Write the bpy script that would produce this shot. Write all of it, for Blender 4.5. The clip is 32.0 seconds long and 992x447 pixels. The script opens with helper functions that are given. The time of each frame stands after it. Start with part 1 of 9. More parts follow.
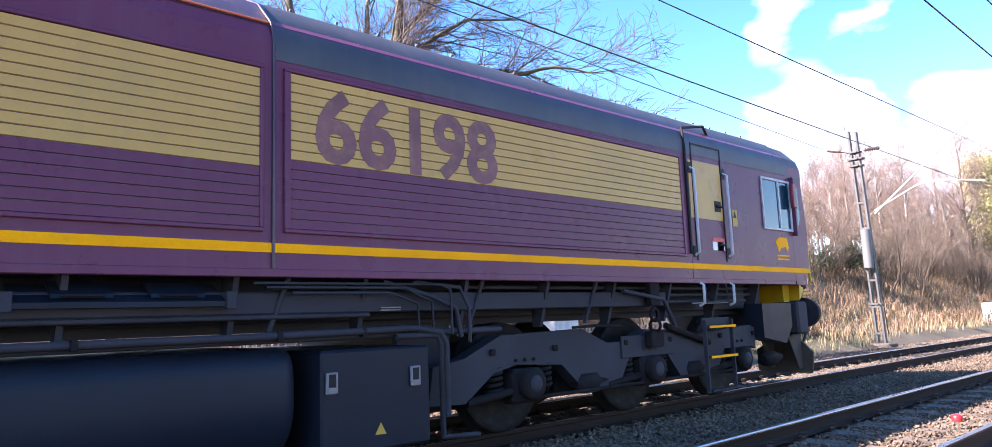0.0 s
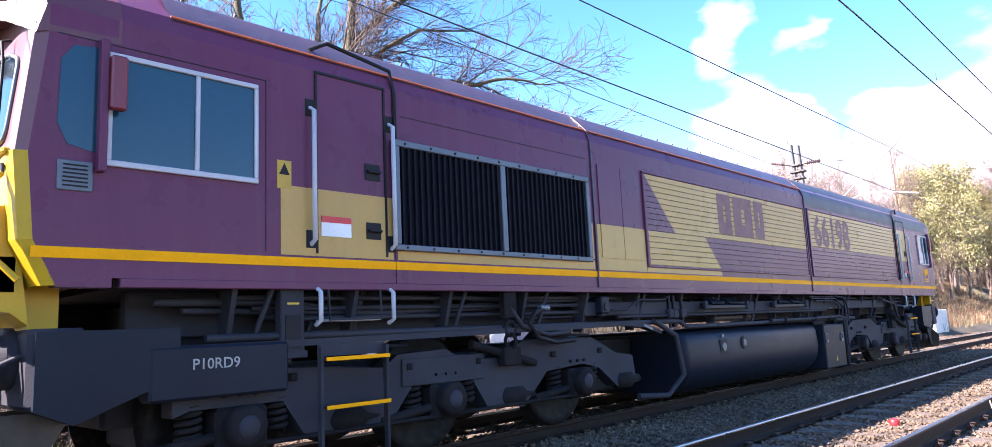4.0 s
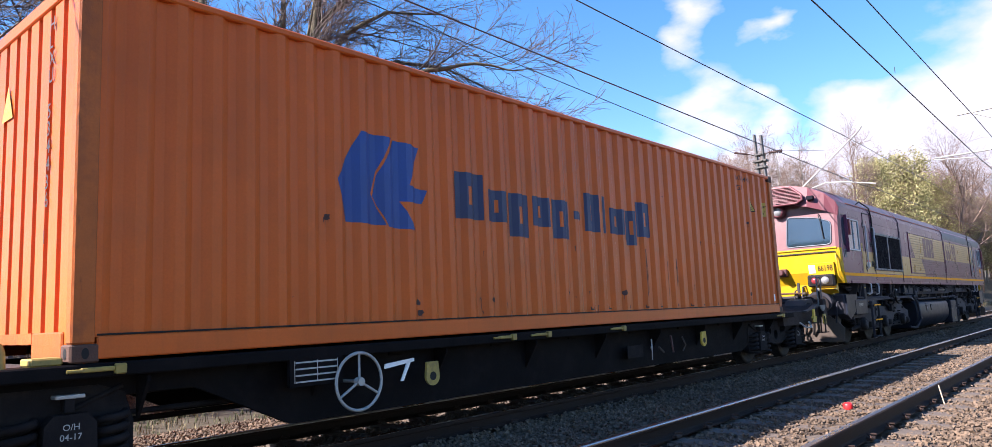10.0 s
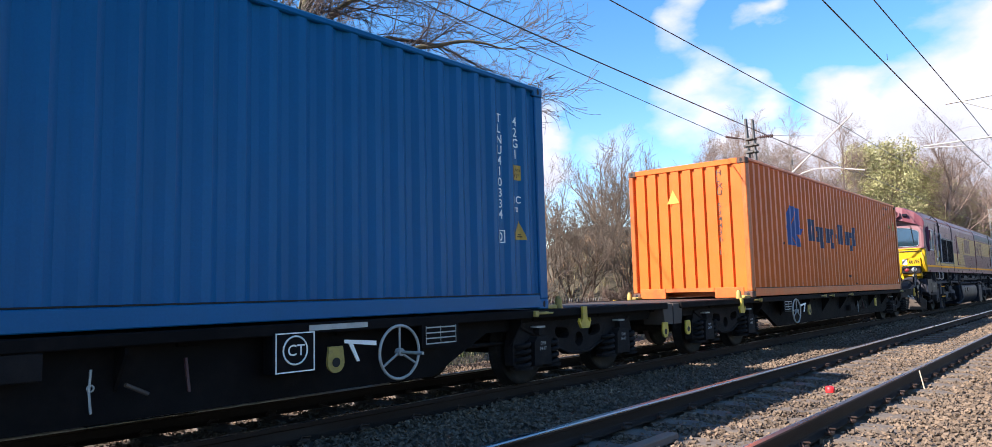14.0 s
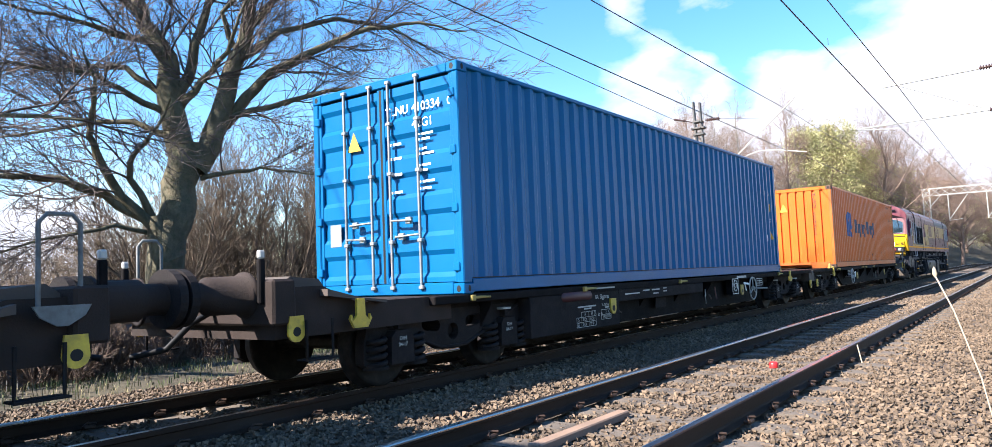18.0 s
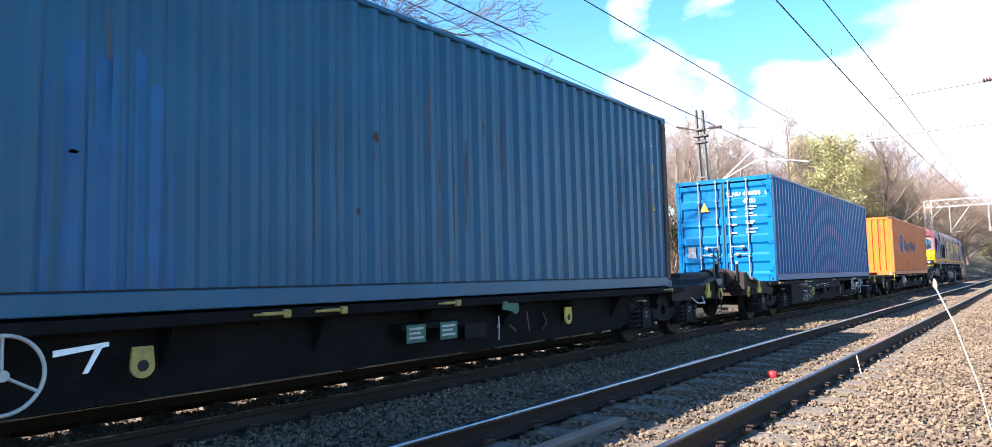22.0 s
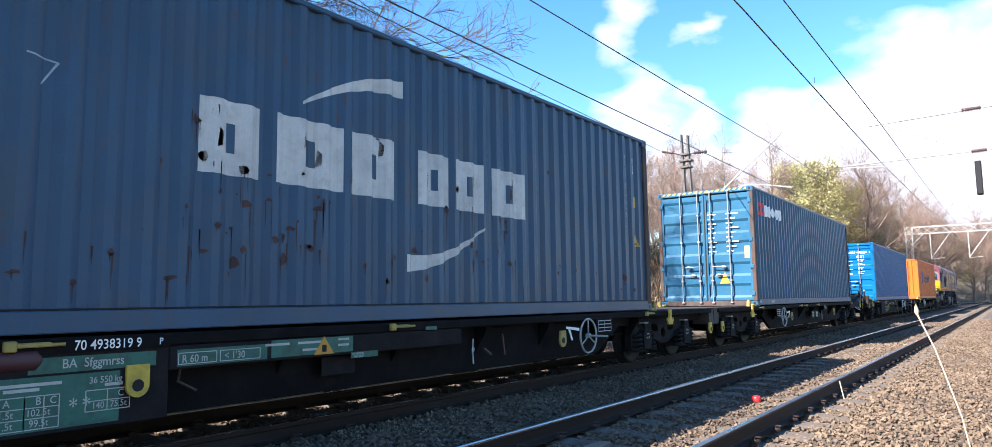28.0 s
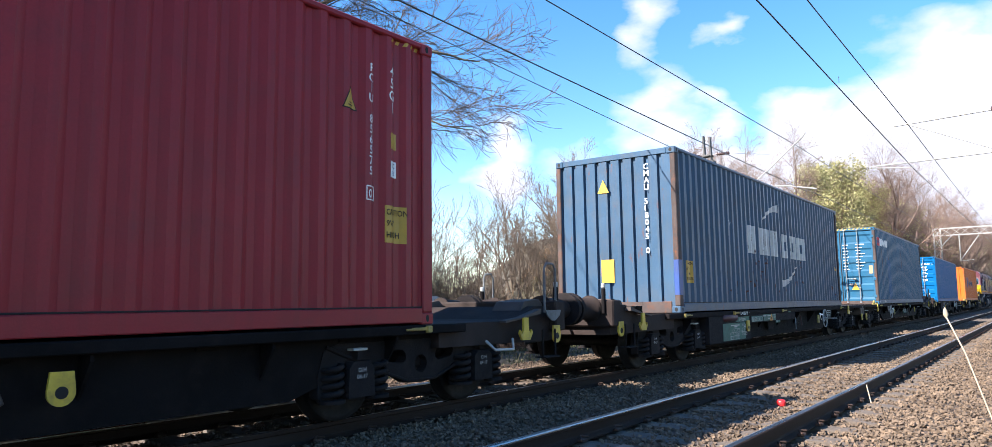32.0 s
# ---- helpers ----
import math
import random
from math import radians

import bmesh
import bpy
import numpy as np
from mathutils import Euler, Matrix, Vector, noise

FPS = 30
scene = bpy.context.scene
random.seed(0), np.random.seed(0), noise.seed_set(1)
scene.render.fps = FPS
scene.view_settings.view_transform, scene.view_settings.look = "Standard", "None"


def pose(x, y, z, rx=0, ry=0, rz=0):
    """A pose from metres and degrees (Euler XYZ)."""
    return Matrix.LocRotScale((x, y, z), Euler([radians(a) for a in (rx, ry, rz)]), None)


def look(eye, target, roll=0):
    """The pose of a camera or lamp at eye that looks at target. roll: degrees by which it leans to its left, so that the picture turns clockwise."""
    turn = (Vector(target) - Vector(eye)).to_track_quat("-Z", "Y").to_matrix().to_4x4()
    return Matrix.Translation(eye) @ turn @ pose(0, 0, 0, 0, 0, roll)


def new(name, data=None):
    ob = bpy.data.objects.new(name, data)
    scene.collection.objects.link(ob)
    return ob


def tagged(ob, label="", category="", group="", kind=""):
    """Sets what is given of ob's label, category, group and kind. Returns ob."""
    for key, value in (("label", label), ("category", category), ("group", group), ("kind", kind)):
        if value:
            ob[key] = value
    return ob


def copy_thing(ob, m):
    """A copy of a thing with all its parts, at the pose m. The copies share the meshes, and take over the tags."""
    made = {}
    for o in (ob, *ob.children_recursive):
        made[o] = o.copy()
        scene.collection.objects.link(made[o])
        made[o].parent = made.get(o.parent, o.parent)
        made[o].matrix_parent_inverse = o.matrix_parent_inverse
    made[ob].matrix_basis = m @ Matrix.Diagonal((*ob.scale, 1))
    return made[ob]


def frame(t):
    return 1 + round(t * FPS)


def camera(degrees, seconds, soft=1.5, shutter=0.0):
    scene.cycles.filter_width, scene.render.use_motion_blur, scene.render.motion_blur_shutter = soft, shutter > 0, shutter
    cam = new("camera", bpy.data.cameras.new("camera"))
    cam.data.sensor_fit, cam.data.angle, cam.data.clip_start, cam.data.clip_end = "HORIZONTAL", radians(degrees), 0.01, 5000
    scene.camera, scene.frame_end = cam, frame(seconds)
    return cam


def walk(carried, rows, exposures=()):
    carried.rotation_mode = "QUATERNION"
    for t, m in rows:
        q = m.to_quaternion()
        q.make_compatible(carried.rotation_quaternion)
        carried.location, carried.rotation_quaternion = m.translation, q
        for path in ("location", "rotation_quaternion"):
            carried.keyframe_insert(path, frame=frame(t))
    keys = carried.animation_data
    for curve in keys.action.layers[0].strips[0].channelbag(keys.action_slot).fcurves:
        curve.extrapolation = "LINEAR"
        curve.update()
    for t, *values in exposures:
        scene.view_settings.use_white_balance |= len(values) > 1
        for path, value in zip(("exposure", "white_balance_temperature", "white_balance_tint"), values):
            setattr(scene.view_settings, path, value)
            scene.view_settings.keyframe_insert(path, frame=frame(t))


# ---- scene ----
# camera: held by hand at one spot beside the near track
EYE = (0.0, 0.0, 1.06)
cam = camera(68.57, 32.0, 0.35)


def aim(a, p, r):
    """The camera's pose from its heading off the rails, its pitch and its lean."""
    a, p = radians(a), radians(p)
    way = Vector((math.cos(a) * math.cos(p), math.sin(a) * math.cos(p), math.sin(p)))
    return look(EYE, Vector(EYE) + way, -r)


# seconds, heading, pitch, lean
AIM = [
    (0.0, 47.21, 7.75, 2.21), (0.5, 46.15, 8.3, 2.44), (1.0, 45.66, 8.29, 2.14), (1.5, 45.49, 8.56, 2.43),
    (2.0, 45.17, 8.47, 2.64), (2.5, 44.45, 8.33, 2.86), (3.0, 44.04, 7.85, 2.46), (3.5, 43.41, 8.51, 2.73),
    (4.0, 43.4, 8.41, 2.69), (4.5, 43.3, 8.43, 3.01), (6.5, 42.05, 6.77, 2.59), (7.0, 41.69, 7.36, 2.97),
    (7.5, 41.73, 6.99, 2.7), (8.0, 41.72, 7.7, 2.41), (8.5, 41.72, 8.05, 2.68), (9.0, 41.57, 7.86, 2.68),
    (9.5, 41.11, 7.3, 2.59), (10.0, 40.79, 7.16, 2.46), (10.5, 40.38, 7.18, 2.48), (11.0, 40.45, 6.9, 2.4),
    (11.5, 40.36, 6.99, 2.67), (12.0, 40.24, 6.61, 2.53), (12.5, 39.75, 6.36, 2.09), (13.0, 39.87, 5.72, 1.79),
    (13.5, 39.66, 5.77, 1.91), (14.0, 40.05, 5.5, 1.45), (14.5, 40.31, 5.76, 1.95), (16.5, 40.02, 3.39, 1.17),
    (17.0, 39.87, 3.47, 1.17), (17.5, 37.64, 3.6, 1.15), (18.0, 36.32, 4.06, 2.29), (18.5, 35.88, 4.09, 2.16),
    (19.0, 36.1, 3.97, 1.62), (19.5, 36.18, 4.38, 1.5), (20.0, 36.17, 4.13, 1.33), (20.5, 36.21, 4.08, 1.47),
    (21.0, 36.27, 4.02, 0.95), (21.5, 36.1, 4.45, 1.51), (22.0, 36.38, 4.41, 1.31), (22.5, 36.32, 4.45, 1.1),
    (23.0, 36.24, 4.99, 0.86), (23.5, 35.96, 5.36, 0.66), (24.0, 35.97, 5.27, 0.5), (24.5, 36.09, 5.58, 1.31),
    (26.5, 36.13, 6.09, 1.31), (27.0, 35.95, 6.18, 1.61), (27.5, 35.75, 5.98, 1.31), (28.0, 35.23, 6.1, 0.75),
    (28.5, 35.13, 6.15, 1.05), (29.0, 35.9, 6.11, 0.94), (29.5, 37.3, 6.51, 1.52), (30.0, 37.34, 5.97, 0.58),
    (30.5, 37.18, 5.72, 0.19), (31.0, 37.12, 6.2, 0.6), (31.5, 37.04, 6.45, 0.75), (32.0, 36.89, 6.34, 0.78),
]
RUN = [
    (0.0, -0.0), (0.5, 1.384), (1.0, 2.767), (1.5, 4.151), (2.0, 5.475), (2.5, 6.833),
    (3.0, 8.097), (3.5, 9.494), (4.0, 10.883), (4.5, 12.254), (6.5, 17.771), (7.0, 19.159),
    (7.5, 20.438), (8.0, 21.81), (8.5, 23.229), (9.0, 24.654), (9.5, 26.073), (10.0, 27.359),
    (10.5, 28.797), (11.0, 30.212), (11.5, 31.638), (12.0, 33.045), (12.5, 34.449), (13.0, 35.892),
    (13.5, 37.326), (14.0, 38.729), (14.5, 40.197), (16.5, 45.791), (17.0, 47.274), (17.5, 48.76),
    (18.0, 50.239), (18.5, 51.719), (19.0, 53.187), (19.5, 54.707), (20.0, 56.196), (20.5, 57.67),
    (21.0, 59.142), (21.5, 60.612), (22.0, 62.089), (22.5, 63.596), (23.0, 65.089), (23.5, 66.658),
    (24.0, 68.207), (24.5, 69.62), (26.5, 75.737), (27.0, 77.294), (27.5, 78.823), (28.0, 80.334),
    (28.5, 81.909), (29.0, 83.392), (29.5, 84.989), (30.0, 86.54), (30.5, 88.102), (31.0, 89.647),
    (31.5, 91.209), (32.0, 92.793),
]
EXPOSURES = [(0.0, 2.7, 6300, 29), (3.0, 2.7, 6300, 29), (4.5, 2.75, 6300, 29), (6.5, 2.07, 6300, 29), (9.0, 2.02, 6300, 29), (11.0, 1.67, 6300, 20), (12.0, 1.8, 6300, 20), (13.0, 1.32, 6300, 17), (14.0, 1.74, 6300, 17), (14.5, 1.82, 6300, 17), (17.0, 2.55, 6300, 14), (18.0, 2.12, 6300, 14), (19.0, 1.84, 6300, 14), (20.0, 2.1, 6300, 14), (21.0, 2.35, 6300, 14), (22.0, 2.4, 6300, 14), (23.0, 2.42, 6300, 14), (24.0, 2.07, 6300, 14), (25.5, 2.02, 6300, 14), (28.0, 2.17, 6300, 16), (30.0, 2.07, 6300, 16), (31.0, 1.84, 6300, 16), (32.0, 1.92, 6300, 16)]
walk(cam, [(t, aim(a, p, r)) for t, a, p, r in AIM], EXPOSURES)
# ---- light ----
SUN_EL, SUN_SIDE = radians(37.6), radians(27.5)  # from behind the train's far side
to_sun = Vector((-math.cos(SUN_SIDE) * math.cos(SUN_EL), math.sin(SUN_SIDE) * math.cos(SUN_EL), math.sin(SUN_EL)))
sun = new("sun", bpy.data.lights.new("sun", "SUN"))
sun.data.energy, sun.data.angle, sun.data.color = 5.0, radians(0.55), (1.0, 0.94, 0.84)
sun.matrix_world = look((0, 0, 0), -to_sun)

world = bpy.data.worlds.new("sky")
scene.world = world
world.use_nodes = True
wn, wl = world.node_tree.nodes, world.node_tree.links
wn.clear()
w_out = wn.new("ShaderNodeOutputWorld")
w_bg = wn.new("ShaderNodeBackground")
w_sky = wn.new("ShaderNodeTexSky")
w_sky.sky_type, w_sky.sun_disc = "NISHITA", False
w_sky.sun_elevation, w_sky.sun_rotation = SUN_EL, math.atan2(to_sun.x, to_sun.y)
w_sky.air_density, w_sky.dust_density, w_sky.ozone_density = 1.0, 0.3, 1.2
w_co = wn.new("ShaderNodeTexCoord")
w_map = wn.new("ShaderNodeMapping")
w_map.inputs["Scale"].default_value = (1.0, 1.0, 1.9)
w_noise = wn.new("ShaderNodeTexNoise")
w_noise.inputs["Scale"].default_value, w_noise.inputs["Detail"].default_value, w_noise.inputs["Roughness"].default_value = 3.2, 9.0, 0.55
w_sep = wn.new("ShaderNodeSeparateXYZ")
wl.new(w_co.outputs["Generated"], w_map.inputs["Vector"])
wl.new(w_map.outputs[0], w_noise.inputs["Vector"])
wl.new(w_co.outputs["Generated"], w_sep.inputs[0])


def w_math(op, a, b=0.0, c=None):
    n = wn.new("ShaderNodeMath")
    n.operation = op
    for i, v in enumerate((a, b) if c is None else (a, b, c)):
        if isinstance(v, (int, float)):
            n.inputs[i].default_value = v
        else:
            wl.new(v, n.inputs[i])
    return n.outputs[0]


w_curl = wn.new("ShaderNodeTexNoise")
w_curl.inputs["Scale"].default_value, w_curl.inputs["Detail"].default_value = 7.0, 7.0
wl.new(w_map.outputs[0], w_curl.inputs["Vector"])
w_push = wn.new("ShaderNodeVectorMath")
w_push.operation = "MULTIPLY_ADD"
wl.new(w_curl.outputs["Color"], w_push.inputs[0])
w_push.inputs[1].default_value, w_push.inputs[2].default_value = (0.22, 0.22, 0.22), (-0.11, -0.11, -0.11)
w_ragged = wn.new("ShaderNodeVectorMath")
w_ragged.operation = "ADD"
wl.new(w_co.outputs["Generated"], w_ragged.inputs[0])
wl.new(w_push.outputs[0], w_ragged.inputs[1])


def w_mass(az, el, spread, squash=1.0):
    """How near the sky's direction is to the middle of one cloud, 1 to 0."""
    a, e = radians(az), radians(el)
    d = wn.new("ShaderNodeVectorMath")
    d.operation = "SUBTRACT"
    wl.new(w_ragged.outputs[0], d.inputs[0])
    d.inputs[1].default_value = (math.cos(a) * math.cos(e), math.sin(a) * math.cos(e), math.sin(e))
    m = wn.new("ShaderNodeVectorMath")
    m.operation = "MULTIPLY"
    wl.new(d.outputs[0], m.inputs[0])
    m.inputs[1].default_value = (1, 1, squash)
    n = wn.new("ShaderNodeVectorMath")
    n.operation = "LENGTH"
    wl.new(m.outputs[0], n.inputs[0])
    return w_math("MAXIMUM", w_math("SUBTRACT", 1.0, w_math("DIVIDE", n.outputs["Value"], spread)), 0.0)


w_noise2 = wn.new("ShaderNodeTexNoise")
w_noise2.inputs["Scale"].default_value, w_noise2.inputs["Detail"].default_value = 6.0, 6.0
wl.new(w_map.outputs[0], w_noise2.inputs["Vector"])
# a bank of cumulus low over the line ahead, thin puffs above it, broken cloud all round
bank = w_mass(5, 9, 0.19, 1.05)
for az, el, spread, squash, thick in ((-10, 10, 0.27, 1.1, 1.0), (13, 9.5, 0.135, 1.1, 1.0), (18.5, 8, 0.11, 1.1, 0.95), (25, 14.5, 0.10, 0.9, 0.5), (21, 12, 0.07, 1.0, 0.5), (25, 21.5, 0.06, 0.6, 0.42), (17.5, 20, 0.05, 1.2, 0.4), (36, 10, 0.08, 1.2, 0.8), (30, 10, 0.08, 1.0, 0.45), (72, 2, 0.24, 2.2, 0.75)):
    bank = w_math("MAXIMUM", bank, w_math("MULTIPLY", w_mass(az, el, spread, squash), thick))
# extra unseen cloud on the near side, added to fill the train's shaded walls
behind = w_math("MULTIPLY", w_math("MAXIMUM", w_math("MULTIPLY", w_sep.outputs["Y"], -1.0), 0.0), 0.06)
heap = w_math("ADD", w_math("ADD", bank, behind), w_math("MULTIPLY", w_math("SUBTRACT", w_noise.outputs["Fac"], 0.5), 0.8))
cover = w_math("MINIMUM", w_math("MAXIMUM", w_math("MULTIPLY", w_math("SUBTRACT", heap, 0.13), 3.5), 0.0), 1.0)
w_mix = wn.new("ShaderNodeMix")
w_mix.data_type = "RGBA"
wl.new(cover, w_mix.inputs["Factor"])
w_shade = wn.new("ShaderNodeMix")
w_shade.data_type = "RGBA"
wl.new(w_noise2.outputs["Fac"], w_shade.inputs["Factor"])
w_shade.inputs["A"].default_value = (4.1, 4.5, 5.4, 1)
w_shade.inputs["B"].default_value = (6.8, 6.8, 6.9, 1)
w_hue = wn.new("ShaderNodeHueSaturation")
w_hue.inputs["Saturation"].default_value, w_hue.inputs["Value"].default_value = 1.36, 1.5
wl.new(w_sky.outputs[0], w_hue.inputs["Color"])
wl.new(w_hue.outputs[0], w_mix.inputs["A"])
wl.new(w_shade.outputs["Result"], w_mix.inputs["B"])
wl.new(w_mix.outputs["Result"], w_bg.inputs["Color"])
w_bg.inputs["Strength"].default_value = 0.055
wl.new(w_bg.outputs[0], w_out.inputs["Surface"])


# ---- materials ----
def paint(name, base, rough=0.5, metal=0.0, vary=0.12, scale=1.5, grime=0.0, grime_color=(0.05, 0.04, 0.035), bump=0.05, fine=60.0, streak=0.0, rust=0.0, island=0.0, spec=0.5, stretch=(1, 1, 1)):
    """A surface with broad tone changes, fine grain, stains, upright streaks and rust."""
    m = bpy.data.materials.new(name)
    m.use_nodes = True
    n, l = m.node_tree.nodes, m.node_tree.links
    b = n["Principled BSDF"]
    b.inputs["Metallic"].default_value = metal
    b.inputs["Specular IOR Level"].default_value = spec
    co = n.new("ShaderNodeTexCoord")
    mp = n.new("ShaderNodeMapping")
    mp.inputs["Scale"].default_value = stretch
    l.new(co.outputs["Object"], mp.inputs["Vector"])

    def tex(s, detail=4.0, vec=None, rough_=0.6):
        t = n.new("ShaderNodeTexNoise")
        t.inputs["Scale"].default_value, t.inputs["Detail"].default_value, t.inputs["Roughness"].default_value = s, detail, rough_
        l.new(vec or mp.outputs[0], t.inputs["Vector"])
        return t.outputs["Fac"]

    def ramp(f, lo, hi):
        r = n.new("ShaderNodeMapRange")
        r.inputs["From Min"].default_value, r.inputs["From Max"].default_value = lo, hi
        l.new(f, r.inputs["Value"])
        return r.outputs["Result"]

    def times(f, k):
        t = n.new("ShaderNodeMath")
        t.operation = "MULTIPLY"
        l.new(f, t.inputs[0])
        t.inputs[1].default_value = k
        return t.outputs[0]

    def mix(f, a, c, mode="MIX"):
        x = n.new("ShaderNodeMix")
        x.data_type, x.blend_type = "RGBA", mode
        l.new(f, x.inputs["Factor"])
        for s, v in (("A", a), ("B", c)):
            if isinstance(v, tuple):
                x.inputs[s].default_value = (*v, 1)
            else:
                l.new(v, x.inputs[s])
        return x.outputs["Result"]

    dark = tuple(c * (1 - vary) for c in base)
    light = tuple(min(1, c * (1 + vary)) for c in base)
    col = mix(ramp(tex(scale), 0.3, 0.7), dark, light)
    grain = tex(fine, 3.0)
    col = mix(times(ramp(grain, 0.35, 0.75), 0.35), col, tuple(c * 0.75 for c in base))
    if island:
        g = n.new("ShaderNodeNewGeometry")
        v = n.new("ShaderNodeHueSaturation")
        l.new(col, v.inputs["Color"])
        r = n.new("ShaderNodeMapRange")
        l.new(g.outputs["Random Per Island"], r.inputs["Value"])
        r.inputs["To Min"].default_value, r.inputs["To Max"].default_value = 1 - island, 1 + island
        l.new(r.outputs["Result"], v.inputs["Value"])
        col = v.outputs["Color"]
    if streak:
        sm = n.new("ShaderNodeMapping")
        sm.inputs["Scale"].default_value = (9.0, 9.0, 0.5)
        l.new(co.outputs["Object"], sm.inputs["Vector"])
        col = mix(times(ramp(tex(1.0, 5.0, sm.outputs[0]), 0.5, 0.75), streak), col, grime_color)
    if grime:
        col = mix(times(ramp(tex(scale * 2.7, 6.0), 0.48, 0.72), grime), col, grime_color)
    if rust:
        rm = n.new("ShaderNodeMapping")
        rm.inputs["Scale"].default_value = (5.0, 5.0, 1.4)
        l.new(co.outputs["Object"], rm.inputs["Vector"])
        col = mix(ramp(tex(1.6, 8.0, rm.outputs[0], 0.7), 0.74 - 0.16 * rust, 0.80 - 0.10 * rust), col, (0.13, 0.045, 0.02))
    l.new(col, b.inputs["Base Color"])
    rr = n.new("ShaderNodeMapRange")
    rr.inputs["To Min"].default_value, rr.inputs["To Max"].default_value = max(0.03, rough - 0.12), min(1, rough + 0.12)
    l.new(tex(scale * 4), rr.inputs["Value"])
    l.new(rr.outputs["Result"], b.inputs["Roughness"])
    if bump:
        bp = n.new("ShaderNodeBump")
        bp.inputs["Strength"].default_value, bp.inputs["Distance"].default_value = bump, 0.02
        l.new(grain, bp.inputs["Height"])
        l.new(bp.outputs[0], b.inputs["Normal"])
    return m


# ---- mesh kit ----
from mathutils import geometry


class Mesh:
    """Collects faces, and becomes one mesh object."""

    def __init__(self):
        self.v, self.f, self.smooth = [], [], []

    def add(self, verts, faces, smooth=False):
        k = len(self.v)
        self.v.extend(tuple(p) for p in verts)
        self.f.extend(tuple(i + k for i in q) for q in faces)
        self.smooth.extend([smooth] * len(faces))
        return self

    def box(self, x0, x1, y0, y1, z0, z1, c=0.0, m=None):
        """A box, with its edges cut by c."""
        if x0 > x1: x0, x1 = x1, x0
        if y0 > y1: y0, y1 = y1, y0
        if z0 > z1: z0, z1 = z1, z0
        if c <= 0:
            v = [(x, y, z) for z in (z0, z1) for y in (y0, y1) for x in (x0, x1)]
            f = [(0, 2, 3, 1), (4, 5, 7, 6), (0, 1, 5, 4), (2, 6, 7, 3), (0, 4, 6, 2), (1, 3, 7, 5)]
        else:
            c = min(c, (x1 - x0) * 0.45, (y1 - y0) * 0.45, (z1 - z0) * 0.45)
            v, at = [], {}
            for i, x in enumerate((x0, x1)):
                for j, y in enumerate((y0, y1)):
                    for k, z in enumerate((z0, z1)):
                        sx, sy, sz = (1 - 2 * i) * c, (1 - 2 * j) * c, (1 - 2 * k) * c
                        for a, p in enumerate(((x, y + sy, z + sz), (x + sx, y, z + sz), (x + sx, y + sy, z))):
                            at[i, j, k, a] = len(v)
                            v.append(p)
            f = []
            for s in (0, 1):
                quad = [(0, 0), (0, 1), (1, 1), (1, 0)]
                f.append([at[s, p, q, 0] for p, q in (quad if s == 0 else quad[::-1])])
                f.append([at[p, s, q, 1] for p, q in (quad[::-1] if s == 0 else quad)])
                f.append([at[p, q, s, 2] for p, q in (quad if s == 0 else quad[::-1])])
            for p in (0, 1):
                for q in (0, 1):
                    e = [at[p, q, 0, 0], at[p, q, 0, 1], at[p, q, 1, 1], at[p, q, 1, 0]]
                    f.append(e if p == q else e[::-1])
                    e = [at[p, 0, q, 0], at[p, 0, q, 2], at[p, 1, q, 2], at[p, 1, q, 0]]
                    f.append(e[::-1] if p == q else e)
                    e = [at[0, p, q, 1], at[0, p, q, 2], at[1, p, q, 2], at[1, p, q, 1]]
                    f.append(e if p == q else e[::-1])
            for i in (0, 1):
                for j in (0, 1):
                    for k in (0, 1):
                        t = [at[i, j, k, a] for a in range(3)]
                        f.append(t[::-1] if (i + j + k) % 2 == 0 else t)
        if m is not None:
            v = [m @ Vector(p) for p in v]
        return self.add(v, f)

    def tube(self, pts, r, n=8, caps=True, r1=None, smooth=True):
        """A round bar along points; r1: radius at its end."""
        pts = [Vector(p) for p in pts]
        v, k = [], len(pts)
        side = None
        for i, p in enumerate(pts):
            d = (pts[min(i + 1, k - 1)] - pts[max(i - 1, 0)]).normalized()
            if side is None:
                side = d.orthogonal().normalized()
            side = (side - d * side.dot(d)).normalized()
            up = d.cross(side)
            rr = r if r1 is None else r + (r1 - r) * i / (k - 1)
            v += [p + (side * math.cos(2 * math.pi * j / n) + up * math.sin(2 * math.pi * j / n)) * rr for j in range(n)]
        f = [(i * n + j, i * n + (j + 1) % n, (i + 1) * n + (j + 1) % n, (i + 1) * n + j) for i in range(k - 1) for j in range(n)]
        self.add(v, f, smooth)
        if caps:
            self.add(v[:n], [tuple(range(n))[::-1]]).add(v[-n:], [tuple(range(n))])
        return self

    def ring(self, mid, axis, radius, thick, n=24, k=6):
        """A torus."""
        mid, axis = Vector(mid), Vector(axis).normalized()
        a = axis.orthogonal().normalized()
        b = axis.cross(a)
        v = []
        for i in range(n):
            t = 2 * math.pi * i / n
            d = a * math.cos(t) + b * math.sin(t)
            for j in range(k):
                u = 2 * math.pi * j / k
                v.append(mid + d * (radius + thick * math.cos(u)) + axis * thick * math.sin(u))
        return self.add(v, [(i * k + j, ((i + 1) % n) * k + j, ((i + 1) % n) * k + (j + 1) % k, i * k + (j + 1) % k) for i in range(n) for j in range(k)], True)

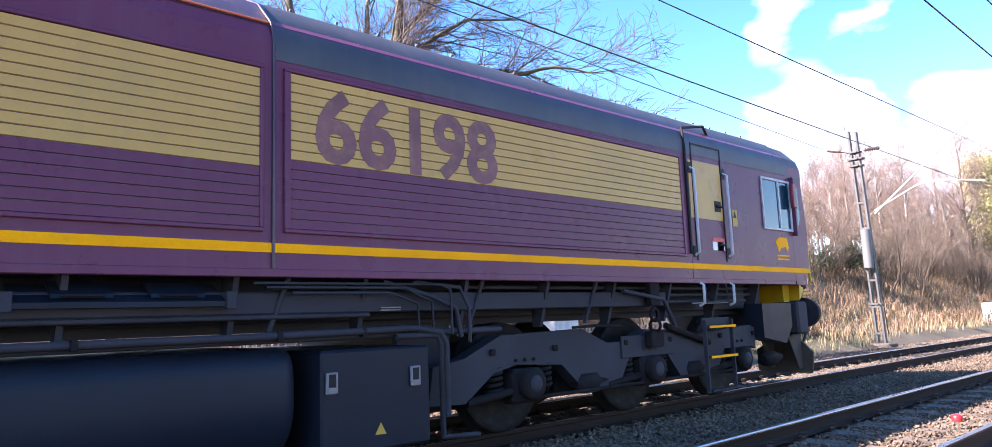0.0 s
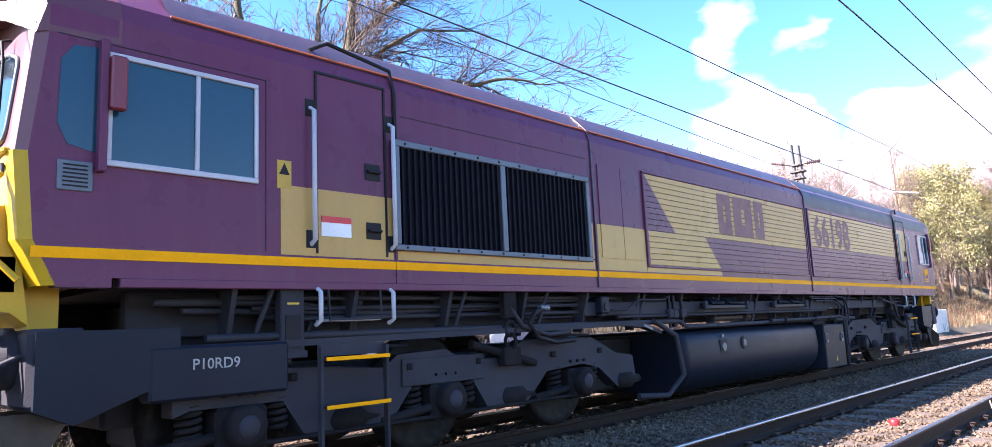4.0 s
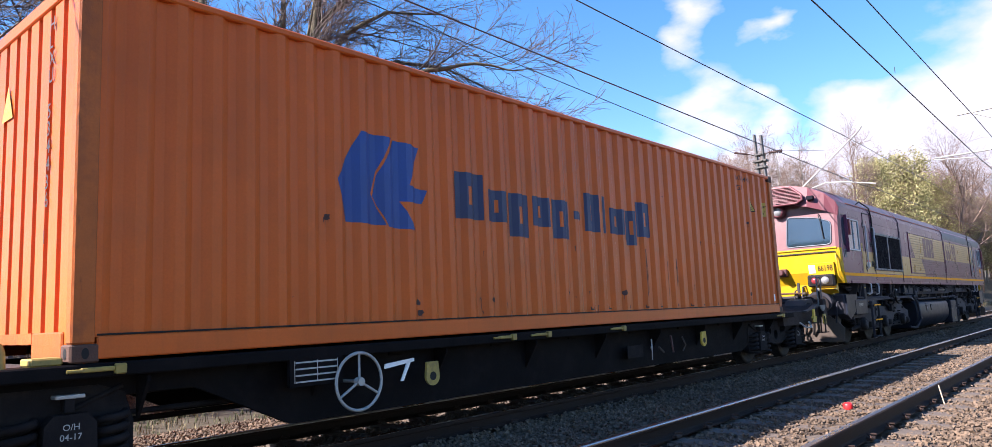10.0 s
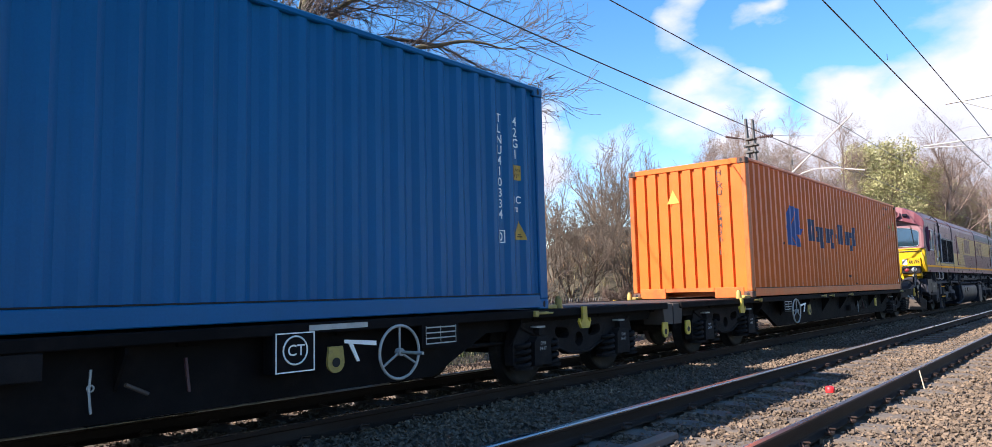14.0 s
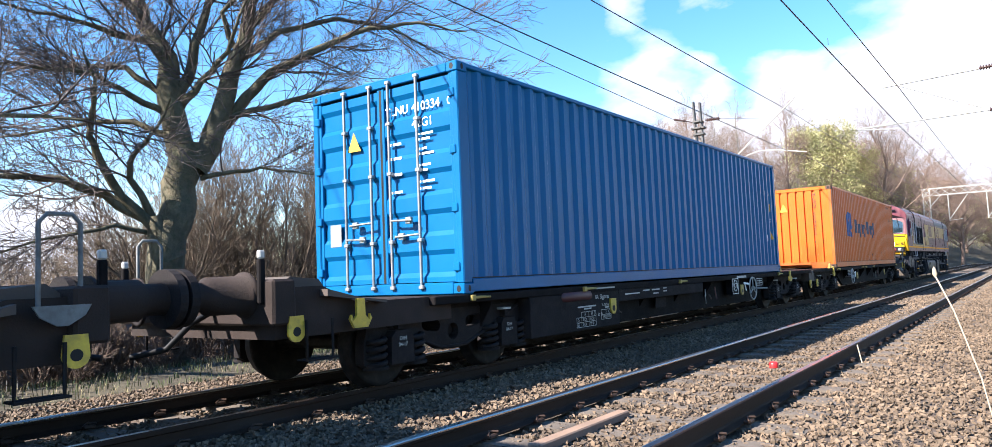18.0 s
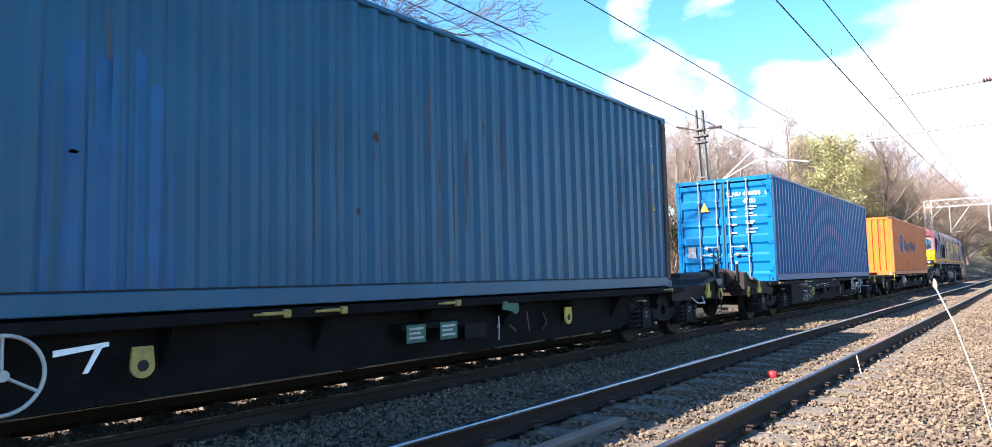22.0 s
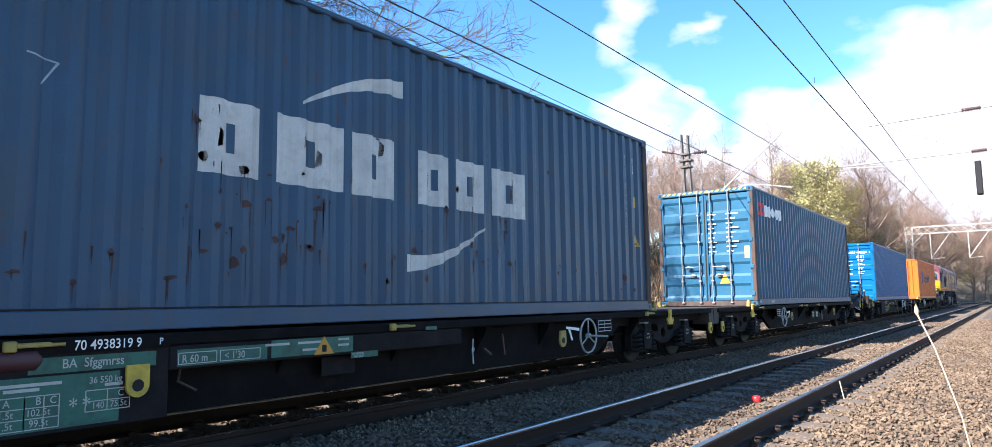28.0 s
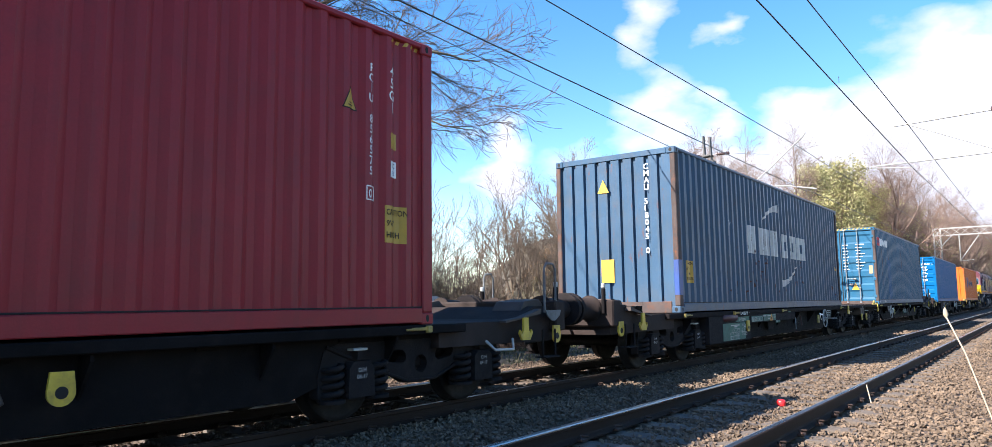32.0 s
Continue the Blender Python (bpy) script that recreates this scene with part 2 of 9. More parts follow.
    def lathe(self, mid, axis, prof, n=24):
        """A turned solid: prof is (along, radius) from one end to the other."""
        mid, axis = Vector(mid), Vector(axis).normalized()
        a = axis.orthogonal().normalized()
        b = axis.cross(a)
        v = []
        for h, r in prof:
            v += [mid + axis * h + (a * math.cos(2 * math.pi * j / n) + b * math.sin(2 * math.pi * j / n)) * r for j in range(n)]
        f = [(i * n + j, i * n + (j + 1) % n, (i + 1) * n + (j + 1) % n, (i + 1) * n + j) for i in range(len(prof) - 1) for j in range(n)]
        self.add(v, f, True)
        return self.add(v[:n], [tuple(range(n))[::-1]]).add(v[-n:], [tuple(range(n))])

    def slab(self, outline, y0, y1, plane="xz"):
        """An outline, given round, pulled from y0 to y1 across its plane."""
        def at(p, y):
            return {"xz": (p[0], y, p[1]), "yz": (y, p[0], p[1]), "xy": (p[0], p[1], y)}[plane]
        n = len(outline)
        v = [at(p, y0) for p in outline] + [at(p, y1) for p in outline]
        area = sum(outline[i][0] * outline[(i + 1) % n][1] - outline[(i + 1) % n][0] * outline[i][1] for i in range(n))
        flip = (area > 0) == (plane in ("xz",))
        if y1 < y0:
            flip = not flip
        f = [tuple(range(n)), tuple(range(2 * n - 1, n - 1, -1))] + [(i, i + n, (i + 1) % n + n, (i + 1) % n) for i in range(n)]
        if not flip:
            f = [q[::-1] for q in f]
        return self.add(v, f)

    def plate(self, outline, holes, y0, y1):
        """An upright plate in the xz plane with openings through it."""
        loops = [outline] + holes
        flat = [p for o in loops for p in o]
        tris = geometry.tessellate_polygon([[Vector((p[0], p[1], 0)) for p in o] for o in loops])
        n = len(flat)
        f = [tuple(q) for q in tris] + [tuple(i + n for i in q)[::-1] for q in tris]
        k = 0
        for o in loops:
            m = len(o)
            f += [(k + i, k + (i + 1) % m, n + k + (i + 1) % m, n + k + i) for i in range(m)]
            k += m
        return self.add([(p[0], y0, p[1]) for p in flat] + [(p[0], y1, p[1]) for p in flat], f)

    def data(self, name, mats):
        d = bpy.data.meshes.new(name)
        d.from_pydata(self.v, [], self.f)
        d.polygons.foreach_set("use_smooth", self.smooth)
        for m in mats if isinstance(mats, (list, tuple)) else [mats]:
            d.materials.append(m)
        return d


def part(name, mesh, mat, parent, label="", at=None, kind=""):
    """One mesh object under a thing or a part."""
    ob = new(name, mesh.data(name, mat) if isinstance(mesh, Mesh) else mesh)
    ob.parent = parent
    if at is not None:
        ob.matrix_basis = at
    return tagged(ob, label, "", "", kind)


def thing(name, label, category, group="", m=None, mesh=None, mat=None, kind=""):
    ob = new(name, mesh.data(name, mat) if mesh is not None else None)
    if m is not None:
        ob.matrix_basis = m
    return tagged(ob, label, category, group, kind)


def arc(cx, cz, r, a0, a1, n=8):
    return [(cx + r * math.cos(radians(a0 + (a1 - a0) * i / n)), cz + r * math.sin(radians(a0 + (a1 - a0) * i / n))) for i in range(n + 1)]


_text_cache = {}


def words(text, height, bold=0.0, spread=1.0):
    """Flat triangles of a text in the xz plane, its first letter at x = 0, capitals `height` high: vertices and faces."""
    key = (text, bold)
    if key not in _text_cache:
        cu = bpy.data.curves.new("text", "FONT")
        cu.body, cu.size, cu.offset, cu.resolution_u = text, 1.0, bold, 3
        ob = bpy.data.objects.new("text", cu)
        me = ob.to_mesh()
        _text_cache[key] = ([tuple(v.co) for v in me.vertices], [tuple(p.vertices) for p in me.polygons])
        ob.to_mesh_clear()
        bpy.data.objects.remove(ob)
    v, f = _text_cache[key]
    k = height / 0.69
    x0 = min((p[0] for p in v), default=0)
    return [((p[0] - x0) * k * spread, 0, p[1] * k) for p in v], f


# ---- materials of the place ----
M_BALLAST = paint("ballast_bed", (0.085, 0.059, 0.041), 0.95, grime_color=(0.05, 0.037, 0.027), vary=0.3, scale=6, grime=0.6, fine=90, bump=0.9)
M_STONE = paint("ballast_stone", (0.12, 0.083, 0.053), 0.9, vary=0.3, scale=0.6, grime=0.25, grime_color=(0.07, 0.052, 0.036), fine=40, bump=0.3, island=0.38)
M_SLEEPER = paint("sleeper_concrete", (0.1073, 0.0845, 0.065), 0.9, vary=0.2, scale=3, grime=0.6, grime_color=(0.0423, 0.0325, 0.026), bump=0.4)
M_RAIL = paint("rail_rust", (0.030, 0.018, 0.013), 0.8, spec=0.12, metal=0.1, vary=0.3, scale=2, grime=0.4, bump=0.2, stretch=(0.2, 1, 1))
M_RAIL_TOP = paint("rail_polished", (0.42, 0.38, 0.35), 0.28, metal=1.0, vary=0.1, scale=1.5, bump=0.02, stretch=(0.1, 2, 1))
M_CLIP = paint("clip_steel", (0.06, 0.037, 0.027), 0.7, spec=0.2, metal=0.3, vary=0.3)
M_SOIL = paint("grass_and_soil", (0.0595, 0.049, 0.028), 0.95, vary=0.35, scale=0.5, grime=0.7, grime_color=(0.042, 0.0294, 0.0175), fine=14, bump=0.6)
M_BRACKEN = paint("dead_bracken", (0.2145, 0.1341, 0.0751), 0.9, vary=0.35, scale=0.4, island=0.5, bump=0.0)
M_GRASS = paint("dry_grass", (0.1778, 0.1498, 0.0796), 0.9, vary=0.3, scale=0.5, island=0.5, bump=0.0)
M_GREEN = paint("green_grass", (0.052, 0.068, 0.02), 0.85, vary=0.3, scale=0.6, island=0.45, bump=0.0)

YN, YF = 2.70, 6.19  # middles of the near and the far track
GAUGE = 1.505  # between the middles of the rail heads


def drift(x):
    """The line bends away to the near side, far ahead."""
    return 0.0 if x < 105 else -((x - 105) ** 2) / 240.0


def smooth(a, b, x):
    t = min(1, max(0, (x - a) / (b - a)))
    return t * t * (3 - 2 * t)


def ground_z(x, y):
    """The height of the ground: a low field beside the line, and a wooded bank ahead."""
    v = y - drift(x) if x < 260 else y + 100
    bank = smooth(15, 29, x) * (1 - smooth(0.62, 0.9, y / max(x, 1)))
    low = -0.42 + 0.22 * smooth(9.2, 10.8, v) - 0.78 * smooth(11.2, 12.8, v)
    high = -0.42 + 0.5 * smooth(8.6, 9.2, v) + 3.4 * smooth(9.2, 17.5, v) + 7.0 * smooth(16, 60, v)
    near = -0.42 - 0.2 * smooth(-1.5, -4, v)
    z = near if v < 5 else low * (1 - bank) + high * bank
    if x > 120:
        z += 5.0 * smooth(140, 240, x) * smooth(4, 16, v)
    rough = 0.16 * smooth(9.5, 14, v) + 0.06 * smooth(-2, -5, v)
    return z + rough * noise.noise((x * 0.35, y * 0.35, 0)) + 0.5 * rough * noise.noise((x * 1.3, y * 1.3, 4))


def spaced(marks):
    out = []
    for a, b, s in marks:
        out += list(np.arange(a, b, s))
    return out + [marks[-1][1]]


def build_ground():
    xs = spaced([(-2400, -200, 220), (-200, -30, 17), (-30, 0, 3), (0, 60, 0.7), (60, 130, 2), (130, 300, 8), (300, 2600, 230)])
    ys = spaced([(-2400, -200, 220), (-200, -20, 15), (-20, -3, 2), (-3, 8.4, 1.9), (8.4, 20, 0.5), (20, 60, 3), (60, 300, 20), (300, 2600, 230)])
    g = Mesh()
    nx, ny = len(xs), len(ys)
    g.add([(x, y, ground_z(x, y)) for x in xs for y in ys], [(i * ny + j, (i + 1) * ny + j, (i + 1) * ny + j + 1, i * ny + j + 1) for i in range(nx - 1) for j in range(ny - 1)], True)
    thing("ground", "rough grass and bare soil beside a railway", "ground", kind="structure", mesh=g, mat=M_SOIL)


def along(prof, xs, closed=True):
    """A profile of (y, z) carried along the line."""
    m = Mesh()
    n = len(prof)
    v = [(x, y + drift(x), z) for x in xs for y, z in prof]
    f = [(i * n + j, (i + 1) * n + j, (i + 1) * n + (j + 1) % n, i * n + (j + 1) % n) for i in range(len(xs) - 1) for j in range(n if closed else n - 1)]
    return m.add(v, f)


LINE = spaced([(-70, 105, 12.5), (105, 190, 5)])


def build_track_bed():
    prof = [(-3.4, -0.55), (-2.2, -0.24), (1.1, -0.21), (4.3, -0.205), (4.45, -0.22), (4.6, -0.205), (9.0, -0.225), (9.9, -0.62)]
    thing("ballast_bed", "grey-brown bed of railway ballast under two tracks", "ballast", kind="structure", mesh=along(prof[::-1], LINE), mat=M_BALLAST)


RAIL = [(-0.07, -0.159), (0.07, -0.159), (0.07, -0.148), (0.02, -0.13), (0.009, -0.115), (0.009, -0.05), (0.035, -0.037), (0.036, -0.008), (0.03, -0.001), (-0.03, -0.001), (-0.036, -0.008), (-0.035, -0.037), (-0.009, -0.05), (-0.009, -0.115), (-0.02, -0.13), (-0.07, -0.148)]


def build_track(y, label):
    track = thing("railway_track", label, "railway track", "two parallel tracks", kind="structure")
    clips = Mesh()
    for s in (-1, 1):
        yr = y + s * GAUGE / 2
        rail = part("rail", along([(yr + a, b) for a, b in RAIL], LINE), M_RAIL, track, "rusty steel rail with a worn head")
        part("running_surface", along([(yr - 0.022, 0.0), (yr + 0.022, 0.0), (yr + 0.022, -0.003), (yr - 0.022, -0.003)][::-1], LINE), M_RAIL_TOP, rail, "bright polished top of the rail")
        part("gauge_corner", along([(yr - s * 0.0375, -0.020), (yr - s * 0.0378, -0.010), (yr - s * 0.0335, -0.002), (yr - s * 0.027, 0.0012), (yr - s * 0.02, -0.004), (yr - s * 0.03, -0.02)][::s], LINE), M_RAIL_TOP, rail, "bright worn corner of the rail")
        for i in range(170):
            x = -6 + i * 0.65
            for q in (-1, 1):
                yy = yr + q * 0.095
                clips.box(x - 0.05, x + 0.05, yy - 0.03, yy + 0.03, -0.155, -0.12, 0.01)
                clips.tube([(x - 0.06, yy + q * 0.02, -0.13), (x, yy - q * 0.02, -0.105), (x + 0.05, yy + q * 0.03, -0.11)], 0.011, 5)
    part("rail_clips", clips, M_CLIP, track, "rusty spring clips holding the rails", kind="stuff")
    sl = Mesh()
    o = [(-1.25, -0.3), (1.25, -0.3), (1.25, -0.195), (1.1, -0.175), (0.35, -0.175), (0.25, -0.19), (-0.25, -0.19), (-0.35, -0.175), (-1.1, -0.175), (-1.25, -0.195)]
    sl.slab(o, -0.13, 0.13, "yz")
    data = sl.data("sleeper", M_SLEEPER)
    for i in range(165):
        x = -4 + i * 0.65
        part("sleeper", data, None, track, at=pose(x, y + drift(x), 0, 0, 0, random.uniform(-0.6, 0.6)))


def scatter_stones():
    """Loose ballast, thick where it is seen from near, in one mesh."""
    rng = np.random.default_rng(4)
    cube = np.array([(x, y, z) for x in (-1, 1) for y in (-1, 1) for z in (-1, 1)]) * 0.72
    quad = np.array([(0, 1, 3, 2), (4, 6, 7, 5), (0, 4, 5, 1), (2, 3, 7, 6), (0, 2, 6, 4), (1, 5, 7, 3)])
    tri = np.concatenate((quad[:, [0, 1, 2]], quad[:, [0, 2, 3]]))
    shapes = []
    for _ in range(24):
        s = cube * rng.uniform(0.55, 1.15, (8, 1)) * (rng.uniform(0.75, 1.45), rng.uniform(0.7, 1.15), rng.uniform(0.5, 0.85))
        shapes.append(s + rng.uniform(-0.24, 0.24, (8, 3)))
    shapes = np.array(shapes)
    pos = []
    for x0, x1, y0, y1, per in ((1.5, 9, -2.2, 9.4, 620), (9, 16, -2.2, 9.6, 470), (16, 26, -2.2, 9.6, 250), (26, 45, -2.2, 9.6, 80), (-6, 1.5, 6.0, 9.4, 190), (-6, 1.5, -2.2, 6.0, 480)):
        k = int((x1 - x0) * (y1 - y0) * per)
        pos.append(np.column_stack((rng.uniform(x0, x1, k), rng.uniform(y0, y1, k))))
    pos = np.concatenate(pos)
    far = np.hypot(pos[:, 0], pos[:, 1])
    keep = far > 0.05
    on_sleeper = np.zeros(len(pos), bool)
    for y in (YN, YF):
        d = np.abs(pos[:, 1] - y)
        phase = (pos[:, 0] + 4 + 0.325) % 0.65 - 0.325
        on_sleeper |= (np.abs(phase) < 0.12) & (d < 1.1) & (rng.uniform(0, 1, len(pos)) < 0.22)
        for s in (-1, 1):
            keep &= np.abs(pos[:, 1] - y - s * GAUGE / 2) > 0.09
    pos = pos[keep & ~on_sleeper]
    k = len(pos)
    far = np.hypot(pos[:, 0], pos[:, 1])
    size = rng.uniform(0.012, 0.026, k) * np.clip(far / 16, 1, 1.6)
    a = np.column_stack((rng.uniform(0, 6.283, k), rng.normal(0, 0.45, (k, 2))))
    c, s = np.cos(a), np.sin(a)
    rot = np.empty((k, 3, 3))
    rot[:, 0] = np.column_stack((c[:, 0] * c[:, 1], c[:, 0] * s[:, 1] * s[:, 2] - s[:, 0] * c[:, 2], c[:, 0] * s[:, 1] * c[:, 2] + s[:, 0] * s[:, 2]))
    rot[:, 1] = np.column_stack((s[:, 0] * c[:, 1], s[:, 0] * s[:, 1] * s[:, 2] + c[:, 0] * c[:, 2], s[:, 0] * s[:, 1] * c[:, 2] - c[:, 0] * s[:, 2]))
    rot[:, 2] = np.column_stack((-s[:, 1], c[:, 1] * s[:, 2], c[:, 1] * c[:, 2]))
    z = -0.205 + rng.uniform(-0.012, 0.03, k) + 0.035 * (np.abs(pos[:, 1] - 4.45) < 0.9)
    z -= 0.28 * np.clip((pos[:, 1] - 9.0) / 0.9, 0, 1)
    v = np.einsum("kij,knj->kni", rot, shapes[rng.integers(0, len(shapes), k)]) * size[:, None, None]
    v += np.column_stack((pos, z))[:, None, :]
    f = (tri[None] + 8 * np.arange(k)[:, None, None]).reshape(-1)
    d = bpy.data.meshes.new("ballast_stones")
    d.vertices.add(8 * k)
    d.vertices.foreach_set("co", v.reshape(-1))
    d.loops.add(36 * k)
    d.loops.foreach_set("vertex_index", f)
    d.polygons.add(12 * k)
    d.polygons.foreach_set("loop_start", np.arange(0, 36 * k, 3))
    d.polygons.foreach_set("use_smooth", np.zeros(12 * k, bool))
    d.update(calc_edges=True)
    d.materials.append(M_STONE)
    tagged(new("ballast_stones", d), "loose angular brown and grey ballast stones", "ballast", kind="stuff")


build_ground()
build_track_bed()
build_track(YN, "empty near track with rusty rails and concrete sleepers")
build_track(YF, "far track carrying the freight train")


# ---- containers ----
M_WHITE = paint("white_lettering", (0.78, 0.78, 0.75), 0.55, vary=0.08, grime=0.15)
M_WORN_WHITE = paint("worn_white_lettering", (0.52, 0.50, 0.46), 0.65, vary=0.15, scale=2.5, grime=0.45, grime_color=(0.26, 0.22, 0.19), streak=0.35, rust=0.35)
M_PALE_CHALK = paint("faint_chalk", (0.32, 0.35, 0.38), 0.8, vary=0.25, scale=9)
M_NAVY = paint("navy_lettering", (0.012, 0.022, 0.075), 0.55, vary=0.15)
M_LOGO_BLUE = paint("blue_emblem", (0.008, 0.05, 0.22), 0.55, vary=0.15)
M_BROWNBLACK = paint("brown_black_lettering", (0.03, 0.014, 0.01), 0.6, vary=0.3)
M_RED = paint("red_lettering", (0.6, 0.03, 0.03), 0.5, vary=0.12)
M_BLACK = paint("black_paint", (0.012, 0.012, 0.013), 0.6, spec=0.2, vary=0.2)
M_SIGN = paint("yellow_sticker", (0.45, 0.262, 0.018), 0.5, vary=0.08, grime=0.2)
M_GALV = paint("galvanised_bar", (0.2419, 0.2477, 0.2534), 0.45, spec=0.3, metal=0.5, vary=0.15, scale=4, grime=0.2)
M_CASTING = paint("rusty_casting", (0.09, 0.045, 0.03), 0.8, metal=0.2, vary=0.3, scale=6, bump=0.3)

L, W = 12.192, 2.438
PITCH, DEEP = 0.272, 0.040


def fold(u):
    """Depth of the pressed side wall at u metres along it, 0 to DEEP inwards."""
    t = u % PITCH
    if t < 0.070: return 0.0
    if t < 0.136: return DEEP * (t - 0.070) / 0.066
    if t < 0.206: return DEEP
    return DEEP * (1 - (t - 0.206) / 0.066)


def creases(u0, u1):
    k = []
    for i in range(int(u0 / PITCH) - 1, int(u1 / PITCH) + 2):
        k += [i * PITCH + o for o in (0.0, 0.070, 0.136, 0.206)]
    return [u for u in k if u0 < u < u1]


def side_wall(u0, u1, z0, z1, sign):
    """The pressed wall on the side y = sign * W / 2."""
    m = Mesh()
    us = [u0] + creases(u0, u1) + [u1]
    yo = W / 2 - 0.012
    v = [(u, sign * (yo - fold(u)), z) for u in us for z in (z0, z1)] + [(u, sign * (yo - fold(u) - 0.004), z) for u in us for z in (z0, z1)]
    n = len(us)
    f = []
    for i in range(n - 1):
        a = (2 * i, 2 * i + 2, 2 * i + 3, 2 * i + 1)
        b = tuple(q + 2 * n for q in a)
        f += [a if sign < 0 else a[::-1], b[::-1] if sign < 0 else b]
    return m.add(v, f)


def wrap(verts, faces, u0, z0, gap=0.003, flip=1):
    """Lays flat lettering (xz plane) on the pressed near wall, folded with it."""
    bm = bmesh.new()
    vs = [bm.verts.new((p[0] + u0, 0, p[2] + z0)) for p in verts]
    for q in faces:
        try:
            bm.faces.new([vs[i] for i in q])
        except ValueError:
            pass
    bmesh.ops.remove_doubles(bm, verts=bm.verts[:], dist=0.0005)
    a, b = min(v.co.x for v in bm.verts), max(v.co.x for v in bm.verts)
    for u in creases(a, b):
        bmesh.ops.bisect_plane(bm, geom=bm.verts[:] + bm.edges[:] + bm.faces[:], plane_co=(u, 0, 0), plane_no=(1, 0, 0))
    for v in bm.verts:
        v.co.y = -(W / 2 - 0.012 - fold(v.co.x)) - gap
    bm.normal_update()
    for q in bm.faces:
        if q.normal.y > 0:
            q.normal_flip()
    return bm


def bm_part(name, bm, mat, parent, label=""):
    d = bpy.data.meshes.new(name)
    bm.to_mesh(d)
    bm.free()
    d.materials.append(mat)
    return part(name, d, None, parent, label)


def small_print(bm, mat, parent):
    bm_part("lettering", bm, mat, parent)["kind"] = "stuff"


def bars(spec):
    """Flat outlines in the xz plane, as vertices and faces."""
    v, f = [], []
    for o in spec:
        f.append(tuple(range(len(v), len(v) + len(o))))
        v += [(p[0], 0, p[1]) for p in o]
    return v, f


def rect(x0, x1, z0, z1):
    return [(x0, z0), (x1, z0), (x1, z1), (x0, z1)]


def block(u, w, z0, z1, slit=0.16):
    """A plain upright block with a narrow slit, for a letter of a trade name."""
    if w < 0.2 or z1 - z0 < 0.2:
        return [rect(u, u + w, z0, z1)]
    a, b = u + w * (0.5 - slit / 2), u + w * (0.5 + slit / 2)
    m = z0 + (z1 - z0) * 0.3
    n = z0 + (z1 - z0) * 0.7
    return [rect(u, a, z0, z1), rect(b, u + w, z0, z1), rect(a, b, z0, m), rect(a, b, n, z1)]


def hoop(cx, cz, rx, rz, tx, tz, n=20):
    """An oval ring as quads."""
    out = []
    for i in range(n):
        a, b = 2 * math.pi * i / n, 2 * math.pi * (i + 1) / n
        out.append([(cx + rx * math.cos(a), cz + rz * math.sin(a)), (cx + rx * math.cos(b), cz + rz * math.sin(b)), (cx + (rx - tx) * math.cos(b), cz + (rz - tz) * math.sin(b)), (cx + (rx - tx) * math.cos(a), cz + (rz - tz) * math.sin(a))])
    return out


def flat_on_end(parent, name, verts, faces, y0, z0, x, mat, label=""):
    """Lettering on an end that faces backwards: reads from +y to -y."""
    m = Mesh()
    m.add([(x, y0 - p[0], z0 + p[2]) for p in verts], [q[::-1] for q in faces])
    o = part(name, m, mat, parent, label)
    return o


